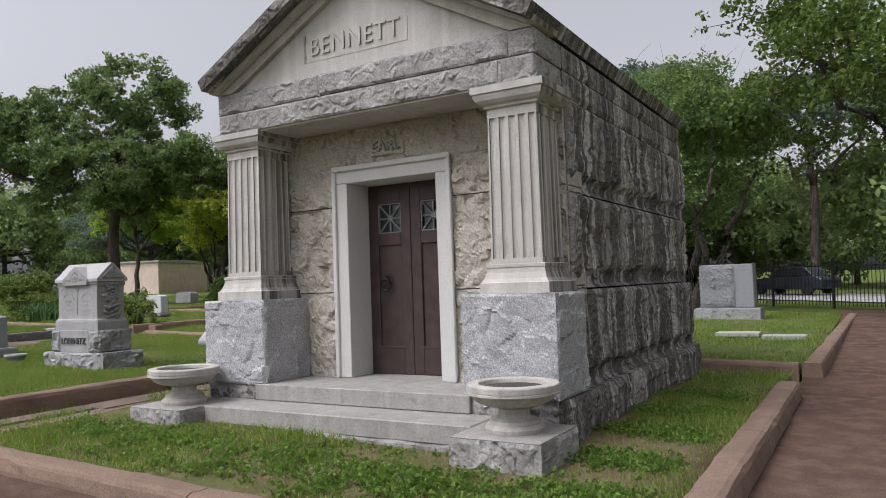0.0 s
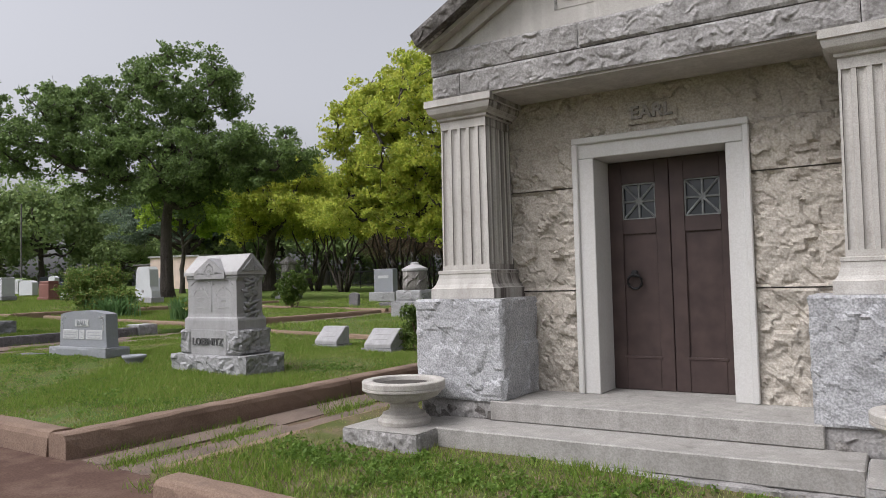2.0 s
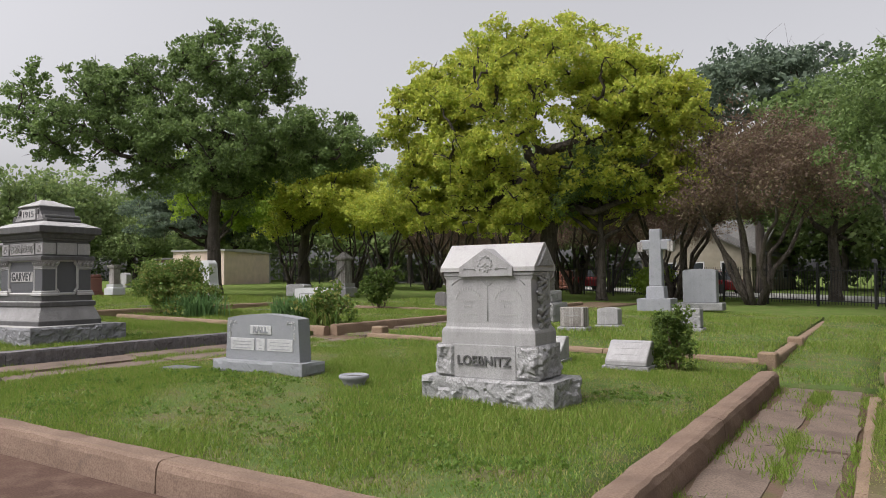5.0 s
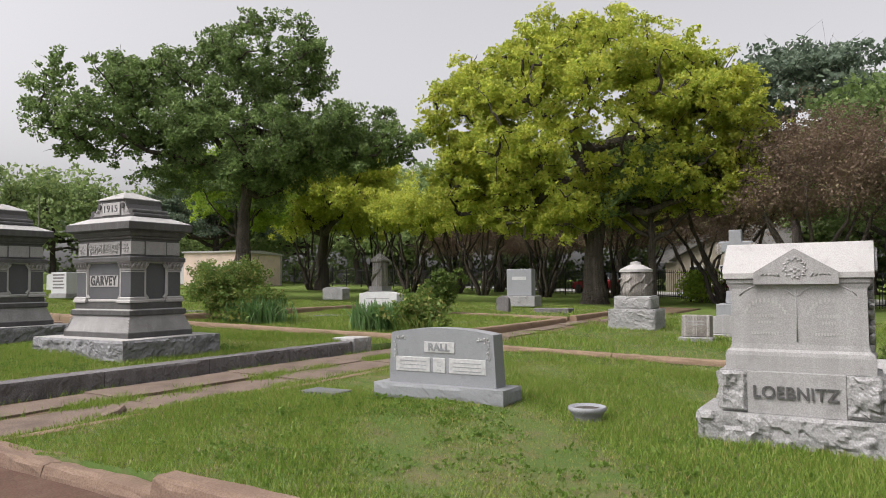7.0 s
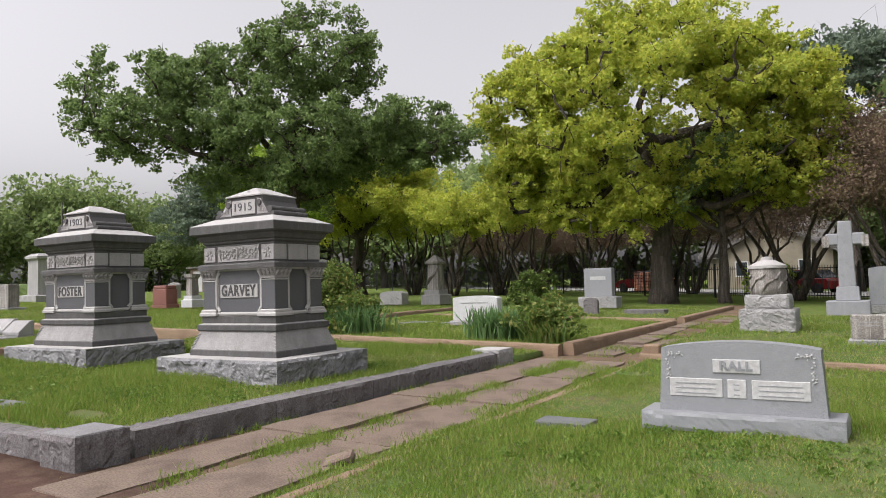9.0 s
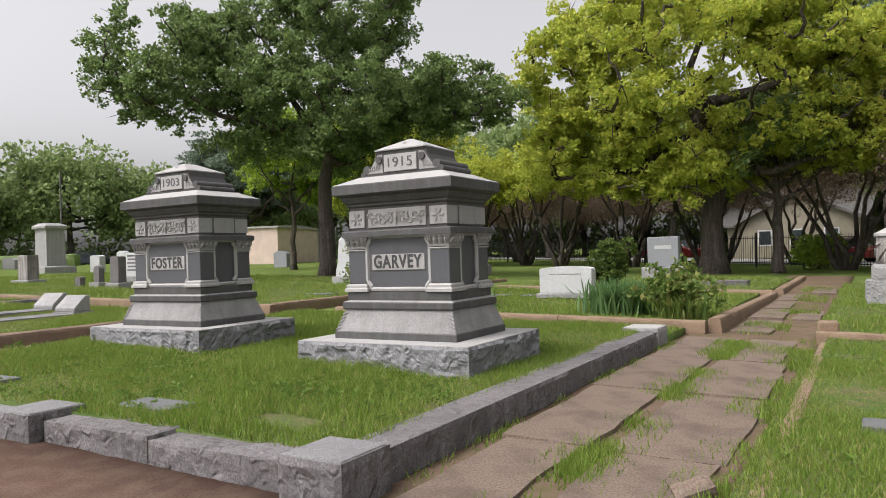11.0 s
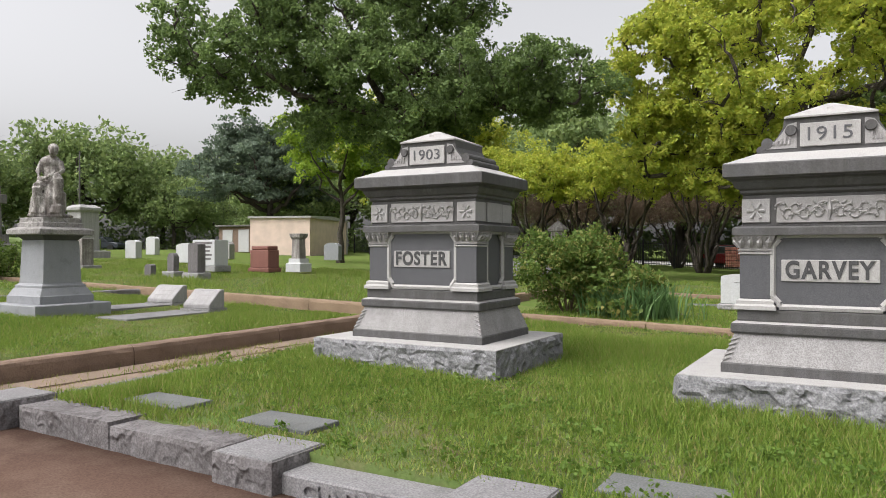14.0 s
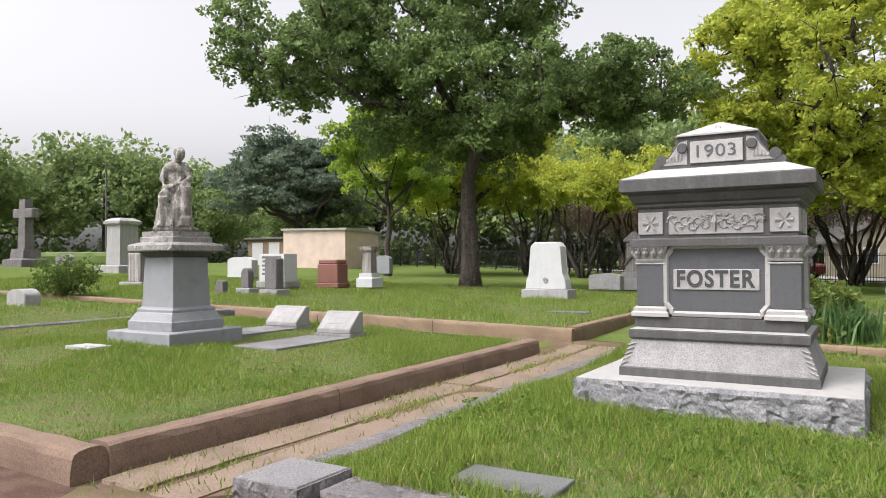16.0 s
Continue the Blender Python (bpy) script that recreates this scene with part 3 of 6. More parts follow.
kerb("kerb_17", (-0.75, 11.0), (-0.5, 24), 0.20, 0.24, M_CURB, RB, 2.9, seed=17)
kerb("kerb_18", (-33.45, 3.7), (-33.4, 11.6), 0.20, 0.22, M_CURBGREY, "grey granite kerb between grave lots", 2.2, seed=18)
kerb("kerb_19", (-25.12, 4.15), (-25.12, 11.2), 0.055, 0.2, M_CURBGREY, "flush grey granite edging of a walk", 1.6, seed=19)
for k, (x, y, w, h) in enumerate(((-8.35, 11.88, 0.26, 0.27), (-8.3, 15.0, 0.26, 0.27), (-15.6, 12.15, 0.26, 0.30))):
    p = part("kerb_post", box(-w / 2, w / 2, -w / 2, w / 2, -0.15, h, 0.02), M_CURBTAN)
    p.matrix_world = pose(x, y, gz(x), 0, 0, 3 * k)
    tagged(p, "square tan concrete corner post of a kerb", "kerb post", "kerb corner posts")

kerb("kerb_24", (-6.97, 3.4), (-6.97, 9.6), 0.075, 0.12, M_CURBTAN, "low narrow worn concrete edging of a walk", 1.8, seed=24)
kerb("kerb_25", (-15.62, 3.6), (-15.62, 11.6), 0.07, 0.12, M_CURBTAN, "low narrow worn concrete edging of a walk", 1.8, seed=25)

# granite kerb with piers round the twin monuments
GK = "rock-faced grey granite kerb of a grave lot"


def rockrun(name, x0, x1, y0, y1, top, seed, n, faces="xXyYZ", amp=0.016):
    b = bmesh.new()
    along = (x1 - x0) > (y1 - y0)
    for k in range(n):
        t0, t1 = k / n, (k + 1) / n
        xa, xb = (x0 + (x1 - x0) * t0 + 0.006, x0 + (x1 - x0) * t1 - 0.006) if along else (x0, x1)
        ya, yb = (y0, y1) if along else (y0 + (y1 - y0) * t0 + 0.006, y0 + (y1 - y0) * t1 - 0.006)
        z = gz((xa + xb) / 2)
        rock(xa, xb, ya, yb, z - 0.12, z + top, amp, 0.03, faces, seed + k, 0.012, 0.4, 0.4, bm=b)
    return tagged(part(name, b, M_CURBGREY), GK, "kerb", "", "structure")


rockrun("kerb_20", -17.95, -17.62, 4.3, 10.7, 0.195, 30, 4, "xXyY", 0.018)
rockrun("kerb_21", -20.43, -18.05, 3.82, 4.12, 0.17, 40, 2)
rockrun("kerb_22", -24.5, -22.43, 3.82, 4.12, 0.17, 50, 2)
rockrun("kerb_23", -25.0, -17.9, 11.2, 11.45, 0.12, 60, 4)
for k, (x, y, w, h) in enumerate(((-17.78, 3.98, 0.46, 0.25), (-20.68, 3.95, 0.46, 0.205), (-22.19, 3.97, 0.46, 0.185), (-24.75, 3.90, 0.46, 0.19), (-17.85, 10.98, 0.5, 0.24))):
    b = rock(-w / 2, w / 2, -w / 2, w / 2, -0.15, h, 0.022, 0.04, "xXyY", 70 + k, 0.04)
    bmesh.ops.bevel(b, geom=[e for e in b.edges if all(abs(q.co.z - h) < 1e-4 for q in e.verts) and e.is_manifold and len({round(f.normal.z) for f in e.link_faces}) > 1], offset=0.012, segments=1, affect="EDGES")
    p = thing("granite_pier", (x, y, gz(x)), "square rock-faced grey granite pier of a lot kerb", "pier", "granite kerb piers")
    part("block", b, M_LOEBR if y > 9 else M_CURBGREY, p)
    part("dressed_top", rings([(w / 2 - 0.012, w / 2 - 0.012, h + 0.0005), (w / 2 - 0.016, w / 2 - 0.016, h + 0.008), (w / 2 - 0.03, w / 2 - 0.03, h + 0.011)]), M_TOPS if y > 9 else M_PIER, p, "paler dressed top of the pier")
sill = thing("entrance_step", (-21.43, 3.95, gz(-21.43)), "grey granite entrance step with raised family name", "step")
part("tread", box(-0.53, 0.53, -0.14, 0.16, -0.1, 0.135, 0.012), M_PIER, sill)
letters("GARVEY", 0.13, 0.024, pose(0, -0.146, 0.06, 90, 0, 0), M_PIER, sill, width=0.76, bold=0.004)

# ---- the tomb ----
tomb = thing("mausoleum", (-4.12, 5.39, 0.05), "grey granite family mausoleum with pediment and fluted pilasters", "mausoleum")
Z0 = 0.05  # the thing's own height; local z is world z minus this


def T(name, bm, material, label="", parent=None, smooth=False):
    bmesh.ops.translate(bm, vec=(0, 0, -Z0), verts=list(bm.verts))
    return part(name, bm, material, parent or tomb, label, smooth)


# plinth course, then three great courses up each flank and the back
seed = 100
for sx in (-1, 1):
    f = "xXyY"
    lo, hi = sorted((sx * 1.2, sx * 1.98))
    for y0, y1 in ((0.03, 1.55), (1.56, 3.5), (3.51, 5.36)):
        T("plinth_stone", rock(lo, hi, y0, y1, -0.05, 0.485, 0.05, 0.06, "xX" + ("y" if y0 < 0.1 else ""), seed, 0.05, 0.5, drip=0.6, scallop=0.8), M_WALL)
        seed += 1
    for z0, z1, cuts in ((0.49, 1.36, (0.67, 2.9, 5.32)), (1.37, 2.23, (0.70, 5.30)), (2.24, 3.08, (0.70, 3.2, 5.30))):
        for y0, y1 in zip(cuts, cuts[1:]):
            out = 1.90 if z0 < 1 else 1.85
            lo, hi = sorted((sx * 1.35, sx * out))
            T("wall_stone", rock(lo, hi, y0 + 0.004, y1 - 0.004, z0, z1 - 0.006, 0.055, 0.036, "X" if sx > 0 else "x", seed, 0.05, 0.35, 0.9, scallop=1.3), M_WALL)
            seed += 1
T("rear_wall", rock(-1.84, 1.84, 5.0, 5.31, 0.0, 3.08, 0.05, 0.15, "Y", 140), M_WALL)
# porch front wall, left and right of the door, and the lintel
for k, (x0, x1) in enumerate(((-1.84, -0.73), (0.69, 1.84))):
    for z0, z1 in ((0.49, 1.39), (1.40, 2.29), (2.30, 2.70)):
        T("front_stone", rock(x0, x1, 0.66, 1.1, z0, z1 - 0.001, 0.042, 0.024, "y", seed, 0.012, 0.95, mean=-0.05), M_FRONT)
        seed += 1
T("lintel_stone", rock(-1.84, 1.84, 0.66, 1.1, 2.70, 3.10, 0.022, 0.03, "y", seed, 0.03, 0.9, mean=0.0), M_FRONT)
panel = T("name_panel", box(-0.24, 0.17, 0.632, 0.70, 2.775, 2.965, 0.008), M_FRONT, "smooth small panel with raised letters")
# letters darker than their panel: shadow outlines put into the stone colour
letters("EARL", 0.145, 0.03, pose(-0.035, 0.626, 2.865 - Z0, 90, 0, 0), M_STEP, panel, width=0.34, bold=0.004)
# pedestals
for sx, a, c in ((-1, -2.0, -1.15), (1, 1.12, 1.97)):
    T("pedestal", rock(a, c, 0.0, 0.67, 0.50, 1.35, 0.024, 0.020, "xXy", seed, 0.015, 0.75), M_PED, "speckled rock-faced granite pedestal")
    T("pedestal_foot", rock(a + 0.02, c - 0.02, 0.02, 0.67, 0.0, 0.495, 0.02, 0.06, "xXy", seed + 1, 0.03), M_ENTAB)
    seed += 2
    cx = sx * 1.575
    # moulded base, fluted shaft and capital
    base = rings([(0.315, 0.315, 1.352), (0.315, 0.315, 1.44), (0.305, 0.305, 1.447), (0.285, 0.285, 1.475), (0.268, 0.268, 1.525), (0.262, 0.262, 1.565), (0.268, 0.268, 1.57), (0.268, 0.268, 1.595), (0.25, 0.25, 1.60)])
    bmesh.ops.translate(base, vec=(cx, 0.395, 0), verts=list(base.verts))
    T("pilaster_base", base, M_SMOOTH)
    h, sec = 0.235, []
    flutes, fw, fd = 5, 0.062, 0.022
    for side in range(4):
        ang = side * math.pi / 2
        pts = [(-h, -h)]
        if side != 2:
            pitch = 2 * h / flutes
            for q in range(flutes):
                mid = -h + pitch * (q + 0.5)
                for t in range(7):
                    aa = math.pi * t / 6
                    pts.append((mid - fw / 2 * math.cos(aa), -h + fd * math.sin(aa)))
        for px, py in pts:
            sec.append((px * math.cos(ang) - py * math.sin(ang), px * math.sin(ang) + py * math.cos(ang)))
    b = bmesh.new()
    lows = [b.verts.new((cx + x, 0.395 + y, 1.64)) for x, y in sec]
    tops = [b.verts.new((cx + x * 0.965, 0.395 + y * 0.965, 2.86)) for x, y in sec]
    for q in range(len(sec)):
        r = (q + 1) % len(sec)
        b.faces.new((lows[q], lows[r], tops[r], tops[q]))
    b.faces.new(tops)
    b.faces.new(lows[::-1])
    box(cx - 0.236, cx + 0.236, 0.395 - 0.236, 0.395 + 0.236, 1.60, 1.645, 0, b)
    box(cx - 0.229, cx + 0.229, 0.395 - 0.229, 0.395 + 0.229, 2.855, 2.93, 0, b)
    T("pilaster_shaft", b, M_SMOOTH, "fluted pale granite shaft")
    cap = rings([(0.235, 0.235, 2.931), (0.25, 0.25, 2.94), (0.25, 0.25, 2.96), (0.278, 0.278, 2.972), (0.305, 0.305, 2.998), (0.318, 0.318, 3.03), (0.318, 0.318, 3.052), (0.335, 0.335, 3.056), (0.335, 0.335, 3.116)])
    bmesh.ops.translate(cap, vec=(cx, 0.395, 0), verts=list(cap.verts))
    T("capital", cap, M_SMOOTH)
# entablature: two rock-faced bands round the building
for z0, z1, cuts in ((3.12, 3.325, (-1.83, -1.55, 1.5, 1.83)), (3.335, 3.545, (-1.84, -0.45, 1.6, 1.84))):
    for x0, x1 in zip(cuts, cuts[1:]):
        T("entablature_stone", rock(x0 + 0.003, x1 - 0.003, 0.09, 0.70, z0, z1, 0.022, 0.022, "y" + ("x" if x0 < -1.8 else "") + ("X" if x1 > 1.8 else ""), seed, 0.014, 0.5), M_ENTAB)
        seed += 1
    for sx in (-1, 1):
        lo, hi = sorted((sx * 1.4, sx * 1.84))
        for y0, y1 in ((0.71, 2.9), (2.91, 5.3)):
            T("entablature_stone", rock(lo, hi, y0, y1, z0 - (0.03 if z0 < 3.3 else 0), z1, 0.035, 0.05, "X" if sx > 0 else "x", seed, 0.03, 0.5, 0.3), M_WALL)
            seed += 1
T("porch_ceiling", box(-1.30, 1.27, 0.11, 0.70, 3.10, 3.125), M_SMOOTH)
T("tomb_ceiling", box(-1.45, 1.45, 0.65, 5.2, 3.12, 3.2), M_SMOOTH)
# pediment
T("tympanum", prism([(-1.80, 3.548), (1.80, 3.548), (1.80, 3.58), (0, 4.55), (-1.80, 3.58)], 0.14, 0.6), M_SMOOTH, "smooth triangular gable stone")
for sx in (-1, 1):
    # raised triangular moulding and raking cornice
    T("gable_moulding", prism([(sx * 1.82, 3.552), (sx * 1.62, 3.552), (0, 4.43), (0, 4.56), (sx * 1.82, 3.585)], 0.09, 0.14), M_SMOOTH)
    T("raking_band", prism([(sx * 1.88, 3.56), (sx * 1.80, 3.56), (0, 4.53), (0, 4.60), (sx * 1.90, 3.60)], 0.0, 0.5), M_SMOOTH)
    slab = rock(0, 2.16, -0.12, 5.30, 0, 0.13, 0.022, 0.045, "yYX", seed, 0.02, 0.9)
    ang = math.atan2(4.63 - 3.575, 1.92)
    bmesh.ops.transform(slab, matrix=Matrix.Translation((sx * 1.86, 0, 3.565)) @ Matrix.Scale(-sx, 4, (1, 0, 0)) @ Matrix.Rotation(-ang, 4, "Y"), verts=list(slab.verts))
    if sx > 0:
        bmesh.ops.reverse_faces(slab, faces=list(slab.faces))
    T("roof_slab", slab, M_WALL, "dark weathered granite roof slab")
    seed += 1
plate = T("name_plate", prism([(-0.62, 3.70), (0.58, 3.70), (0.58, 3.98), (-0.62, 3.98)], 0.136, 0.16), M_SMOOTH)
letters("BENNETT", 0.25, 0.012, pose(-0.03, 0.126, 3.835 - Z0, 90, 0, 0), M_SMOOTH, plate, width=1.06, spacing=1.15)
# dark strip proud of the gable, painting the shade of a groove
T("gable_groove", box(-0.66, -0.635, 0.132, 0.142, 3.70, 3.98), M_ENTAB)
# door surround and bronze double door
surround = T("door_surround", box(-0.725, 0.69, 0.63, 1.12, 2.535, 2.70, 0.006), M_FRAME, "pale marble door head")
for x0, x1 in ((-0.725, -0.555), (0.525, 0.69)):
    T("jamb", box(x0, x1, 0.63, 1.12, 0.512, 2.533, 0.006), M_FRAME, "", surround)
b = bmesh.new()
for x0, x1, z0, z1 in ((-0.74, -0.69, 0.512, 2.66), (0.655, 0.705, 0.512, 2.66), (-0.74, 0.705, 2.66, 2.715)):
    box(x0, x1, 0.60, 0.64, z0, z1, 0.008, b)
T("surround_moulding", b, M_FRAME, "", surround)
for sx in (-1, 1):
    x0, x1 = (-0.553, -0.018) if sx < 0 else (-0.012, 0.523)
    w = x1 - x0
    b = bmesh.new()
    zs = (0.515, 0.80, 1.88, 1.97, 2.33, 2.53)
    box(x0, x0 + 0.12, 1.0, 1.06, zs[0], zs[5], 0.004, b)
    box(x1 - 0.12, x1, 1.0, 1.06, zs[0], zs[5], 0.004, b)
    box(x0 + 0.12, x1 - 0.12, 1.0, 1.06, zs[0], zs[1], 0.004, b)
    box(x0 + 0.12, x1 - 0.12, 1.0, 1.06, zs[2], zs[3] + 0.04, 0.004, b)
    box(x0 + 0.12, x1 - 0.12, 1.0, 1.06, zs[4], zs[5], 0.004, b)
    box(x0 + 0.11, x1 - 0.11, 1.022, 1.05, zs[1] - 0.02, zs[2] + 0.02, 0, b)
    box(x0 + 0.10, x1 - 0.10, 0.992, 1.004, zs[1] - 0.012, zs[1] + 0.010, 0.003, b)
    leaf = T("door_leaf", b, M_BRONZE, "dark brown bronze door leaf, closed")
    T("door_pane", box(x0 + 0.11, x1 - 0.11, 1.045, 1.055, zs[3], zs[4] + 0.01), M_GLASS, "", leaf)
    b = bmesh.new()
    mx, mz, hw, hh = (x0 + x1) / 2, (zs[3] + 0.04 + zs[4]) / 2, (w - 0.24) / 2, (zs[4] - zs[3] - 0.04) / 2
    for dx, dz in ((1, 0), (0, 1), (1, 1), (1, -1)):
        b2 = tube([(mx - dx * hw, 1.03, mz - dz * hh), (mx, 1.028, mz), (mx + dx * hw, 1.03, mz + dz * hh)], [0.011] * 3, 6)
        me = bpy.data.meshes.new("tmp")
        b2.to_mesh(me)
        b2.free()
        b.from_mesh(me)
    box(mx - 0.03, mx + 0.03, 1.018, 1.04, mz - 0.03, mz + 0.03, 0.004, b)
    rect_bar = 0.012
    for x2, z2, x3, z3 in ((mx - hw, mz - hh, mx + hw, mz - hh), (mx - hw, mz + hh, mx + hw, mz + hh), (mx - hw, mz - hh, mx - hw, mz + hh), (mx + hw, mz - hh, mx + hw, mz + hh)):
        box(min(x2, x3) - rect_bar, max(x2, x3) + rect_bar, 1.012, 1.036, min(z2, z3) - rect_bar, max(z2, z3) + rect_bar, 0, b)
    T("grille", b, M_GRILLE, "pale weathered star grille", leaf)
    if sx < 0:
        pts = [(-0.335 + 0.062 * math.cos(a), 0.975 - 0.012 * math.sin(a), 1.46 + 0.062 * math.sin(a)) for a in np.linspace(0.5 * math.pi, 2.5 * math.pi, 25)]
        T("ring_handle", tube(pts, [0.012] * 25, 8), M_BLACK, "dark ring pull", leaf, True)
        T("ring_boss", box(-0.365, -0.305, 0.965, 1.002, 1.50, 1.56, 0.012), M_BLACK, "", leaf)
# porch floor and steps
T("porch_floor", box(-1.27, 1.18, -0.03, 1.12, 0.355, 0.512, 0.008), M_STEP)
T("step", box(-1.75, 1.42, -0.46, 0.02, 0.19, 0.352, 0.01), M_STEP)
T("footing", rock(-1.78, 1.46, -0.54, 0.02, 0.0, 0.188, 0.012, 0.05, "yZ", 333, 0.03, 0.6), M_ENTAB, "dark worn footing below the step")


def planter(x, y, seed):
    base = thing("urn_plinth", (x, y, 0.05), "rock-faced granite plinth under a planter", "plinth", "planter plinths")
    part("block", rock(-0.36, 0.36, -0.36, 0.34, 0, 0.288, 0.022, 0.03, "xXy", seed, 0.025, 0.8), M_ENTAB, base)
    part("top", box(-0.355, 0.355, -0.355, 0.335, 0.288, 0.30, 0.005), M_STEP, base, "smoothed worn top")
    urn = thing("urn_planter", (x, y, 0.352), "weathered cast-stone urn planter with wide rim", "planter", "urn planters")
    part("pedestal", lathe([(0.215, 0), (0.22, 0.03), (0.20, 0.055), (0.185, 0.06), (0.18, 0.085), (0.135, 0.10), (0.115, 0.13), (0.12, 0.165), (0.15, 0.18)], 56), M_URN, urn)
    part("bowl", lathe([(0.14, 0.181), (0.22, 0.195), (0.28, 0.222), (0.312, 0.255), (0.318, 0.272), (0.338, 0.274), (0.344, 0.280), (0.344, 0.296), (0.339, 0.300), (0.344, 0.304), (0.344, 0.342), (0.338, 0.350), (0.262, 0.352), (0.254, 0.345), (0.244, 0.30), (0.05, 0.298)], 56), M_URN, urn)
    part("soil", lathe([(0.238, 0.301), (0.238, 0.318), (0.12, 0.33)], 24), M_EARTHFILL, urn, "dark dry soil")


planter(-6.0, 5.0, 301)
planter(-2.33, 4.93, 305)


# ---- grave monuments ----
def rect_frame(bm, x0, x1, z0, z1, y0, y1, w, cut=0.0):
    for a, b_, c, d in ((x0, x1, z0, z0 + w), (x0, x1, z1 - w, z1), (x0, x0 + w, z0 + w, z1 - w), (x1 - w, x1, z0 + w, z1 - w)):
        box(a, b_, y0, y1, c, d, 0.004, bm)
    return bm


def scrolls(w, h, d, n, seed):
    """A strip of carved leaf scrolls, symmetrical about its middle, in the plane y = 0."""
    b = bmesh.new()
    rnd = random.Random(seed)
    for sx in (-1, 1):
        for k in range(n):
            cx, cz, r = sx * w / 2 * (k + 0.6) / n, 0.12 * h * (-1) ** k, min(0.42 * h, 0.5 * w / n)
            pts = [(cx + sx * r * (1 - t * 0.75) * math.cos(6.5 * t + k), 0, cz + r * (1 - t * 0.75) * math.sin(6.5 * t + k)) for t in np.linspace(0, 1, 14)]
            tube(pts, [d * (1 - 0.4 * t) for t in np.linspace(0, 1, 14)], 5, b)
            for q in range(3):
                a = rnd.uniform(0, 6.28)
                tube([(cx + r * 0.5 * math.cos(a), 0, cz + r * 0.5 * math.sin(a)), (cx + r * math.cos(a), 0, cz + r * math.sin(a) * 0.95)], [d, d * 0.3], 5, b)
    tube([(0, 0, -0.45 * h), (0, -d * 0.5, 0), (0, 0, 0.48 * h)], [d * 0.5, d * 2.2, d * 0.4], 6, b)
    return b


def great_monument(x, y, z, words, date, label):
    """Tall dark granite family monument on a rock-faced base; z is the base's top."""
    g = gz(x)
    t = thing("family_monument", (x, y, z), label, "gravestone", "tall family monuments")
    part("base", rock(-1.05, 1.05, -0.84, 0.84, g + 0.05 - z, 0, 0.036, 0.03, "xXyY", int(-x), 0.03, 0.9), M_ROCK, t, "rock-faced blue-grey granite base")
    # base top lighter than its sides: overhead light put into the colour
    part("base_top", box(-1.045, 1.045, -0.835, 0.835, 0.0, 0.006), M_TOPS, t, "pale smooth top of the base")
    part("foot_band", rings([(0.765, 0.555, 0.006), (0.765, 0.555, 0.075), (0.755, 0.545, 0.085)]), M_TRIM, t)
    part("flared_plinth", rings([(0.755, 0.545, 0.085), (0.745, 0.535, 0.12), (0.70, 0.49, 0.24), (0.675, 0.465, 0.315)]), M_PLINTH, t, "grey frosted flared plinth")
    for sx in (-1, 1):
        for sy in (-1, 1):
            b = bmesh.new()
            for k in range(5):
                f = k / 5
                tube([(sx * (0.752 - 0.07 * f), sy * (0.542 - 0.07 * f), 0.10 + 0.2 * f), (sx * (0.738 - 0.07 * f) - sx * 0.05, sy * (0.545 - 0.07 * f), 0.13 + 0.19 * f)], [0.011, 0.004], 5, b)
            part("corner_leaf", b, M_PLINTH, t)
    part("ledge", rings([(0.69, 0.48, 0.316), (0.70, 0.49, 0.33), (0.70, 0.49, 0.385), (0.69, 0.48, 0.395)]), M_TRIM, t)
    # light from above painted on the ledge as a paler stone
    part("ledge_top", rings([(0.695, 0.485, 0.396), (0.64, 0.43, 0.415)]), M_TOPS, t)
    part("die", box(-0.60, 0.60, -0.39, 0.39, 0.41, 1.17, 0.004), M_DARK, t, "dark polished central block")
    part("die_foot", rings([(0.655, 0.445, 0.415), (0.655, 0.445, 0.50), (0.635, 0.425, 0.505)]), M_TRIM, t)
    # corner pilasters with moulded feet and leaf capitals
    for sx in (-1, 1):
        for sy in (-1, 1):
            p = part("pilaster", box(-0.115, 0.115, -0.115, 0.115, 0.59, 0.97, 0.006), M_DARK, t)
            p.location = (sx * 0.525, sy * 0.315, 0)
            q = part("pilaster_foot", rings([(0.155, 0.155, 0.505), (0.155, 0.155, 0.535), (0.14, 0.14, 0.55), (0.14, 0.14, 0.575), (0.12, 0.12, 0.59)]), M_TOPS, p)
            q = part("capital", rings([(0.125, 0.125, 0.97), (0.13, 0.13, 0.985), (0.118, 0.118, 0.99), (0.12, 0.12, 1.02), (0.15, 0.15, 1.09), (0.16, 0.16, 1.10)]), M_CARVE, p)
            part("astragal", rings([(0.118, 0.118, 0.945), (0.127, 0.127, 0.953), (0.118, 0.118, 0.962)]), M_TOPS, p)
            b = bmesh.new()
            for a in range(4):
                for k in range(4):
                    u = -0.1 + 0.067 * k
                    ca, sa = math.cos(a * math.pi / 2), math.sin(a * math.pi / 2)
                    pts = [(u, -0.12, 1.01), (u, -0.150, 1.05), (u, -0.165, 1.085), (u, -0.155, 1.075)]
                    tube([(px * ca - py * sa, px * sa + py * ca, pz) for px, py, pz in pts], [0.02, 0.024, 0.018, 0.01], 5, b)
            part("capital_leaf", b, M_CARVE, p)
    part("abacus", rings([(0.69, 0.48, 1.10), (0.69, 0.48, 1.155), (0.67, 0.46, 1.17)]), M_TRIM, t)
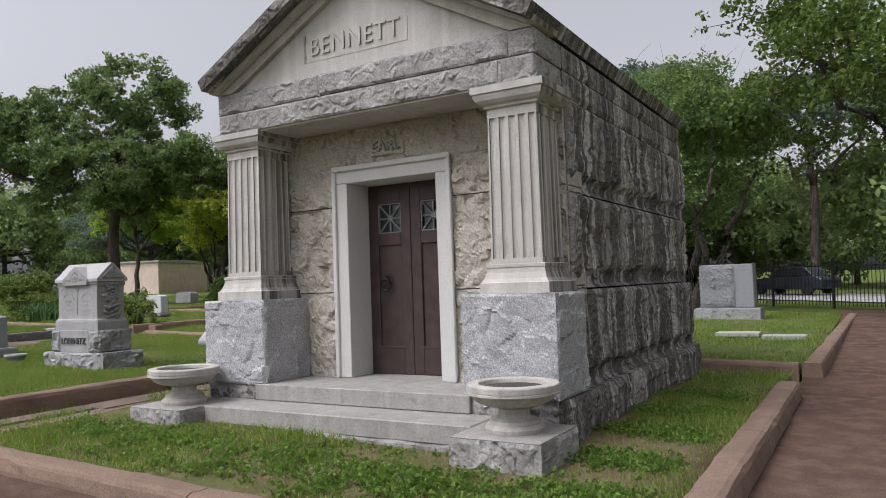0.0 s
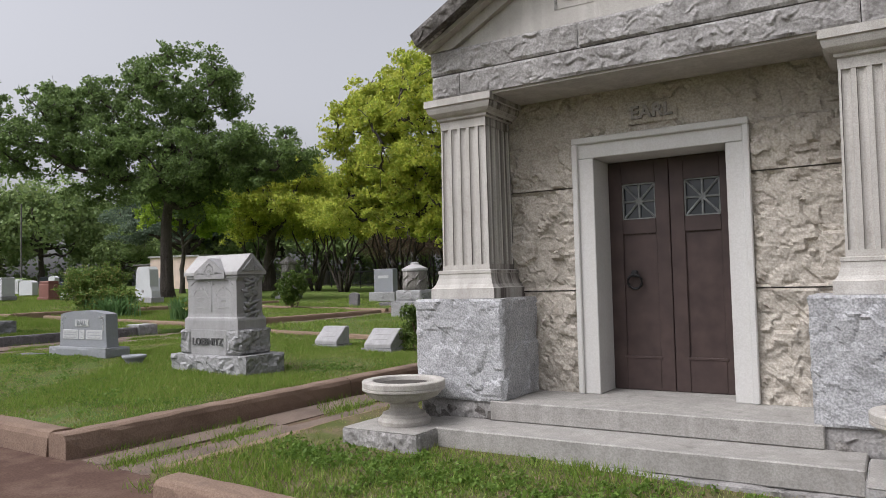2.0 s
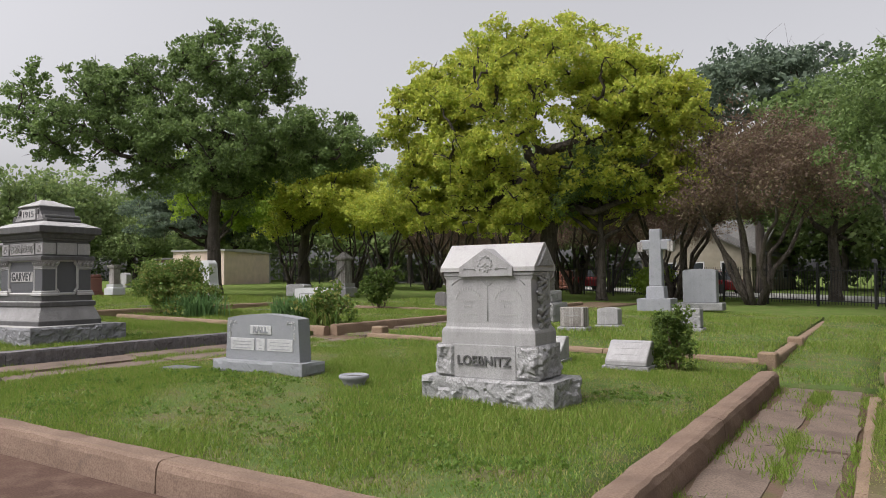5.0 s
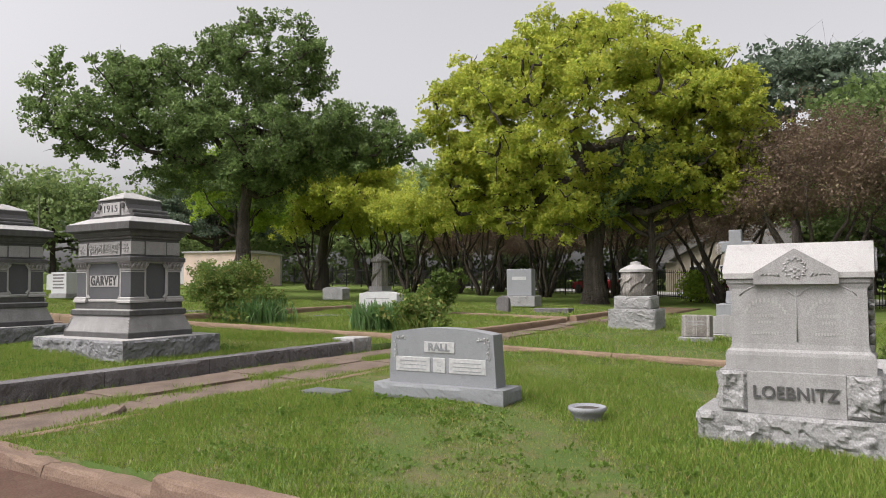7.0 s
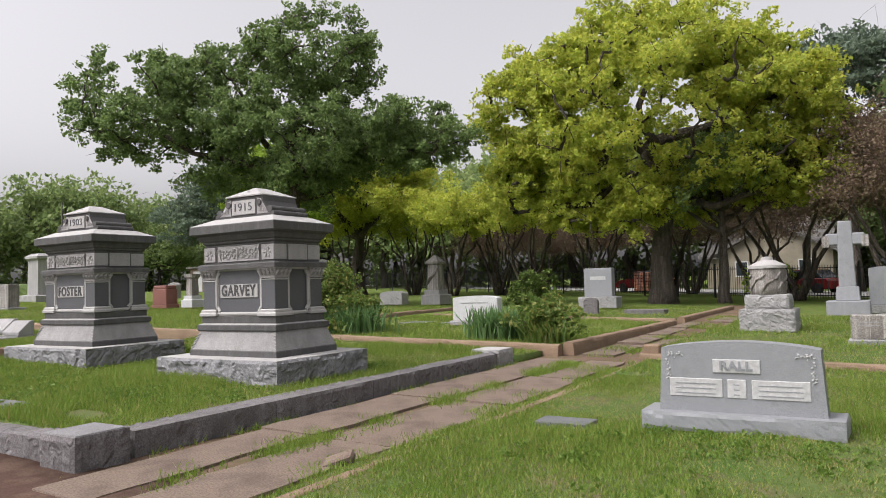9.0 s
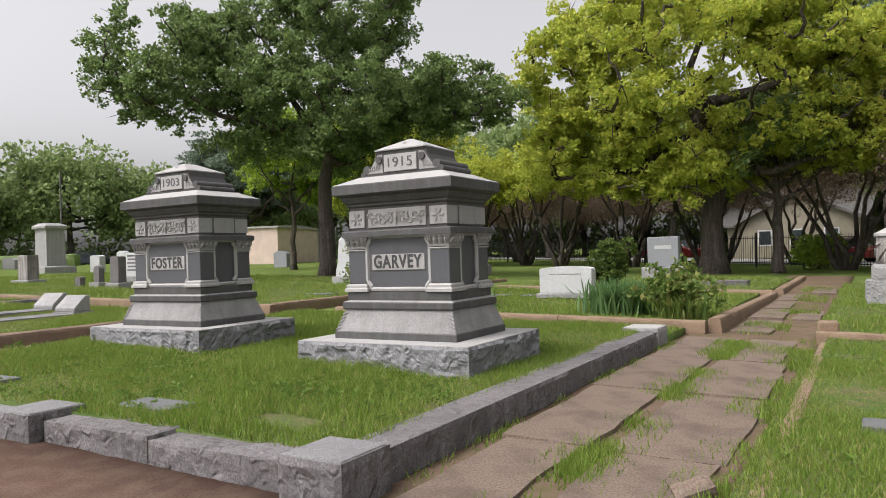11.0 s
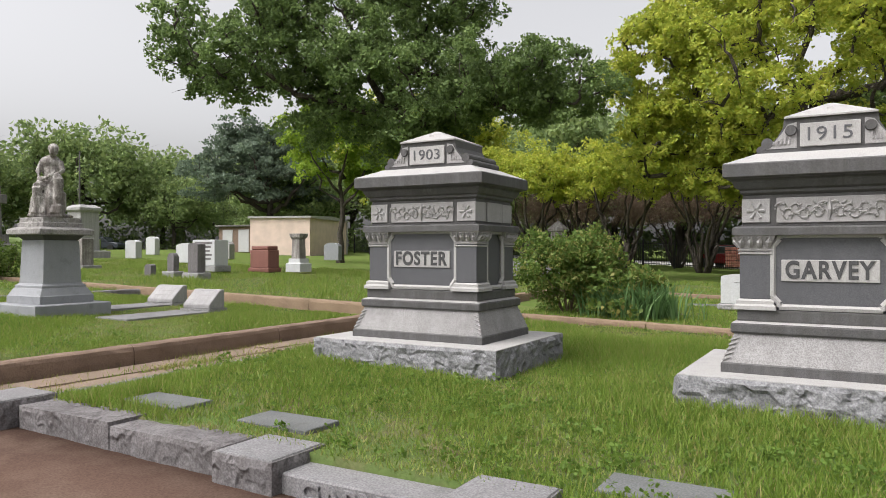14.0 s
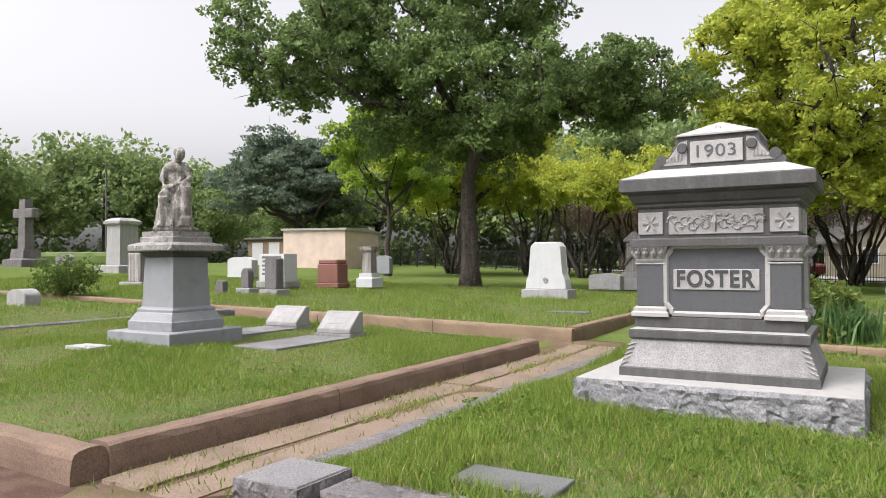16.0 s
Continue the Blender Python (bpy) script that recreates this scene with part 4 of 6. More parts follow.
    # framed name panels on the four faces
    for face, (half, wide, rz) in enumerate(((0.405, 0.80, 0), (0.615, 0.38, 90), (0.405, 0.80, 180), (0.615, 0.38, 270))):
        b = bmesh.new()
        hx, z0, z1, c = wide / 2, 0.53, 1.10, 0.05
        outer = [(-hx + c, z0), (hx - c, z0), (hx - c, z0 + c * 0.6), (hx, z0 + 1.8 * c), (hx, z1 - 1.8 * c), (hx - c, z1 - c * 0.6), (hx - c, z1), (-hx + c, z1), (-hx + c, z1 - c * 0.6), (-hx, z1 - 1.8 * c), (-hx, z0 + 1.8 * c), (-hx + c, z0 + c * 0.6)]
        for (ax, az), (bx, bz) in zip(outer, outer[1:] + outer[:1]):
            tube([(ax, -half - 0.005, az), (bx, -half - 0.005, bz)], [0.026, 0.026], 6, b)
        m = pose(0, 0, 0, 0, 0, rz)
        bmesh.ops.transform(b, matrix=m, verts=list(b.verts))
        part("panel_border", b, M_TOPS, t, "pale raised panel border")
        if face in (0, 2):
            b = box(-hx + 0.02, hx - 0.02, -half - 0.004, -half + 0.02, z0 + 0.02, z1 - 0.02)
            bmesh.ops.transform(b, matrix=m, verts=list(b.verts))
            part("panel_face", b, M_DARK, t)
    band = part("letter_band", box(-0.335, 0.335, -0.421, -0.40, 0.735, 0.905, 0.004), M_TOPS, t, "pale frosted band behind the name")
    letters(words, 0.19, 0.006, pose(0, -0.4235, 0.82, 90, 0, 0), M_LETTER, band, width=0.61, spacing=1.16, bold=0.006)
    # frieze with carved scrolls
    part("frieze", box(-0.62, 0.62, -0.41, 0.41, 1.17, 1.42, 0.004), M_TRIM, t)
    for rz, half, w in ((0, 0.41, 0.74), (180, 0.41, 0.74), (90, 0.62, 0.35), (270, 0.62, 0.35)):
        p = part("frieze_panel", box(-w / 2, w / 2, -half - 0.012, -half + 0.01, 1.195, 1.395, 0.004), M_CARVE, t, "pale carved frieze panel")
        p.matrix_local = pose(0, 0, 0, 0, 0, rz)
        if w > 0.5:
            b = scrolls(0.70, 0.18, 0.011, 7, 4)
            bmesh.ops.translate(b, vec=(0, -half - 0.016, 1.295), verts=list(b.verts))
            part("scroll_carving", b, M_CARVE, p)
    for sx in (-1, 1):
        for sy in (-1, 1):
            corner = part("corner_block", box(sx * 0.52 - 0.105, sx * 0.52 + 0.105, sy * 0.31 - 0.115, sy * 0.31 + 0.115, 1.20, 1.39, 0.004), M_CARVE, t)
            b = bmesh.new()
            for k in range(6):
                a = k * math.pi / 3
                tube([(sx * 0.52 + 0.015 * math.cos(a), sy * 0.428, 1.295 + 0.015 * math.sin(a)), (sx * 0.52 + 0.065 * math.cos(a), sy * 0.426, 1.295 + 0.065 * math.sin(a))], [0.008, 0.016], 6, b)
            part("rosette", b, M_CARVE, corner)
    part("cornice", rings([(0.62, 0.41, 1.421), (0.64, 0.43, 1.44), (0.64, 0.43, 1.46), (0.665, 0.455, 1.475), (0.69, 0.48, 1.52), (0.69, 0.48, 1.535), (0.72, 0.51, 1.55)]), M_TRIM, t, "stepped dark cornice")
    part("cap_slab", rings([(0.735, 0.53, 1.551), (0.755, 0.55, 1.565), (0.755, 0.55, 1.66), (0.748, 0.543, 1.67)]), M_TRIM, t, "dark overhanging cap slab")
    # cap slope coloured pale, as lit from above
    part("cap_slope", rings([(0.747, 0.542, 1.671), (0.53, 0.34, 1.76)]), M_TOPS, t, "sloping top, paler as lit from above")
    # crown with scrolled shoulders and date
    pts = [(-0.50, 1.761), (0.50, 1.761), (0.50, 1.80), (0.43, 1.83), (0.375, 1.89), (0.335, 1.96), (0.325, 2.03)]
    poly = pts + [(-px, pz) for px, pz in pts[::-1]][:5]
    part("crown", prism(poly, -0.30, 0.30), M_TRIM, t, "scroll-shouldered crown block")
    for sx in (-1, 1):
        for sy in (-1, 1):
            poly2 = [(sx * px, pz) for px, pz in ((0.235, 1.795), (0.455, 1.795), (0.40, 1.845), (0.345, 1.915), (0.30, 1.985), (0.235, 2.0))]
            face = part("shoulder_panel", prism(poly2, sy * 0.300 - 0.006, sy * 0.300 + 0.006), M_CARVE, t, "pale carved shoulder panel")
            part("boss", tube([(sx * 0.275, sy * 0.312, 1.935), (sx * 0.275, sy * 0.330, 1.935)], [0.045, 0.038], 14), M_TRIM, face)
            b = bmesh.new()
            for k in range(5):
                a = 0.5 + 0.5 * k
                tube([(sx * (0.29 + 0.028 * k), sy * 0.309, 1.83), (sx * (0.28 + 0.03 * k), sy * 0.312, 1.83 + 0.07 - 0.012 * k)], [0.010, 0.005], 5, b)
            part("leaf_relief", b, M_CARVE, face)
        part("end_roll", tube([(sx * 0.45, -0.308, 1.842), (sx * 0.45, 0.308, 1.842)], [0.045, 0.045], 14), M_TRIM, t)
        part("lower_roll", tube([(sx * 0.497, -0.305, 1.79), (sx * 0.497, 0.305, 1.79)], [0.034, 0.034], 12), M_TRIM, t)
    # apex carries the same top light in its colour
    part("apex", rings([(0.325, 0.325, 2.032), (0.325, 0.325, 2.045), (0.02, 0.10, 2.165)]), M_TOPS, t, "pale pyramidal apex")
    part("apex_knob", tube([(0, -0.20, 2.085), (0, -0.235, 2.10)], [0.034, 0.022], 10), M_TOPS, t)
    plaque = part("date_plaque", box(-0.21, 0.21, -0.318, -0.29, 1.80, 1.985, 0.004), M_TOPS, t, "pale plaque with the year")
    letters(date, 0.15, 0.006, pose(0, -0.320, 1.892, 90, 0, 0), M_DARK, plaque, width=0.31)
    return t


great_monument(-19.38, 7.48, 0.90, "GARVEY", "1915", "dark granite monument, raised name, dated 1915, on rock-faced base")
great_monument(-23.06, 7.50, 0.965, "FOSTER", "1903", "dark granite monument, raised name, dated 1903, on rock-faced base")

lo = thing("roofed_gravestone", (-10.12, 6.45, 0.63), "light grey granite gravestone with roof-shaped top and carved front", "gravestone")
part("base", rock(-0.73, 0.70, 0.0, 0.66, -0.42, 0, 0.035, 0.026, "xXyY", 401, 0.025, 1.0), M_LOEBR, lo, "rock-faced grey base")
die = part("name_block", rock(-0.56, 0.53, 0.05, 0.58, 0.0, 0.325, 0.045, 0.026, "xXY", 402, 0.02, 1.0), M_LOEBR, lo)
for x0, x1, s in ((-0.56, -0.37, 403), (0.31, 0.53, 404)):
    part("rock_end", rock(x0, x1, 0.035, 0.07, 0.01, 0.315, 0.04, 0.022, "yxX", s, 0.02, 1.0), M_LOEBR, die)
part("smooth_panel", box(-0.365, 0.305, 0.03, 0.06, 0.0, 0.322, 0.004), M_LOEB, die)
letters("LOEBNITZ", 0.13, 0.02, pose(-0.03, 0.025, 0.165, 90, 0, 0), M_TRIM, die, width=0.58, bold=0.002)
b = rings([(0.51, 0.245, 0.326), (0.51, 0.245, 0.44), (0.50, 0.24, 0.47), (0.478, 0.225, 0.49), (0.466, 0.22, 0.53), (0.466, 0.22, 0.95), (0.49, 0.23, 0.984)])
bmesh.ops.translate(b, vec=(-0.01, 0.30, 0), verts=list(b.verts))
part("stone", b, M_LOEB, lo, "smooth carved grey granite slab")
part("eave_band", box(-0.505, 0.485, 0.068, 0.532, 0.985, 1.03, 0.01), M_LOEB, lo, "carved band under the roof")
roof = prism([(0.05, 1.031), (0.55, 1.031), (0.55, 1.072), (0.315, 1.305), (0.285, 1.305), (0.05, 1.072)], -0.515, 0.515)
bmesh.ops.transform(roof, matrix=Matrix.Rotation(radians(-90), 4, "Z") @ Matrix.Translation((0, 0, 0)), verts=list(roof.verts))
bmesh.ops.transform(roof, matrix=Matrix.Rotation(radians(180), 4, "Z") @ Matrix.Translation((0.01, 0, 0)), verts=list(roof.verts))
for side in (-1, 1):
    tri = prism([(0.11, 1.075), (0.49, 1.075), (0.30, 1.262)], *sorted((side * 0.51, side * 0.535)), bevel=0.008)
    bmesh.ops.transform(tri, matrix=Matrix.Rotation(radians(180), 4, "Z") @ Matrix.Translation((0.01, 0, 0)) @ Matrix.Rotation(radians(-90), 4, "Z"), verts=list(tri.verts))
    part("end_gable", tri, M_LOEBR, lo, "rough carved gable end of the roof")
part("roof_stone", roof, M_TOPS, lo, "pale roof-shaped top")
part("gable", prism([(-0.30, 0.985), (0.28, 0.985), (0.28, 1.075), (-0.01, 1.255), (-0.30, 1.075)], 0.035, 0.30), M_LOEB, lo)
b = bmesh.new()
for k in range(22):
    a = 2 * math.pi * k / 22
    tube([(-0.01 + 0.07 * math.cos(a), 0.036, 1.105 + 0.07 * math.sin(a)), (-0.01 + (0.088 if k % 2 else 0.056) * math.cos(a + 0.25), 0.032, 1.105 + (0.088 if k % 2 else 0.056) * math.sin(a + 0.25))], [0.009, 0.004], 5, b)
blob_at = [(-0.01, 1.105), (-0.035, 1.09), (0.015, 1.09), (-0.01, 1.075)]
for bx, bz in blob_at:
    tube([(bx, 0.038, bz), (bx, 0.028, bz)], [0.016, 0.008], 7, b)
for sx in (-1, 1):
    for k in range(5):
        tube([(-0.01 + sx * (0.11 + 0.028 * k), 0.036, 1.045 + 0.006 * k), (-0.01 + sx * (0.125 + 0.028 * k), 0.031, 1.075 - 0.006 * k)], [0.010, 0.004], 5, b)
for k in range(8):
    tube([(-0.28 + 0.075 * k, 0.066, 1.005), (-0.255 + 0.075 * k, 0.062, 1.022)], [0.012, 0.006], 5, b)
tube([(-0.01, 0.079, 0.55), (-0.01, 0.079, 0.96)], [0.006, 0.006], 6, b)
for sx in (-1, 1):
    tube([(-0.01, 0.079, 0.90)] + [(-0.01 + sx * (0.21 - 0.20 * math.cos(0.35 * q)), 0.079, 0.86 + 0.12 * math.sin(0.35 * q)) for q in range(1, 9)], [0.006] * 9, 6, b)
part("front_carving", b, M_LOEB, lo, "carved wreath and branches", True)
b = bmesh.new()
for k in range(26):
    r2 = random.Random(k)
    zz = 0.48 + 0.02 * k
    tube([(0.462, 0.30 + r2.uniform(-0.12, 0.12), zz), (0.485, 0.30 + r2.uniform(-0.16, 0.16), zz + 0.05)], [0.035, 0.015], 5, b)
part("side_carving", b, M_LOEBR, lo, "deep carved leaves on the edge", True)
for sx in (-1, 1):
    line = bmesh.new()
    for q in range(13):
        a = math.pi * (0.14 + 0.72 * q / 12)
        cx, cz = -0.01 + sx * 0.22 + 0.155 * math.cos(a), 0.70 + 0.165 * math.sin(a)
        box(cx - 0.007, cx + 0.007, 0.076, 0.083, cz - 0.015, cz + 0.015, 0, line)
    part("worn_writing", line, M_TOPS, lo, "curved line of worn raised letters")
    for zz, w in ((0.735, 0.16), (0.685, 0.10), (0.60, 0.20)):
        line = bmesh.new()
        for q in range(int(w / 0.02)):
            cx = -0.01 + sx * 0.22 - w / 2 + 0.02 * q
            box(cx, cx + 0.012, 0.077, 0.083, zz, zz + 0.02, 0, line)
        part("worn_writing", line, M_TOPS, lo)

ra = thing("double_gravestone", (-13.42, 6.72, 0.62), "blue-grey polished granite double gravestone with curved top", "gravestone")
part("base", rock(-0.76, 0.75, -0.05, 0.36, -0.15, 0.0, 0.014, 0.03, "xXyY", 411, 0.02, 0.7), M_RALL, ra, "rough-edged granite base")
top = [(0.60 - 1.20 * k / 16, 0.515 + 0.055 * math.sin(math.pi * k / 16) ** 0.8) for k in range(17)]
part("stone", prism([(-0.63, 0.0), (0.63, 0.0), (0.60, 0.515)] + top[1:], 0.05, 0.25), M_RALL, ra, "blue-grey polished slab")
b = bmesh.new()
for k in range(16):
    tube([(top[k][0], 0.15, top[k][1] + 0.001), (top[k + 1][0], 0.15, top[k + 1][1] + 0.001)], [0.012, 0.012], 5, b)
part("name_tablet", box(-0.19, 0.17, 0.040, 0.06, 0.32, 0.43, 0.004), M_WASH, ra, "pale name tablet")
letters("RALL", 0.10, 0.01, pose(-0.01, 0.038, 0.375, 90, 0, 0), M_RALL, ra, width=0.25, bold=0.004)
for x0, x1 in ((-0.54, -0.12), (0.10, 0.52), (-0.085, 0.06)):
    tab = part("tablet", box(x0, x1, 0.043, 0.06, 0.12, 0.27, 0.004), M_WASH, ra, "frosted tablet with worn writing")
    for k in range(3):
        part("worn_writing", box(x0 + 0.05, x1 - 0.05, 0.040, 0.045, 0.145 + 0.04 * k, 0.152 + 0.04 * k), M_RALL, tab)
b.free()
for sx in (-1, 1):
    b = bmesh.new()
    rf = random.Random(3)
    for k in range(26):
        u = rf.random()
        cx, cz = (0.54 - 0.13 * u, 0.46 + 0.02 * rf.uniform(-1, 1)) if k < 12 else (0.545 + 0.012 * rf.uniform(-1, 1), 0.46 - 0.20 * u)
        a = rf.uniform(0, 6.28)
        tube([(sx * cx, 0.046, cz), (sx * cx + 0.016 * math.cos(a), 0.046, cz + 0.016 * math.sin(a))], [0.009, 0.004], 5, b)
    part("flower_carving", b, M_WASH, ra, "pale carved corner flowers")

pot = thing("flower_vase", (-11.8, 6.55, 0.42), "small low grey stone flower vase on the grass", "vase")
part("bowl", lathe([(0.11, -0.02), (0.12, 0.02), (0.115, 0.05), (0.135, 0.09), (0.165, 0.115), (0.165, 0.145), (0.15, 0.15), (0.13, 0.12), (0.03, 0.11)], 24), M_BLUE, pot, "", True)
part("soil", lathe([(0.128, 0.112), (0.126, 0.126), (0.05, 0.132)], 16), M_EARTHFILL, pot, "dark dry soil")


def slant(x, y, z, w=0.55, rz=0, material=None, d=0.36, h=0.31):
    t = thing("slant_marker", (x, y, z), "low pale granite grave marker with sloping face", "grave marker", "slant grave markers", rz=rz)
    p = prism([(-d / 2, 0), (d / 2, 0), (d / 2, h), (d / 2 - 0.1, h), (-d / 2, 0.07)], -w / 2, w / 2, bevel=0.012)
    bmesh.ops.transform(p, matrix=Matrix.Rotation(radians(90), 4, "Z"), verts=list(p.verts))
    part("stone", p, material or M_LOEB, t)
    part("foot", rock(-w / 2 - 0.03, w / 2 + 0.03, -d / 2 - 0.03, d / 2 + 0.03, -0.14, 0.0, 0.01, 0.06, "xXyY", int(x * 7) % 50, 0.02), M_LOEBR, t)
    for k in range(3):
        bar = box(-w * 0.3, w * 0.3, -0.006, 0.006, 0, 0.003)
        bmesh.ops.transform(bar, matrix=pose(0, -d / 2 + 0.08 + 0.08 * k, 0.07 + (h - 0.07) * (0.08 + 0.08 * k) / (d - 0.1) + 0.001, math.degrees(math.atan2(h - 0.07, d - 0.1)), 0, 0), verts=list(bar.verts))
        part("worn_writing", bar, M_LOEB, t)


slant(-10.95, 9.85, 0.46, 0.5)
slant(-9.75, 9.75, 0.44, 0.55)
slant(-30.15, 9.75, 0.92, 0.62, 4)
slant(-28.75, 9.35, 0.90, 0.58, 4)


MARKS = []  # ground that the flush markers cover


def flat(x, y, z, w, d, rz=0, material=None):
    MARKS.append((x, y, w, d))
    t = thing("flush_marker", (x, y, z), "flush weathered stone grave marker in the grass", "grave marker", "flush grave markers", rz=rz)
    part("stone", box(-w / 2, w / 2, -d / 2, d / 2, -0.06, 0.012, 0.006), material or M_TURFSTONE, t)


for x, y, w, d, up in ((-23.68, 4.45, 0.62, 0.34, 0.182), (-22.53, 4.5, 0.62, 0.34, 0.182), (-20.03, 4.5, 0.62, 0.34, 0.182), (-14.9, 6.75, 0.5, 0.3, 0.105), (-2.3, 15.3, 0.8, 0.5, 0.19), (-1.45, 15.0, 0.75, 0.45, 0.18), (-30.3, 6.35, 0.5, 0.3, 0.205), (-28.75, 8.35, 0.75, 1.5, 0.175), (-30.2, 8.95, 0.75, 1.2, 0.175), (-18.7, 4.55, 0.55, 0.3, 0.16), (-27.5, 15.5, 0.9, 0.4, 0.2), (-22.0, 16.9, 0.8, 0.6, 0.19), (-23.0, 16.6, 0.8, 0.6, 0.19)):
    pale = x > -3 or x < -28
    flat(x, y, gz(x) + up + (0.045 if x > -3 else 0), w, d, 0, (M_TOPS if w < 0.75 or x > -3 else M_PIER) if pale else None)

st = thing("statue_monument", (-30.15, 7.55, 0.74), "grey granite pedestal on two stepped blocks under a marble statue", "monument")
part("base", rings([(0.615, 0.615, -0.1), (0.615, 0.615, 0.30), (0.60, 0.60, 0.315)]), M_BLUE, st)
part("second_step", rings([(0.435, 0.435, 0.316), (0.435, 0.435, 0.43), (0.42, 0.42, 0.445), (0.365, 0.365, 0.545), (0.355, 0.355, 0.55), (0.355, 0.355, 0.585), (0.335, 0.335, 0.60), (0.32, 0.32, 0.62)]), M_BLUE, st)
part("die", rings([(0.312, 0.312, 0.621), (0.306, 0.306, 0.70), (0.285, 0.285, 1.28)]), M_BLUE, st, "smooth tapering grey granite block")
part("neck", rings([(0.27, 0.27, 1.281), (0.29, 0.29, 1.30), (0.34, 0.34, 1.36)]), M_TRIM, st, "dark neck below the cap")
part("cap", rings([(0.42, 0.42, 1.361), (0.44, 0.44, 1.375), (0.44, 0.44, 1.44), (0.425, 0.425, 1.455), (0.37, 0.37, 1.475), (0.33, 0.33, 1.485), (0.33, 0.33, 1.545), (0.31, 0.31, 1.56), (0.31, 0.31, 1.63)]), M_ENTAB, st, "weathered moulded cap stone")
b = bmesh.new()


def blob(bm, at, r, scale=(1, 1, 1), rot=(0, 0, 0)):
    bmesh.ops.create_icosphere(bm, subdivisions=3, radius=r, matrix=pose(*at, *rot) @ Matrix.Diagonal((*scale, 1)))


box(-0.30, 0.30, -0.27, 0.27, 0.0, 0.06, 0.02, b)
box(-0.20, 0.20, -0.06, 0.25, 0.05, 0.46, 0.07, b)
blob(b, (0, 0.08, 0.50), 0.17, (1.05, 0.95, 0.7))
blob(b, (-0.01, 0.07, 0.70), 0.135, (1.0, 0.78, 1.5), (8, 4, 0))
blob(b, (-0.02, 0.05, 0.88), 0.125, (1.45, 0.8, 0.75), (14, 8, 0))
tube([(0.0, 0.04, 0.92), (0.03, 0.0, 1.04)], [0.055, 0.045], 10, b)
blob(b, (0.07, -0.06, 1.045), 0.082, (0.88, 1.0, 1.15), (38, 24, 10))
blob(b, (0.045, -0.01, 1.09), 0.086, (1.05, 1.1, 0.85), (30, 15, 0))
blob(b, (-0.02, 0.07, 1.10), 0.045)
blob(b, (-0.02, 0.09, 0.80), 0.15, (1.25, 0.7, 1.35), (8, 4, 0))
# thighs, shins and the raised knee
tube([(-0.09, 0.05, 0.50), (-0.13, -0.10, 0.50), (-0.15, -0.22, 0.46)], [0.105, 0.10, 0.08], 12, b)
tube([(-0.15, -0.22, 0.46), (-0.15, -0.22, 0.26), (-0.14, -0.21, 0.06)], [0.08, 0.065, 0.06], 12, b)
tube([(0.09, 0.05, 0.52), (0.15, -0.09, 0.58), (0.19, -0.19, 0.60)], [0.105, 0.095, 0.08], 12, b)
tube([(0.19, -0.19, 0.60), (0.20, -0.20, 0.40), (0.20, -0.19, 0.20)], [0.078, 0.062, 0.055], 12, b)
box(0.12, 0.28, -0.28, -0.08, 0.05, 0.20, 0.02, b)
# arms meet over the knee
tube([(-0.17, 0.05, 0.88), (-0.22, 0.0, 0.72), (-0.16, -0.12, 0.60), (0.02, -0.20, 0.61)], [0.052, 0.047, 0.038, 0.03], 10, b)
tube([(0.14, 0.05, 0.88), (0.21, -0.02, 0.74), (0.16, -0.15, 0.67), (0.04, -0.20, 0.64)], [0.052, 0.046, 0.038, 0.03], 10, b)
# hanging folds
for k in range(11):
    u = -0.24 + 0.045 * k
    tube([(u * 0.55, -0.13, 0.52 + 0.04 * math.sin(k)), (u * 0.9, -0.22 + 0.035 * math.sin(k * 1.7), 0.30), (u * 1.05, -0.25 + 0.03 * math.cos(k * 2), 0.06)], [0.026, 0.032, 0.036], 7, b)
for k in range(5):
    tube([(-0.12 + 0.05 * k, -0.02, 0.62 + 0.03 * k), (-0.20 + 0.03 * k, -0.06, 0.48), (-0.27 + 0.01 * k, -0.02 + 0.03 * k, 0.08)], [0.022, 0.03, 0.036], 7, b)
fig = part("seated_statue", b, M_STATUE, None, "", True)
fig.matrix_world = pose(-30.15, 7.55, 0.74 + 1.631, 0, 0, 38) @ Matrix.Diagonal((0.86, 0.92, 1.0, 1))
rm = fig.modifiers.new("skin", "REMESH")
rm.mode, rm.voxel_size, rm.use_smooth_shade = "VOXEL", 0.013, True
tagged(fig, "weathered marble statue of a seated draped figure on a pedestal", "statue")


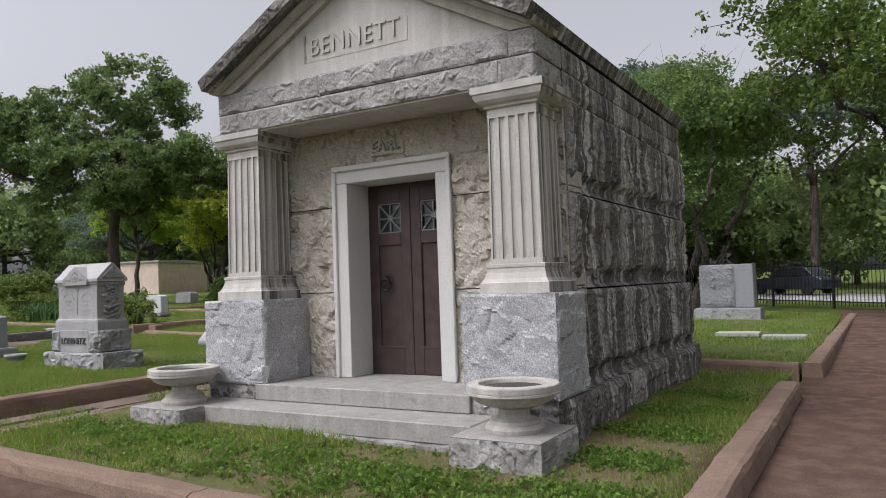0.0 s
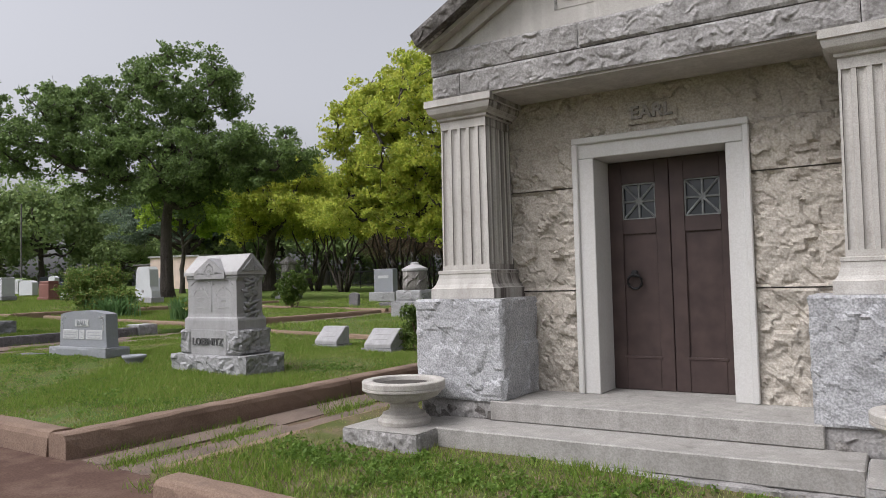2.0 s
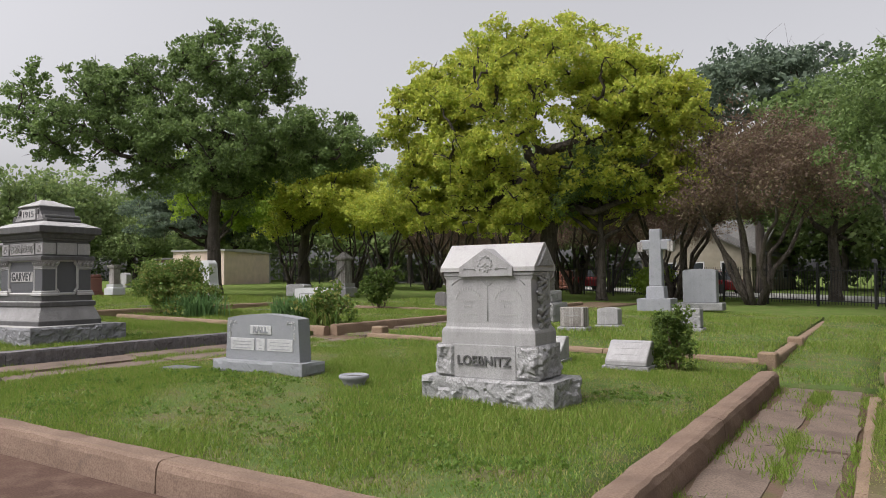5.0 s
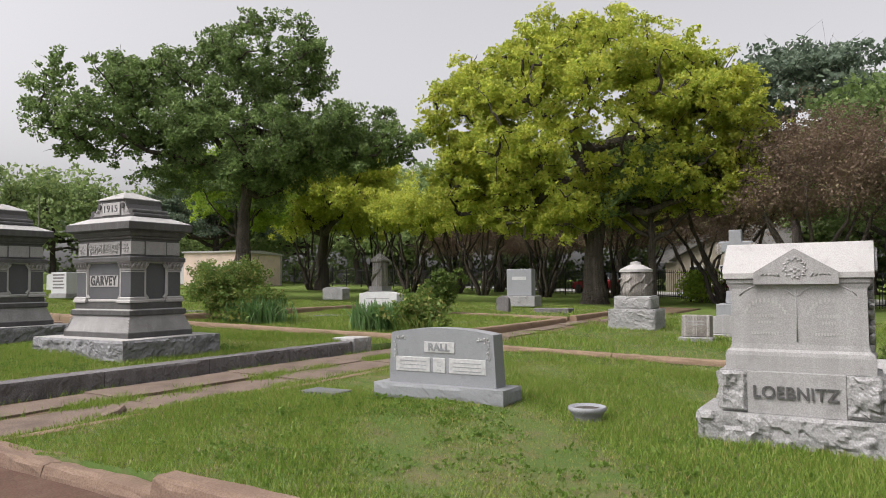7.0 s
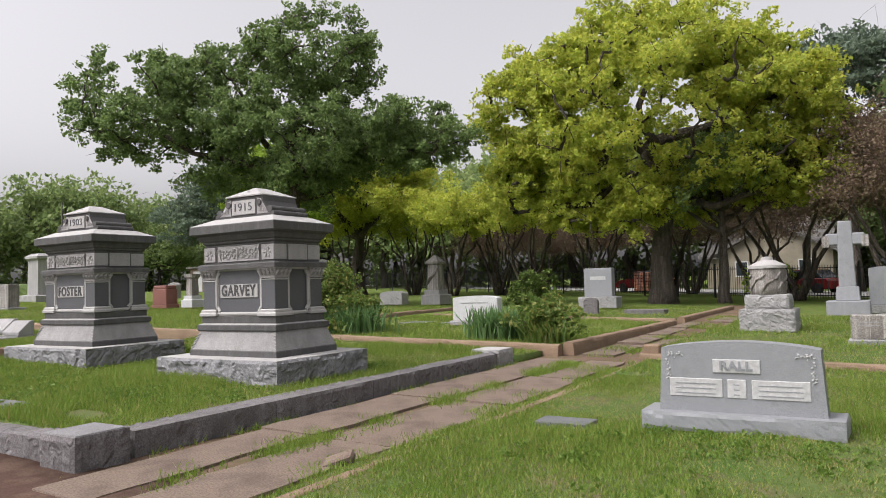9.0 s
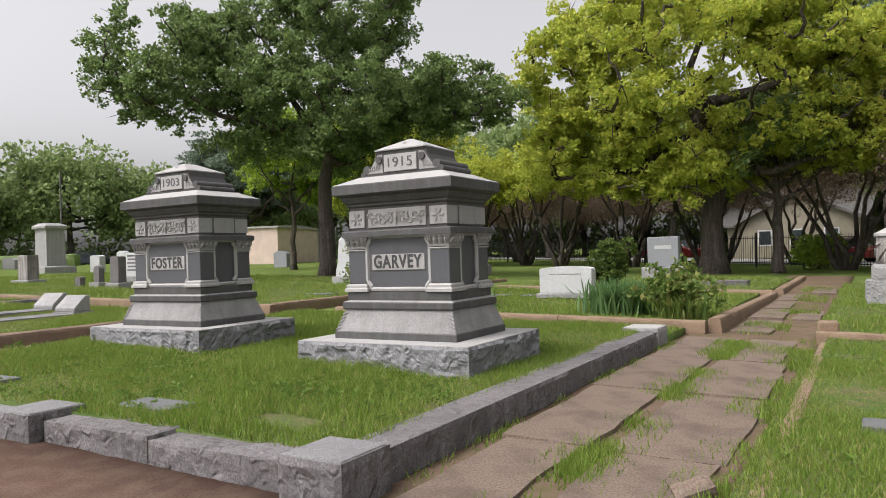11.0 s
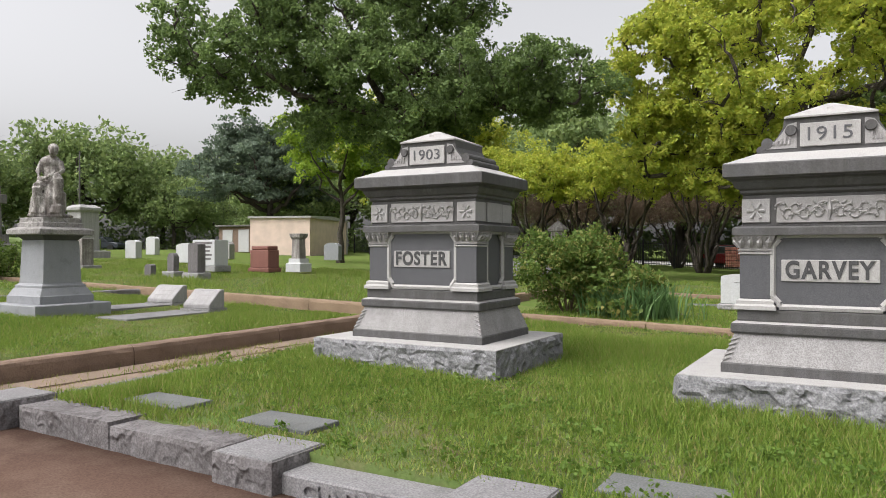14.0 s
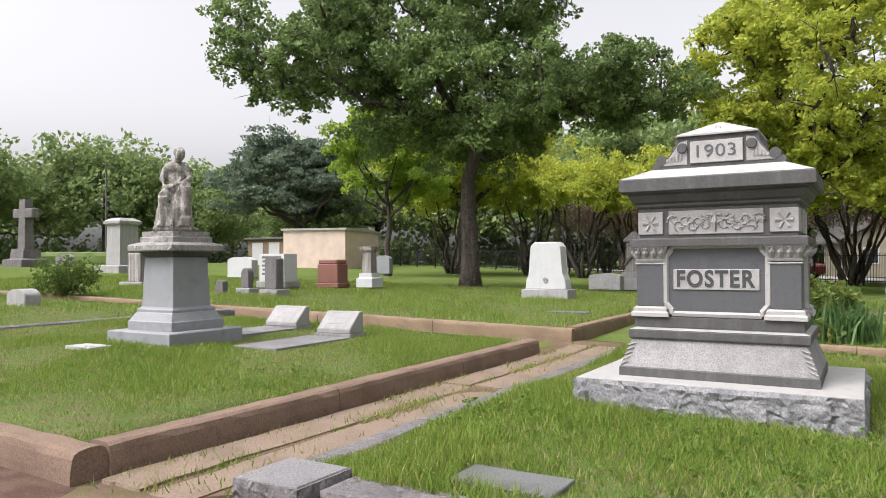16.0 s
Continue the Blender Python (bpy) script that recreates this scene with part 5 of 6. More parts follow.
def tablet(x, y, w, h, d, material, label, base=(0, 0, 0), arch=0.0, rz=0, up=0.18, lines=0, z=None, group="", sub=None):
    """An upright gravestone on an optional base (extra width, extra depth, height); arch rounds its top."""
    zz = gz(x) + up if z is None else z
    t = thing("gravestone", (x, y, zz), label, "gravestone", group, rz=rz)
    bw, bd, bh = base
    if bh:
        part("base", box(-w / 2 - bw, w / 2 + bw, -d / 2 - bd, d / 2 + bd, -0.1, bh, 0.02), sub or M_LOEBR, t)
    n = 12
    if arch:
        outline = [(-w / 2, bh - (0 if bh else 0.1)), (w / 2, bh - (0 if bh else 0.1))] + [(w / 2 * math.cos(math.pi * k / n), bh + h - arch + arch * math.sin(math.pi * k / n)) for k in range(n + 1)]
    else:
        outline = [(-w / 2, bh - (0 if bh else 0.1)), (w / 2, bh - (0 if bh else 0.1)), (w / 2, bh + h), (-w / 2, bh + h)]
    part("stone", prism(outline, -d / 2, d / 2, bevel=0.015), material, t)
    for k in range(lines):
        part("worn_writing", box(-w * 0.3, w * 0.3, -d / 2 - 0.006, -d / 2 + 0.01, bh + h * (0.70 - 0.13 * k), bh + h * (0.73 - 0.13 * k)), M_LOEBR if material is not M_RALL else M_WASH, t)
    return t


tablet(-20.97, 16.2, 1.24, 0.60, 0.28, M_WHITE, "low wide white marble gravestone with curved top", (0.06, 0.08, 0.02), 0.06, lines=1, up=0.3)
dk = tablet(-20.9, 24.9, 1.0, 0.98, 0.34, M_RALL, "blue-grey granite gravestone on pale rock-faced base", (0.18, 0.14, 0.30), 0.0, lines=0, z=0.83)
part("worn_name", box(-0.28, 0.28, -0.178, -0.16, 0.88, 1.0), M_WASH, dk)
tw = thing("round_top_monument", (-14.6, 17.85, 0.55), "pale rough-hewn granite monument with round carved drum and conical cap", "monument")
part("base", rock(-0.55, 0.55, -0.48, 0.48, -0.1, 0.42, 0.04, 0.06, "xXyY", 501), M_LOEBR, tw)
part("second_base", rock(-0.43, 0.43, -0.38, 0.38, 0.42, 0.72, 0.04, 0.05, "xXyYZ", 502), M_LOEBR, tw)
part("drum", lathe([(0.37, 0.71), (0.365, 0.9), (0.355, 1.1), (0.36, 1.28), (0.35, 1.30)], 24), M_STATUE, tw, "carved weathered drum", True)
b = bmesh.new()
for q in range(7):
    a0 = q * 0.9
    tube([(0.365 * math.cos(a0 + 0.28 * s), 0.365 * math.sin(a0 + 0.28 * s), 0.85 + 0.09 * s + 0.05 * math.sin(2 * s + q)) for s in range(5)], [0.022, 0.034, 0.03, 0.034, 0.016], 6, b)
part("drum_relief", b, M_STATUE, tw, "carved drapery relief", True)
part("cap", lathe([(0.39, 1.30), (0.39, 1.36), (0.17, 1.47), (0.13, 1.48), (0.12, 1.54), (0.02, 1.56)], 24), M_TOPS, tw)

cr = thing("stone_cross", (-13.35, 24.4, 0.56), "tall grey granite cross on stepped base", "cross")
part("base", box(-0.55, 0.55, -0.45, 0.45, -0.1, 0.34, 0.02), M_BLUE, cr)
part("second_base", frustum(0.62, 0.5, 0.56, 0.44, 0.34, 0.74, bevel=0.015), M_BLUE, cr)
part("shaft", frustum(0.44, 0.30, 0.36, 0.26, 0.74, 2.62, bevel=0.02), M_BLUE, cr, "rough-hewn cross shaft")
part("arm", box(-0.50, 0.50, -0.12, 0.12, 1.93, 2.27, 0.03), M_BLUE, cr)
for sx in (-1, 1):
    part("arm_end", rock(sx * 0.5 - 0.09, sx * 0.5 + 0.09, -0.13, 0.13, 1.88, 2.20, 0.03, 0.06, "xXyYzZ", 510 + sx), M_STATUE, cr)

pl = thing("draped_column", (-29.6, 28.1, gz(-29.6) + 0.34), "pale draped marble column monument with pointed top", "monument")
part("base", rings([(0.5, 0.5, -0.2), (0.5, 0.5, 0.2), (0.38, 0.38, 0.25), (0.38, 0.38, 0.45)]), M_LOEB, pl)
part("shaft", rings([(0.28, 0.28, 0.45), (0.25, 0.25, 1.55), (0.33, 0.33, 1.6), (0.33, 0.33, 1.68), (0.03, 0.03, 2.0)]), M_STATUE, pl)
dr = part("drape", tube([(-0.3, -0.27, 0.7), (-0.1, -0.3, 1.0), (0.1, -0.3, 1.15), (0.3, -0.27, 1.4)], [0.05, 0.09, 0.08, 0.05], 8), M_STATUE, pl, "carved drape", True)

cl = thing("square_column", (-56.2, 25.5, gz(-56.2) + 0.15), "tall square pale grey granite column with moulded cap", "monument")
part("base", rings([(1.0, 0.95, -0.2), (1.0, 0.95, 0.3), (0.8, 0.78, 0.35)]), M_LOEB, cl)
part("shaft", rings([(0.58, 0.58, 0.35), (0.54, 0.54, 2.45)]), M_LOEB, cl)
part("cap", rings([(0.56, 0.56, 2.45), (0.68, 0.68, 2.55), (0.68, 0.68, 2.68), (0.4, 0.4, 2.85)]), M_LOEB, cl)

rd = tablet(-37.37, 19.8, 0.85, 0.62, 0.55, M_RED, "polished red granite block gravestone", (0.06, 0.05, 0.05), z=1.2, sub=M_RED)
part("top", box(-0.40, 0.40, -0.26, 0.26, 0.67, 0.82, 0.03), M_RED, rd)
va = thing("draped_urn_stone", (-36.07, 20.1, 1.22), "dark weathered pillar gravestone with draped top", "gravestone")
part("base", rings([(0.32, 0.3, -0.1), (0.32, 0.3, 0.18), (0.25, 0.23, 0.22), (0.25, 0.23, 0.36)]), M_WHITE, va)
part("shaft", rings([(0.18, 0.17, 0.36), (0.16, 0.15, 1.02), (0.22, 0.2, 1.10), (0.24, 0.22, 1.22)]), M_STATUE, va)
wm = thing("white_tablet_monument", (-29.64, 19.66, 1.0), "stained white marble gravestone with sloping sides and rounded shoulders", "gravestone")
part("base", box(-0.68, 0.68, -0.32, 0.32, -0.1, 0.16, 0.02), M_LOEB, wm)
part("stone", prism([(-0.60, 0.16), (0.60, 0.16), (0.57, 0.42), (0.47, 0.60), (0.44, 1.34), (0.32, 1.46), (-0.32, 1.46), (-0.44, 1.34), (-0.47, 0.60), (-0.57, 0.42)], -0.22, 0.22, bevel=0.02), M_WHITE, wm)
part("boss", lathe([(0.07, 0.0), (0.07, 0.03)], 14), M_STATUE, wm).matrix_local = pose(0, -0.21, 0.42, 90, 0, 0)
wh = tablet(-38.1, 18.0, 1.05, 0.86, 0.6, M_WHITE, "white marble block gravestone with dark worn writing", (0.08, 0.06, 0.1), z=1.25)
for k in range(5):
    part("dark_writing", box(-0.40 + 0.03 * (k % 2), 0.40 - 0.05 * (k % 3), -0.307, -0.29, 0.82 - 0.13 * k, 0.885 - 0.13 * k), M_CURBGREY, wh, "dark weathered lines of writing")
GS = "slender weathered grey gravestone"
tablet(-35.8, 15.4, 0.42, 0.85, 0.30, M_CURBGREY, GS, (0.12, 0.1, 0.14), z=1.08, arch=0.05, group="old weathered stones")
tablet(-36.8, 15.4, 0.28, 0.55, 0.2, M_CURBGREY, GS, (0.12, 0.1, 0.12), z=1.12, arch=0.14, group="old weathered stones")
tablet(-37.75, 15.35, 0.3, 0.34, 0.2, M_CURBGREY, "short weathered grey gravestone", z=1.10, arch=0.05, group="old weathered stones")
tablet(-43.1, 16.7, 0.66, 0.95, 0.45, M_STATUE, "stained white marble gravestone on dark base", (0.25, 0.15, 0.12), z=1.2, lines=3)
tablet(-42.7, 30.3, 0.95, 0.8, 0.3, M_RALL, "dark blue-grey gravestone with arched top", z=1.45, arch=0.2)
tablet(-44.4, 22.6, 1.4, 0.75, 0.35, M_WHITE, "wide low white marble gravestone", z=1.42, arch=0.15)
tablet(-12.68, 15.3, 0.55, 0.42, 0.3, M_STATUE, "small slanted grey gravestone with writing", (0.05, 0.05, 0.02), z=0.52, lines=2)
tablet(-10.6, 16.7, 0.6, 0.42, 0.3, M_LOEBR, "small grey gravestone with writing", (0.05, 0.05, 0.04), z=0.44, lines=2)
tablet(-12.4, 16.8, 0.5, 0.40, 0.3, M_LOEB, "small grey gravestone with writing", (0.05, 0.05, 0.03), z=0.47, lines=2, arch=0.05)
tablet(-12.3, 26.0, 1.1, 1.15, 0.4, M_BLUE, "grey granite upright gravestone on rough base", (0.2, 0.15, 0.16), z=0.55, arch=0.08)
tablet(-29.7, 25.0, 1.1, 0.45, 0.5, M_LOEBR, "low rough grey gravestone", z=1.05, arch=0.1)
tablet(-20.1, 21.8, 0.45, 0.5, 0.15, M_CURBGREY, "small tilted weathered tablet", z=0.68, arch=0.12)
tablet(-18.6, 22.4, 1.2, 0.16, 0.5, M_CURBGREY, "broken low grey stone lying in grass", z=0.62)
tablet(-37.6, 9.7, 0.7, 0.36, 0.35, M_LOEB, "small round-topped grey gravestone", z=1.05, arch=0.15)
tablet(-68, 29.7, 1.6, 0.8, 0.4, M_LOEB, "far grey gravestone standing in grass", z=1.75, arch=0.2, group="far gravestones")
tablet(-66, 32.0, 1.4, 0.8, 0.4, M_LOEB, "far grey gravestone standing in grass", z=1.75, arch=0.2, group="far gravestones")
tablet(-60, 33.0, 0.9, 1.1, 0.4, M_WHITE, "far white gravestone standing in grass", z=1.65, arch=0.2, group="far gravestones")
tablet(-51, 31.0, 0.8, 0.9, 0.4, M_LOEB, "far grey gravestone standing in grass", z=1.45, arch=0.2, group="far gravestones")
tablet(-54, 27.0, 0.9, 0.9, 0.4, M_WHITE, "far white gravestone standing in grass", z=1.5, arch=0.1, group="far gravestones")
es = tablet(-3.3, 20.6, 1.35, 1.15, 0.55, M_RALL, "rock-faced blue-grey double gravestone", (0.15, 0.12, 0.25), z=0.3)
part("rock_face", rock(-0.66, 0.2, -0.30, -0.24, 0.3, 1.38, 0.04, 0.08, "y", 520), M_ROCK, es)
fx = thing("stone_cross", (-68.9, 27.6, gz(-68.9) + 0.15), "far grey stone cross on stepped base", "cross")
part("base", rings([(1.1, 0.9, -0.2), (1.1, 0.9, 0.4), (0.75, 0.6, 0.5), (0.7, 0.55, 1.1)]), M_CURBGREY, fx)
part("shaft", frustum(0.8, 0.6, 0.62, 0.5, 1.1, 4.3), M_CURBGREY, fx)
part("arm", box(-1.1, 1.1, -0.25, 0.25, 3.1, 3.7, 0.04), M_CURBGREY, fx)


# ---- trees ----
def leaf_cloud(rng, centres, radii, count, size, flat=0.75, droop=0.0):
    """Leaves scattered in soft clumps: folded diamonds, denser toward each clump's skin."""
    m = len(centres) * 14
    j = np.repeat(np.arange(len(centres)), 14)
    o = rng.normal(size=(m, 3))
    o /= np.linalg.norm(o, axis=1)[:, None]
    centres = centres[j] + o * (radii[j] * rng.uniform(0.2, 1.7, m) ** 0.7)[:, None] * np.array([1, 1, flat])
    radii = radii[j] * 0.38 * rng.uniform(0.5, 1.4, m)
    k = rng.choice(m, count, p=radii ** 2 / np.sum(radii ** 2))
    d = rng.normal(size=(count, 3))
    d /= np.linalg.norm(d, axis=1)[:, None]
    r = radii[k] * rng.uniform(0.15, 1.0, count) ** 0.45 * (1 + 0.18 * rng.normal(size=count))
    p = centres[k] + d * r[:, None] * np.array([1, 1, flat])
    p[:, 2] -= droop * np.abs(rng.normal(size=count))
    u = rng.normal(size=(count, 3)) + 0.4 * d
    u /= np.linalg.norm(u, axis=1)[:, None]
    w = np.cross(u, rng.normal(size=(count, 3)) + np.array([0, 0, 0.8]))
    w /= np.linalg.norm(w, axis=1)[:, None] + 1e-9
    s = size * rng.uniform(0.6, 1.35, count)[:, None]
    nrm = np.cross(u, w)
    v = np.stack([p - u * s * 0.5, p + w * s * 0.30 + nrm * s * 0.12, p + u * s * 0.5, p - w * s * 0.30 + nrm * s * 0.12], 1).reshape(-1, 3)
    f = np.arange(count * 4).reshape(-1, 4)
    return v, f


def crook(rng, a, c, n, sag, kink=0.032):
    """A crooked limb's points from a to c."""
    a, c = np.array(a, float), np.array(c, float)
    t = np.linspace(0, 1, n)[:, None]
    p = a + (c - a) * t
    p[:, 2] += sag * np.sin(math.pi * t[:, 0])
    L = np.linalg.norm(c - a)
    j = rng.normal(size=(n, 3)) * kink * L
    j[0] = j[-1] = 0
    return p + j


def tree(name, at, height, radius, trunk, fork, leaf, label, seed, puffs=46, leaves=22000, size=0.24, group="", stems=1, flat=0.75, low=0.0, squash=1.0, shift=(0, 0), puff=0.30, shell=0.5, bark=None, lobes=()):
    """Trunk and crooked limbs that end in leaf clumps; low: how far the clumps hang below the fork."""
    rng = np.random.default_rng(seed)
    t = thing(name, at, label, "tree", group)
    mid = np.array([shift[0], shift[1], (height + fork - low) / 2])
    half = np.array([radius, radius * squash, (height - fork + low) / 2])
    d = rng.normal(size=(puffs, 3))
    d /= np.linalg.norm(d, axis=1)[:, None]
    d[:, 2] = np.where(d[:, 2] < -0.55, -d[:, 2], d[:, 2])
    rr = rng.uniform(shell, 1.0, puffs) ** 0.7
    pr = radius * puff * rng.uniform(0.6, 1.25, puffs)
    c = mid + d * rr[:, None] * (half - np.array([1, 1, flat]) * (pr.mean() * 0.8))
    if lobes:
        parts = [(np.array(q[:3]), np.array([q[3], q[3], q[4]]), q[5], q[6]) for q in lobes]
        cs, prs = [], []
        for mc, hf, cnt, pz in parts:
            dd = rng.normal(size=(cnt, 3))
            dd /= np.linalg.norm(dd, axis=1)[:, None]
            cs.append(mc + dd * (rng.uniform(0.25, 1.0, cnt) ** 0.5)[:, None] * hf)
            prs.append(pz * rng.uniform(0.65, 1.3, cnt))
        c, pr = np.concatenate(cs), np.concatenate(prs)
        puffs = len(c)
    b = bmesh.new()
    if stems == 1:
        top = np.array([shift[0] * 0.35, shift[1] * 0.35, fork + 0.35 * (height - fork)])
        p = crook(rng, (0, 0, -0.3), top, 9, 0, 0.014)
        p[:3, :2] *= 0.3
        rad = trunk * (1 - 0.6 * np.linspace(0, 1, 9))
        rad[0] *= 1.45
        tube(p, rad, 10, b)
        limbs = []
        for k in range(7):
            a = 2 * math.pi * k / 7 + rng.uniform(-0.3, 0.3)
            s = p[5 + k % 4]
            e = mid + np.array([math.cos(a), math.sin(a), rng.uniform(-0.35, 0.55)]) * half * 0.62
            if lobes:
                e = np.array(lobes[k % len(lobes)][:3]) + rng.normal(size=3) * 0.8
            q = crook(rng, s, e, 7, -0.04 * height)
            tube(q, trunk * 0.5 * (1 - 0.7 * np.linspace(0, 1, 7)), 7, b)
            limbs.extend(q[2:])
        limbs = np.array(limbs)
    else:
        limbs = []
        for k in range(stems):
            a = 2 * math.pi * k / stems + rng.uniform(-0.4, 0.4)
            e = np.array([0.6 * radius * math.cos(a), 0.6 * radius * math.sin(a), fork + 0.35 * (height - fork)])
            q = crook(rng, (0.15 * math.cos(a), 0.15 * math.sin(a), -0.2), e, 8, 0.03 * height, 0.02)
            tube(q, trunk * (1 - 0.7 * np.linspace(0, 1, 8)), 7, b)
            limbs.extend(q[3:])
        limbs = np.array(limbs)
    # clumps near a limb first; each new branch may carry the next
    reach = [np.min(np.linalg.norm(limbs - q, axis=1)) for q in c]
    for k in np.argsort(reach):
        away = np.linalg.norm(limbs - c[k], axis=1) + 0.25 * np.linalg.norm(limbs - limbs[0], axis=1)
        s = limbs[np.argmin(away)]
        q = crook(rng, s, c[k], 6, 0.03 * np.linalg.norm(c[k] - s), 0.05)
        tube(q, trunk * 0.15 * (1 - 0.75 * np.linspace(0, 1, 6)), 5, b)
        limbs = np.concatenate([limbs, q[2:]])
        for q in range(3):
            e = c[k] + rng.normal(size=3) * pr[k] * 0.55
            tube(crook(rng, c[k], e, 4, 0), trunk * 0.05 * (1 - 0.7 * np.linspace(0, 1, 4)), 4, b)
    part("trunk", b, bark or M_BARK, t, "dark crooked trunk and limbs", True)
    v, f = leaf_cloud(rng, c, pr, leaves, size, flat)
    arrays("crown", v, f, leaf, t)
    return t


def ground_at(x, y):
    return gz(x) + 0.17 * max(0, min(1, (y - 12) / 10)) - 0.06


def at(x, y):
    return (x, y, ground_at(x, y))


tree("live_oak", at(-34.7, 24.5), 13.6, 6.0, 0.38, 5.2, M_OAK, "spreading live oak with dark green crown", 11, 74, 120000, 0.165, flat=0.75,
     lobes=((0, -0.3, 7.0, 4.2, 2.5, 70, 0.80), (-4.3, -4.6, 8.5, 2.9, 2.5, 56, 0.58), (0.7, 0.7, 11.2, 3.4, 2.1, 56, 0.60), (5.6, 1.3, 7.2, 2.4, 1.6, 36, 0.66), (2.0, 2.0, 7.2, 2.8, 1.6, 26, 0.7), (-2.0, -2.4, 9.2, 2.4, 2.2, 28, 0.62)))
tree("spring_oak", at(-20.7, 32.4), 13.6, 7.6, 0.55, 3.6, M_GOLD, "large oak in fresh yellow-green leaf", 12, 80, 150000, 0.18, flat=0.72,
     lobes=((0, 0, 8.3, 6.6, 4.3, 130, 0.78), (-5.7, -1.6, 8.4, 2.3, 2.6, 44, 0.66), (-4.8, -1.6, 5.6, 2.4, 1.8, 30, 0.66), (5.6, 1.4, 8.0, 2.2, 2.5, 40, 0.66), (4.6, 0.8, 5.6, 2.6, 1.8, 30, 0.66), (0.0, 0, 11.5, 3.6, 1.3, 34, 0.66), (-4.0, -1.0, 10.4, 2.4, 1.6, 34, 0.66), (3.6, 0.9, 9.9, 2.6, 1.6, 34, 0.66), (-1.5, -1.5, 4.3, 3.2, 1.2, 24, 0.66)))
tree("spring_oak", at(-44.0, 41.0), 11.5, 6.5, 0.50, 4.0, M_GOLD, "oak with black trunk and yellow-green leaf", 13, 60, 42000, 0.22, low=0.3, puff=0.2)
tree("young_oak", at(-44.3, 33.0), 9.6, 3.6, 0.2, 2.6, M_GREEN, "bright green young oak", 14, 44, 30000, 0.2, low=0.4, puff=0.26)
brown = tree("brown_tree", at(-11.6, 33.0), 8.2, 4.6, 0.13, 3.0, M_BROWN, "many-stemmed tree with thin brown-red foliage", 16, 60, 30000, 0.12, stems=7, low=0.6, group="crape myrtles")
copy_thing(brown, pose(*at(-16.0, 37.0), 0, 0, 130))
for x, y, turn in ((-18.6, 45.0, 40), (-22.6, 46.5, 200)):
    copy_thing(brown, pose(*at(x, y), 0, 0, turn) @ Matrix.Scale(0.85, 4))
for x, y, turn in ((-33.0, 47.5, 80), (-37.5, 49.5, 260), (-29.0, 47.0, 310)):
    copy_thing(brown, pose(*at(x, y), 0, 0, turn) @ Matrix.Scale(0.72, 4))
tree("dark_pine", at(-14.0, 52.0), 16.0, 7.5, 0.35, 9.5, M_CEDAR, "tall dark pine with flat layered crown", 17, 36, 14000, 0.34, flat=0.35, puff=0.26)
tree("dark_pine", at(-3.0, 54.0), 15.0, 7.0, 0.35, 9.0, M_CEDAR, "tall dark pine with flat layered crown", 18, 30, 11000, 0.34, flat=0.35, puff=0.26)
tree("slim_oak", at(-18.3, 33.2), 7.5, 3.4, 0.26, 3.2, M_OAK, "dark slim oak by the fence", 19, 30, 14000, 0.17, low=0.5)
cedar = tree("cedar", at(-67.6, 52.0), 12.4, 8.0, 0.5, 3.0, M_CEDAR, "broad dark blue-green cedar", 20, 95, 42000, 0.30, low=1.6, flat=0.34, puff=0.19, shell=0.3)
myrtle = tree("crape_myrtle", at(-35.8, 40.0), 7.0, 3.0, 0.13, 3.0, M_GOLD, "many-stemmed dark crape myrtle in young leaf", 21, 30, 14000, 0.18, stems=8, group="crape myrtles")
for k, (x, y) in enumerate(((-30.2, 39.5), (-26.1, 39.5), (-39.7, 41.5), (-44.6, 40.5), (-33.5, 42.0), (-22.8, 41.5))):
    copy_thing(myrtle, pose(*at(x, y), 0, 0, 70 * k + 20))
tree("oak", at(-5.4, 26.5), 8.8, 3.8, 0.17, 2.4, M_OAK, "dull green tree with slender stems", 22, 48, 34000, 0.14, stems=5, low=0.6)
tree("oak", at(1.8, 24.2), 12.2, 6.4, 0.38, 4.2, M_MID, "green oak with twisted bare limbs", 23, 60, 42000, 0.17, low=1.2, puff=0.22)
tree("oak", at(-9.0, 40.0), 11.0, 5.5, 0.3, 3.0, M_OAK, "dark green oak beyond the fence", 24, 40, 15000, 0.3, low=1.0)
# woods round the place
far = tree("far_tree", (-95.0, 62.0, 1.7), 13.0, 8.0, 0.4, 2.6, M_FAR, "distant dark green tree", 25, 46, 9500, 0.52, low=2.6, group="distant trees")
rnd = random.Random(5)
spots = [(-118 + 6.5 * k, 70 + 6 * rnd.uniform(-1, 1) + 0.12 * abs(-60 + 6.5 * k)) for k in range(27)]
spots += [(-104, 44), (-112, 55), (-125, 38), (-108, 30), (-120, 22), (-116, 10), (-122, 0), (-88, 58), (-80, 64), (-60, 66), (-50, 64), (22, 44), (30, 34), (34, 22), (16, 50), (-96, 52), (-70, 58), (-40, 62), (-30, 66), (-34, 72), (-10, 66), (2, 60), (8, 44), (-98, 36), (-104, 16)]
for k, (x, y) in enumerate(spots):
    s = rnd.uniform(0.75, 1.15) * (0.62 if (x, y) in ((-88, 58), (-80, 64)) else 1.0)
    copy_thing(far, pose(x, y, ground_at(x, y), 0, 0, 47 * k) @ Matrix.Scale(s, 4))


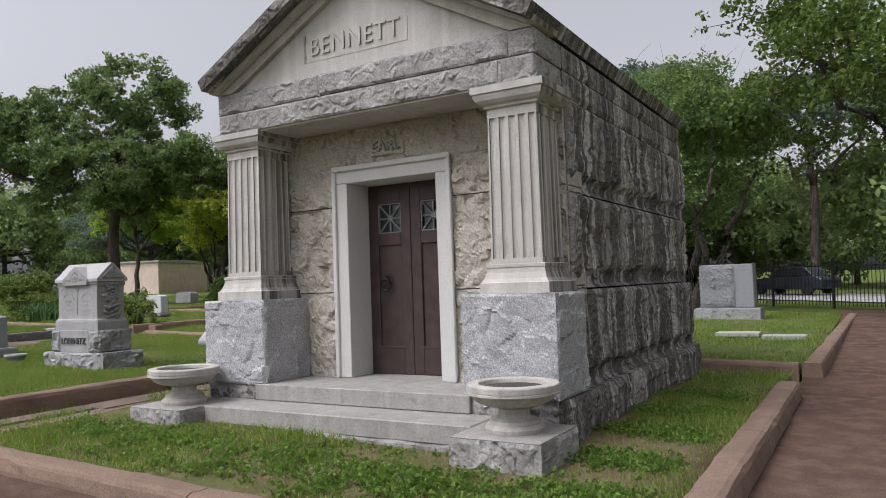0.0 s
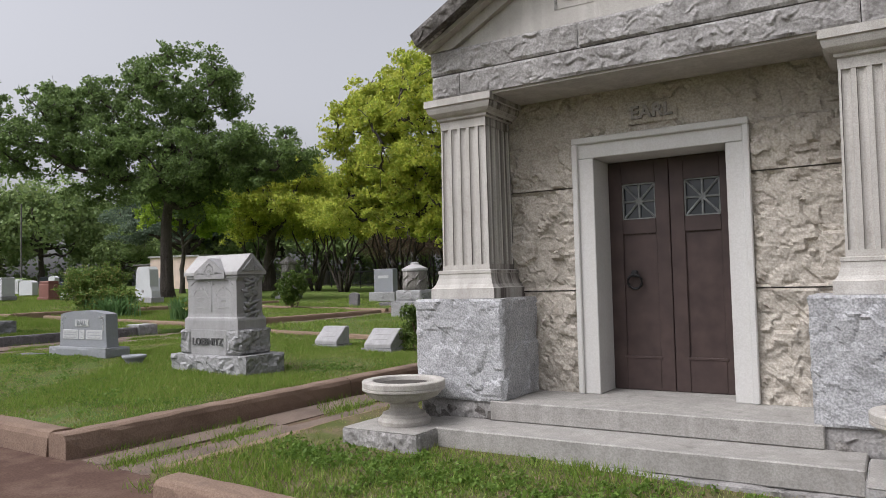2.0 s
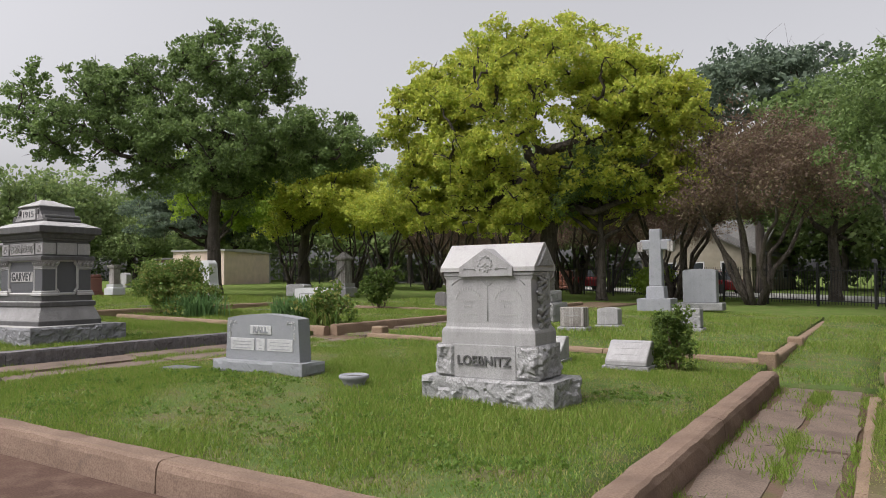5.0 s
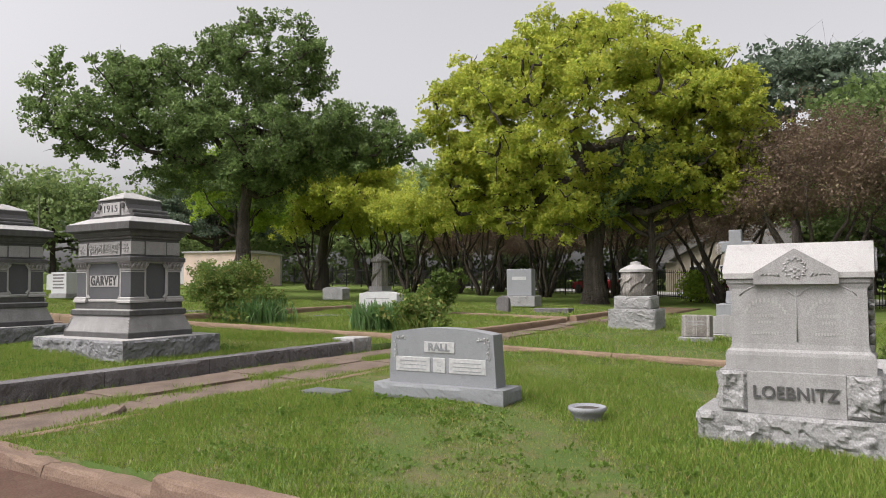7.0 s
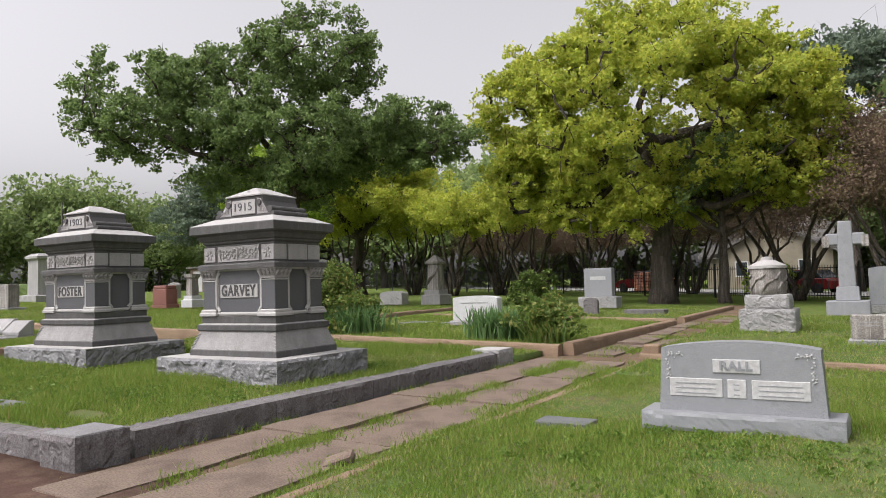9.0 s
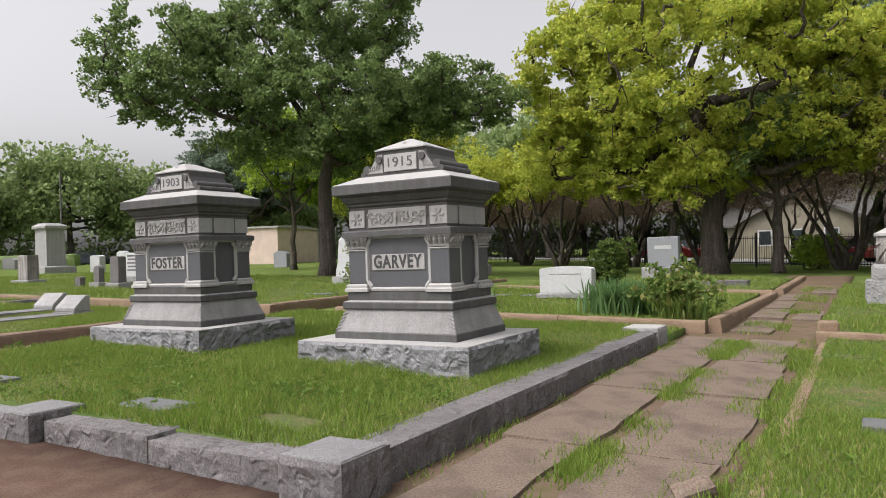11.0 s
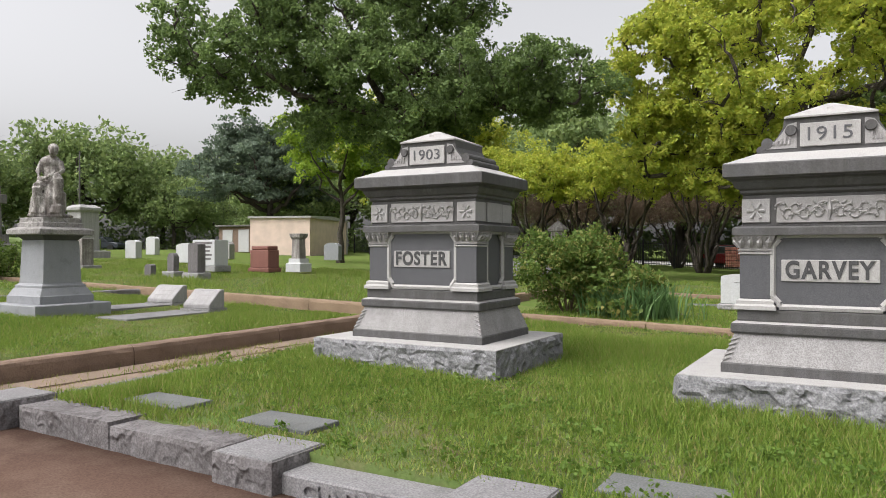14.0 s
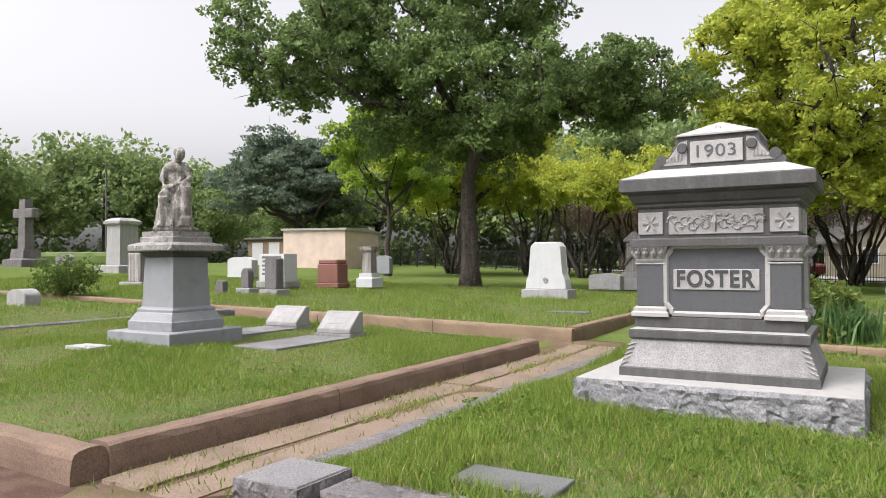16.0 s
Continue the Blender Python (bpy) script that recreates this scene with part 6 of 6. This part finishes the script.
# low growth that closes the foot of the woods
rng = np.random.default_rng(8)
c = []
for (xa, ya), (xb, yb) in zip(((-126, -14), (-122, 20), (-104, 48), (-84, 66), (-40, 74), (10, 66), (36, 40)), ((-122, 20), (-104, 48), (-84, 66), (-40, 74), (10, 66), (36, 40), (44, 10))):
    n = int(math.hypot(xb - xa, yb - ya) / 0.9)
    s = np.linspace(0, 1, n)
    c.append(np.column_stack([xa + (xb - xa) * s + rng.normal(size=n), ya + (yb - ya) * s + rng.normal(size=n), rng.uniform(1.2, 4.2, n)]))
c = np.concatenate(c)
v, f = leaf_cloud(rng, c, np.full(len(c), 1.7), 52000, 0.5, 0.9)
tagged(arrays("undergrowth", v, f, M_FAR), "dark low growth at the foot of distant woods", "bushes", "", "stuff")


# ---- shrubs and flower beds ----
def shrub(x, y, z, r, h, leaf, label, seed, n=2600, size=0.09, stems=9):
    rng = np.random.default_rng(seed)
    t = thing("shrub", (x, y, z), label, "shrub")
    c = np.column_stack([rng.normal(size=14) * r * 0.42, rng.normal(size=14) * r * 0.42, h * rng.uniform(0.22, 0.85, 14)])
    b = bmesh.new()
    for k in range(14):
        tube(crook(rng, (c[k, 0] * 0.2, c[k, 1] * 0.2, -0.05), c[k], 5, 0), np.array([0.018, 0.015, 0.012, 0.009, 0.005]), 5, b)
    part("woody_base", b, M_WOOD, t)
    v, f = leaf_cloud(rng, c, np.full(14, r * 0.5), n, size, 0.85)
    v[:, 2] = np.maximum(v[:, 2], 0.01)
    arrays("foliage", v, f, leaf, t)
    return t


def blades(name, x, y, z, rx, ry, count, length, seed, leaf, label):
    """A clump of long arching strap leaves."""
    rng = np.random.default_rng(seed)
    p = np.column_stack([rng.normal(size=count) * rx * 0.5, rng.normal(size=count) * ry * 0.5, np.zeros(count)])
    a = rng.uniform(0, 2 * math.pi, count)
    out = np.column_stack([np.cos(a), np.sin(a), np.zeros(count)])
    side = np.column_stack([-np.sin(a), np.cos(a), np.zeros(count)])
    L = (length * rng.uniform(0.6, 1.1, count))[:, None]
    lean = rng.uniform(0.1, 0.75, count)[:, None]
    up = np.array([0, 0, 1.0])
    w = 0.016
    rows = []
    for t, ww in ((0, 1), (0.5, 1.1), (0.85, 0.7), (1.0, 0.05)):
        q = p + out * L * lean * t ** 1.8 + up * L * (t - 0.35 * lean * t ** 2.2)
        rows += [q - side * w * ww, q + side * w * ww]
    v = np.stack(rows, 1).reshape(-1, 3)
    base = np.arange(count)[:, None] * 8
    f = np.concatenate([base + np.array([2 * k, 2 * k + 1, 2 * k + 3, 2 * k + 2]) for k in range(3)])
    ob = arrays(name, v, f, leaf)
    ob.matrix_world = pose(x, y, z)
    return tagged(ob, label, "plant")


def lz(x):
    return gz(x) + 0.175


shrub(-23.9, 13.7, lz(-23.9), 0.88, 1.6, M_SHRUB, "large nandina bush with reddish tips", 31, 17000, 0.075)
shrub(-22.9, 13.5, lz(-22.9), 0.7, 0.9, M_SHRUB, "leafy green bush beside irises", 38, 2600, 0.10)
blades("iris_clump", -22.6, 13.2, lz(-22.6), 0.75, 0.35, 620, 0.68, 32, M_IRIS, "clump of long green iris leaves")
blades("iris_clump", -18.9, 13.2, lz(-18.95), 0.55, 0.3, 520, 0.68, 33, M_IRIS, "clump of long green iris leaves")
shrub(-17.95, 13.25, lz(-17.95), 0.55, 0.85, M_SHRUB, "low leafy bush in a planted bed", 34, 2200, 0.10)
blades("iris_clump", -17.8, 12.9, lz(-17.8), 0.4, 0.2, 150, 0.45, 39, M_SHRUB, "low strap leaves at a bed edge")
shrub(-21.0, 19.4, lz(-21.0), 0.44, 1.55, M_MID, "upright yellow-green bush in the lawn", 35, 6000, 0.08)
shrub(-9.25, 10.1, gz(-9.25) + 0.16, 0.36, 0.84, M_MID, "small upright dark green lawn bush", 36, 5200, 0.045)
shrub(-39.8, 12.0, lz(-39.8), 0.72, 0.95, M_MID, "round dark green lawn bush", 37, 5200, 0.07)
shrub(-17.0, 38.0, 0.5, 1.2, 1.9, M_GREEN, "green bush by the fence", 40, 2400, 0.16)
tagged(part("hedge", rock(-4, 4, -0.6, 0.6, 0, 1.0, 0.15, 0.25, "xXyYZ", 44, 0.2), M_FAR), "clipped dark green hedge", "hedge").matrix_world = pose(-76.0, 35.5, 1.75, 0, 0, 35)


# ---- fence, buildings, cars ----
def fence_run(a, c, seed):
    a, c = Vector(a), Vector(c)
    d = c - a
    L = d.length
    f = thing("iron_fence", (a.x, a.y, ground_at(a.x, a.y)), "black iron picket fence along the cemetery edge", "fence", "boundary fence")
    f.rotation_euler = (0, -math.atan2(ground_at(c.x, c.y) - ground_at(a.x, a.y), L), math.atan2(d.y, d.x))
    n = round(L / 2.45)
    post = None
    for k in range(n + 1):
        if post is None:
            post = part("post", box(-0.04, 0.04, -0.04, 0.04, -0.1, 1.75, 0.006), M_BLACK, f)
            pm = post.data
        else:
            p = new("post", pm)
            p.parent, p.location = f, (L * k / n, 0, 0)
    for z in (0.22, 1.45):
        part("rail", box(0, L, -0.02, 0.02, z, z + 0.04), M_BLACK, f)
    me = None
    for k in range(int(L / 0.135)):
        x = 0.07 + 0.135 * k
        if me is None:
            q = part("picket", frustum(0.02, 0.02, 0.018, 0.018, 0.1, 1.6), M_BLACK, f)
            me = q.data
        else:
            q = new("picket", me)
            q.parent = f
        q.location = (x, 0.0, 0)


fence_run((5.0, 24.5), (-13.4, 36.0), 1)
fence_run((-13.4, 36.0), (-31.0, 46.5), 2)
fence_run((-31.0, 46.5), (-61.0, 56.5), 3)

sh = thing("utility_building", (-55.4, 43.5, gz(-55.4) + 0.05), "low peach stucco building with pale flat roof edge", "building", rz=108.5)
part("wall", box(0, 8.6, 0, 4.9, 0, 2.95), M_STUCCO, sh)
part("roof", prism([(-0.15, 2.951), (8.75, 2.951), (8.75, 3.05), (4.3, 3.25), (-0.15, 3.1)], -0.15, 5.05), M_TOPS, sh, "pale low roof edge")
part("downpipe", box(8.35, 8.5, -0.08, 0.0, 0, 2.9), M_TOPS, sh)
sd = thing("timber_shed", (-67.8, 46.0, 1.66), "low red-brown shed with pale doors under cedar trees", "building")
part("wall", box(0, 4.4, 0, 4.0, 0, 2.2), M_WOOD, sd)
part("roof", box(-0.2, 4.6, -0.3, 4.2, 2.2, 2.35, 0.03), M_ROOFGREY, sd)
for k in range(2):
    part("door", box(0.5 + 1.9 * k, 1.7 + 1.9 * k, -0.05, 0.02, 0.05, 1.95), M_WASH, sd)


def house(x, y, rz, w, d, h, rise, wall, label):
    t = thing("house", (x, y, ground_at(x, y)), label, "house", rz=rz)
    wl_ = part("wall", prism([(0, 0), (w, 0), (w, h), (w / 2, h + rise), (0, h)], 0, d), wall, t)
    for sx in (-1, 1):
        e = w / 2 + 0.5
        part("roof", prism([(w / 2, h + rise + 0.02), (w / 2, h + rise + 0.2), (w / 2 + sx * e, h - 0.5 * rise / (w / 2) + 0.2), (w / 2 + sx * e, h - 0.5 * rise / (w / 2) + 0.02)], -0.5, d + 0.5), M_ROOFGREY, t)
    for k in range(3):
        x0 = w * (0.15 + 0.28 * k)
        win = part("window", box(x0, x0 + 1.0, -0.06, 0.05, 0.9, 2.1), M_WASH, t)
        part("pane", box(x0 + 0.1, x0 + 0.9, -0.075, -0.05, 1.0, 2.0), M_GLASS, win)
    return t


house(-23.5, 60.0, -8, 8.0, 9.0, 2.7, 2.0, M_HOUSE, "cream gabled house beyond the street")
house(-15.5, 60.5, 80, 9.0, 9.5, 2.9, 2.8, M_HOUSE, "cream house with grey shingle roof beyond the street")


def car(x, y, z, rz, paint, label):
    t = thing("parked_car", (x, y, z), label, "car", "parked cars", rz=rz)
    body = prism([(-2.2, 0.3), (2.2, 0.3), (2.25, 0.6), (2.1, 0.82), (1.1, 0.92), (-1.9, 0.95), (-2.2, 0.8)], -0.85, 0.85, bevel=0.06)
    part("body", body, paint, t)
    part("cabin", prism([(-1.7, 0.93), (1.0, 0.91), (0.4, 1.42), (-1.2, 1.45)], -0.72, 0.72, bevel=0.05), M_GLASS, t)
    part("roof", prism([(-1.15, 1.44), (0.38, 1.41), (0.3, 1.48), (-1.0, 1.50)], -0.66, 0.66), paint, t)
    for wx in (-1.4, 1.4):
        for wy in (-0.85, 0.85):
            wq = part("wheel", lathe([(0.2, -0.1), (0.33, -0.1), (0.33, 0.1), (0.2, 0.1)], 18), M_TYRE, t)
            wq.matrix_local = pose(wx, wy, 0.33, 90, 0, 0)


car(-16.7, 50.0, 0.45, 150, M_CARRED, "dark red parked car beyond the fence")
car(-26.5, 50.5, 0.75, 150, M_CARRED, "red parked car beyond the fence")
car(-3.6, 43.0, 0.24, 150, M_CARDARK, "dark blue parked car beyond the fence")
car(-88.0, 49.0, 1.75, 20, M_CARDARK, "dark parked car by the trees")
po = thing("utility_pole", (-80.0, 41.0, 1.75), "thin grey wooden utility pole", "pole")
part("pole", tube([(0, 0, -0.2), (0, 0, 9.0)], [0.09, 0.07], 10), M_ROOFGREY, po)
pp = thing("brick_stack", (-25.6, 46.5, 0.9), "stack of red bricks beyond the fence", "bricks")
for k in range(6):
    part("course", box(-0.5, 0.5, -0.4, 0.4, 0.2 * k, 0.2 * k + 0.17, 0.02), M_ORANGE, pp)


# ---- walk slabs ----
def slabs(name_parent, x0, x1, y0, y1, ny, nx, material, seed, gap=0.05, lift=0.012, skip=0.1):
    rnd2 = random.Random(seed)
    holder = bpy.data.objects[name_parent]
    cellx, celly = (x1 - x0) / nx, (y1 - y0) / ny
    for a in range(nx):
        for q in range(ny):
            if rnd2.random() < skip:
                continue
            w, d = cellx - gap * rnd2.uniform(0.3, 1.4), celly - gap * rnd2.uniform(0.05, 0.3)
            b = bmesh.new()
            cnr = [(-w / 2, -d / 2), (w / 2, -d / 2), (w / 2, d / 2), (-w / 2, d / 2)]
            ring = []
            for (ax, ay), (bx, by) in zip(cnr, cnr[1:] + cnr[:1]):
                for t in (0, 0.12, 0.25, 0.37, 0.5, 0.63, 0.75, 0.88):
                    ring.append((ax + (bx - ax) * t + rnd2.uniform(-0.018, 0.018), ay + (by - ay) * t + rnd2.uniform(-0.012, 0.012)))
            tops = [b.verts.new((px, py, 0.0)) for px, py in ring]
            lows = [b.verts.new((px * 1.01, py * 1.01, -0.06)) for px, py in ring]
            b.faces.new(tops)
            for k in range(len(ring)):
                j = (k + 1) % len(ring)
                b.faces.new((lows[k], lows[j], tops[j], tops[k]))
            o = part("slab", b, material, holder)
            cx, cy = x0 + cellx * (a + 0.5), y0 + celly * (q + 0.5)
            o.matrix_world = pose(cx, cy, gz(cx) + lift + (float(swell(cy)) if cy > 12.4 else 0) + 0.012 * rnd2.uniform(-0.5, 1), rnd2.uniform(-0.25, 0.25), math.degrees(math.atan(-SLOPE)) + rnd2.uniform(-0.35, 0.35), rnd2.uniform(-0.6, 0.6))


slabs("path_1", -8.0, -7.05, 3.35, 10.4, 4, 2, M_SLAB, 1, 0.15, 0.0, skip=0.0)
slabs("path_2", -17.55, -15.85, 3.35, 12.0, 4, 2, M_SLAB, 2, 0.20, skip=0.0)
slabs("path_2", -17.0, -15.75, 12.7, 22.0, 5, 2, M_SLAB, 4, 0.16, skip=0.15)
slabs("path_3", -26.06, -25.24, 3.6, 11.8, 4, 2, M_SLABTAN, 3, 0.07, 0.0, skip=0.0)


# a piece broken off the walk lies tilted beside it
b = rock(-0.11, 0.11, -0.07, 0.07, -0.03, 0.03, 0.012, 0.03, "xXyYZ", 88, 0.02)
chunk = part("slab_fragment", b, M_SLAB)
chunk.matrix_world = pose(-15.95, 4.85, gz(-15.95) + 0.045, 14, -18, 25)
tagged(chunk, "broken brown concrete piece beside a walk", "rubble")


# ---- grass ----
def grass(name, pts, zs, height, width, rng, material):
    n = len(pts)
    a = rng.uniform(0, 2 * math.pi, n)
    h = height * rng.uniform(0.45, 1.25, n)
    lean = rng.uniform(0.1, 0.9, n) * h
    base = np.column_stack([pts, zs - 0.01])
    side = np.column_stack([np.cos(a), np.sin(a), np.zeros(n)]) * width / 2
    b = rng.uniform(0, 2 * math.pi, n)
    tip = base + np.column_stack([np.cos(b) * lean, np.sin(b) * lean, h])
    v = np.stack([base - side, base + side, tip], 1).reshape(-1, 3)
    return arrays(name, v, np.arange(3 * n).reshape(-1, 3), material)


rng = np.random.default_rng(77)
for k, (x0, x1, y0, y1, h, density, dry, tall) in enumerate(LOTS):
    n = int((x1 - x0) * (y1 - y0) * density)
    p = np.column_stack([rng.uniform(x0, x1, n), rng.uniform(y0, y1, n)])
    m = np.sin(p[:, 0] * 1.3 + 2 * np.sin(p[:, 1] * 0.9)) + np.sin(p[:, 1] * 1.7 + 1.5 * np.sin(p[:, 0] * 1.1)) + 0.6 * np.sin(p[:, 0] * 4.1 + p[:, 1] * 3.3)
    keep = rng.uniform(-0.3, 2.4, n) > m * (0.05 + dry * 1.25) - 0.35
    p, m = p[keep], m[keep]
    if k == 0:
        out = ~((p[:, 0] > -6.2) & (p[:, 0] < -2.0) & (p[:, 1] > 4.88))
        p, m = p[out], m[out]
    for fx_, fy_, fw, fd in MARKS:
        out = (np.abs(p[:, 0] - fx_) > fw / 2 + 0.01) | (np.abs(p[:, 1] - fy_) > fd / 2 + 0.01)
        p, m = p[out], m[out]
    z = h(p[:, 0], p[:, 1])
    far_k = 1.0 if density > 900 else 1.5
    tuft = 1 + 0.65 * np.clip(-m / 2, -0.7, 1)
    yellow = rng.uniform(0, 1, len(p)) < (0.12 + (0.10 + dry * 0.4) * np.clip(m, 0, 2))
    for tag, sel, mt in (("grass", ~yellow, M_BLADE), ("dry_grass", yellow, M_DRYBLADE)):
        q = p[sel]
        if len(q):
            tagged(grass(tag, q, z[sel], 0.075 * tall * tuft[sel], 0.011 * far_k, rng, mt), "short blades of lawn grass", "grass", "", "stuff")
# grass along kerbs and in the joints of the walks
strips = [(-7.56, -7.44, 3.4, 10.3, 0.0, 900), (-16.78, -16.6, 3.4, 12, 0.0, 1300), (-25.70, -25.60, 3.6, 11.8, 0.0, 900), (-6.95, -1.0, 3.05, 3.35, 0.02, 900), (-8.05, -7.95, 3.4, 10.2, 0.0, 600), (-17.0, -15.5, 10.3, 12.2, 0.0, 900), (-15.9, -15.6, 3.6, 10, 0.03, 1300), (-7.1, -6.9, 3.4, 10, 0.03, 1200), (-6.6, -6.0, 9.2, 11, 0.0, 500), (-15.6, -8.2, 10.35, 11.9, 0.0, 500), (-25.0, -18, 11.4, 12.4, 0.0, 500), (-8.02, -7.0, 3.3, 10.3, 0.005, 260), (-26.05, -25.1, 3.5, 12, 0.005, 90), (-7.62, -7.4, 3.3, 10.3, 0.0, 1600), (-16.83, -16.52, 3.3, 12, 0.0, 3000), (-16.9, -16.2, 12.6, 16, 0.0, 900), (-16.6, -15.9, 15, 23, 0.0, 600), (-8.3, -7.98, 3.3, 10.3, 0.0, 500), (-17.6, -17.42, 3.6, 11.5, 0.0, 800), (-16.15, -15.7, 3.5, 11.5, 0.0, 1000), (-17.0, -16.4, 4.0, 11.8, 0.008, 600)]
for x0, x1, y0, y1, up, dens in strips:
    n = int((x1 - x0) * (y1 - y0) * dens * 1.4)
    p = np.column_stack([rng.uniform(x0, x1, n), rng.uniform(y0, y1, n)])
    keep = np.sin(p[:, 1] * 2.3 + x0) + np.sin(p[:, 1] * 5.1 + p[:, 0] * 3) + rng.normal(size=n) * 0.6 > 0.3
    p = p[keep]
    tagged(grass("grass", p, slope(p[:, 0]) + up + np.where(p[:, 1] > 12.4, swell(p[:, 1]), 0), np.full(len(p), 0.07), 0.011, rng, M_BLADE), "weeds and grass in the joints of a walk", "grass", "", "stuff")

for x0, x1, dens in ((-26.06, -25.92, 1100), (-25.74, -25.54, 1500), (-25.30, -25.16, 1100), (-26.0, -25.2, 120)):
    n = int((x1 - x0) * 8.2 * dens)
    p = np.column_stack([rng.uniform(x0, x1, n), rng.uniform(3.6, 11.8, n)])
    p = p[np.sin(p[:, 1] * 1.9 + x0 * 7) + np.sin(p[:, 1] * 4.7 + p[:, 0] * 5) + rng.normal(size=n) * 0.5 > 0.35]
    tagged(grass("dry_grass", p, slope(p[:, 0]) + 0.004, np.full(len(p), 0.055), 0.011, rng, M_DRYBLADE), "dry straw-coloured grass along a walk", "grass", "", "stuff")
# broad-leaved weeds in patches
def weeds(spots, label):
    rng = np.random.default_rng(91)
    c, r = [], []
    for x, y, spread, n, z in spots:
        q = np.column_stack([x + spread * rng.normal(size=n), y + 0.5 * spread * rng.normal(size=n)])
        inside = np.zeros(n, bool)
        for x0, x1, y0, y1, *_ in LOTS:
            inside |= (q[:, 0] > x0 + 0.18) & (q[:, 0] < x1 - 0.18) & (q[:, 1] > y0 + 0.18) & (q[:, 1] < y1 - 0.18)
        q = q[inside]
        n = len(q)
        c.append(np.column_stack([q, slope(q[:, 0]) + z + rng.uniform(0.0, 0.03, n)]))
        r.append(np.full(n, 0.06))
    c, r = np.concatenate(c), np.concatenate(r)
    v, f = leaf_cloud(rng, c, r, len(c) * 20, 0.034, 0.5)
    tagged(arrays("weeds", v, f, M_WEED), label, "weeds", "", "stuff")


weeds([(-3.6, 4.1, 0.6, 200, 0.08), (-5.2, 4.2, 0.45, 110, 0.08), (-1.5, 6.2, 0.26, 240, 0.095), (-1.5, 7.2, 0.26, 240, 0.10), (-1.5, 8.2, 0.26, 220, 0.10), (-1.55, 5.2, 0.25, 200, 0.09), (-1.5, 4.3, 0.3, 120, 0.085), (-6.3, 4.2, 0.3, 90, 0.07), (-2.6, 4.0, 0.45, 160, 0.08), (-4.6, 3.7, 0.6, 90, 0.075)], "broad-leaved weeds in patches round the tomb")
weeds([(-13.2, 6.2, 0.6, 90, 0.15), (-11.0, 4.4, 1.0, 60, 0.155), (-12.8, 4.2, 0.9, 60, 0.155), (-9.2, 4.5, 0.6, 50, 0.155), (-9.0, 7.5, 0.5, 60, 0.155), (-12.0, 5.2, 0.9, 30, 0.155), (-10.0, 5.4, 1.0, 30, 0.155), (-14.5, 5.5, 0.5, 40, 0.10)], "low weeds among clipped lawn grass")
weeds([(-21.5, 6.0, 1.2, 200, 0.18), (-19.0, 5.6, 0.8, 150, 0.18), (-23.5, 6.0, 0.8, 150, 0.18), (-20.6, 5.0, 1.0, 140, 0.18), (-18.5, 8.5, 0.4, 110, 0.18), (-29.9, 6.75, 0.3, 40, 0.17), (-28.0, 6.0, 1.0, 60, 0.17)], "low weeds among long lawn grass")
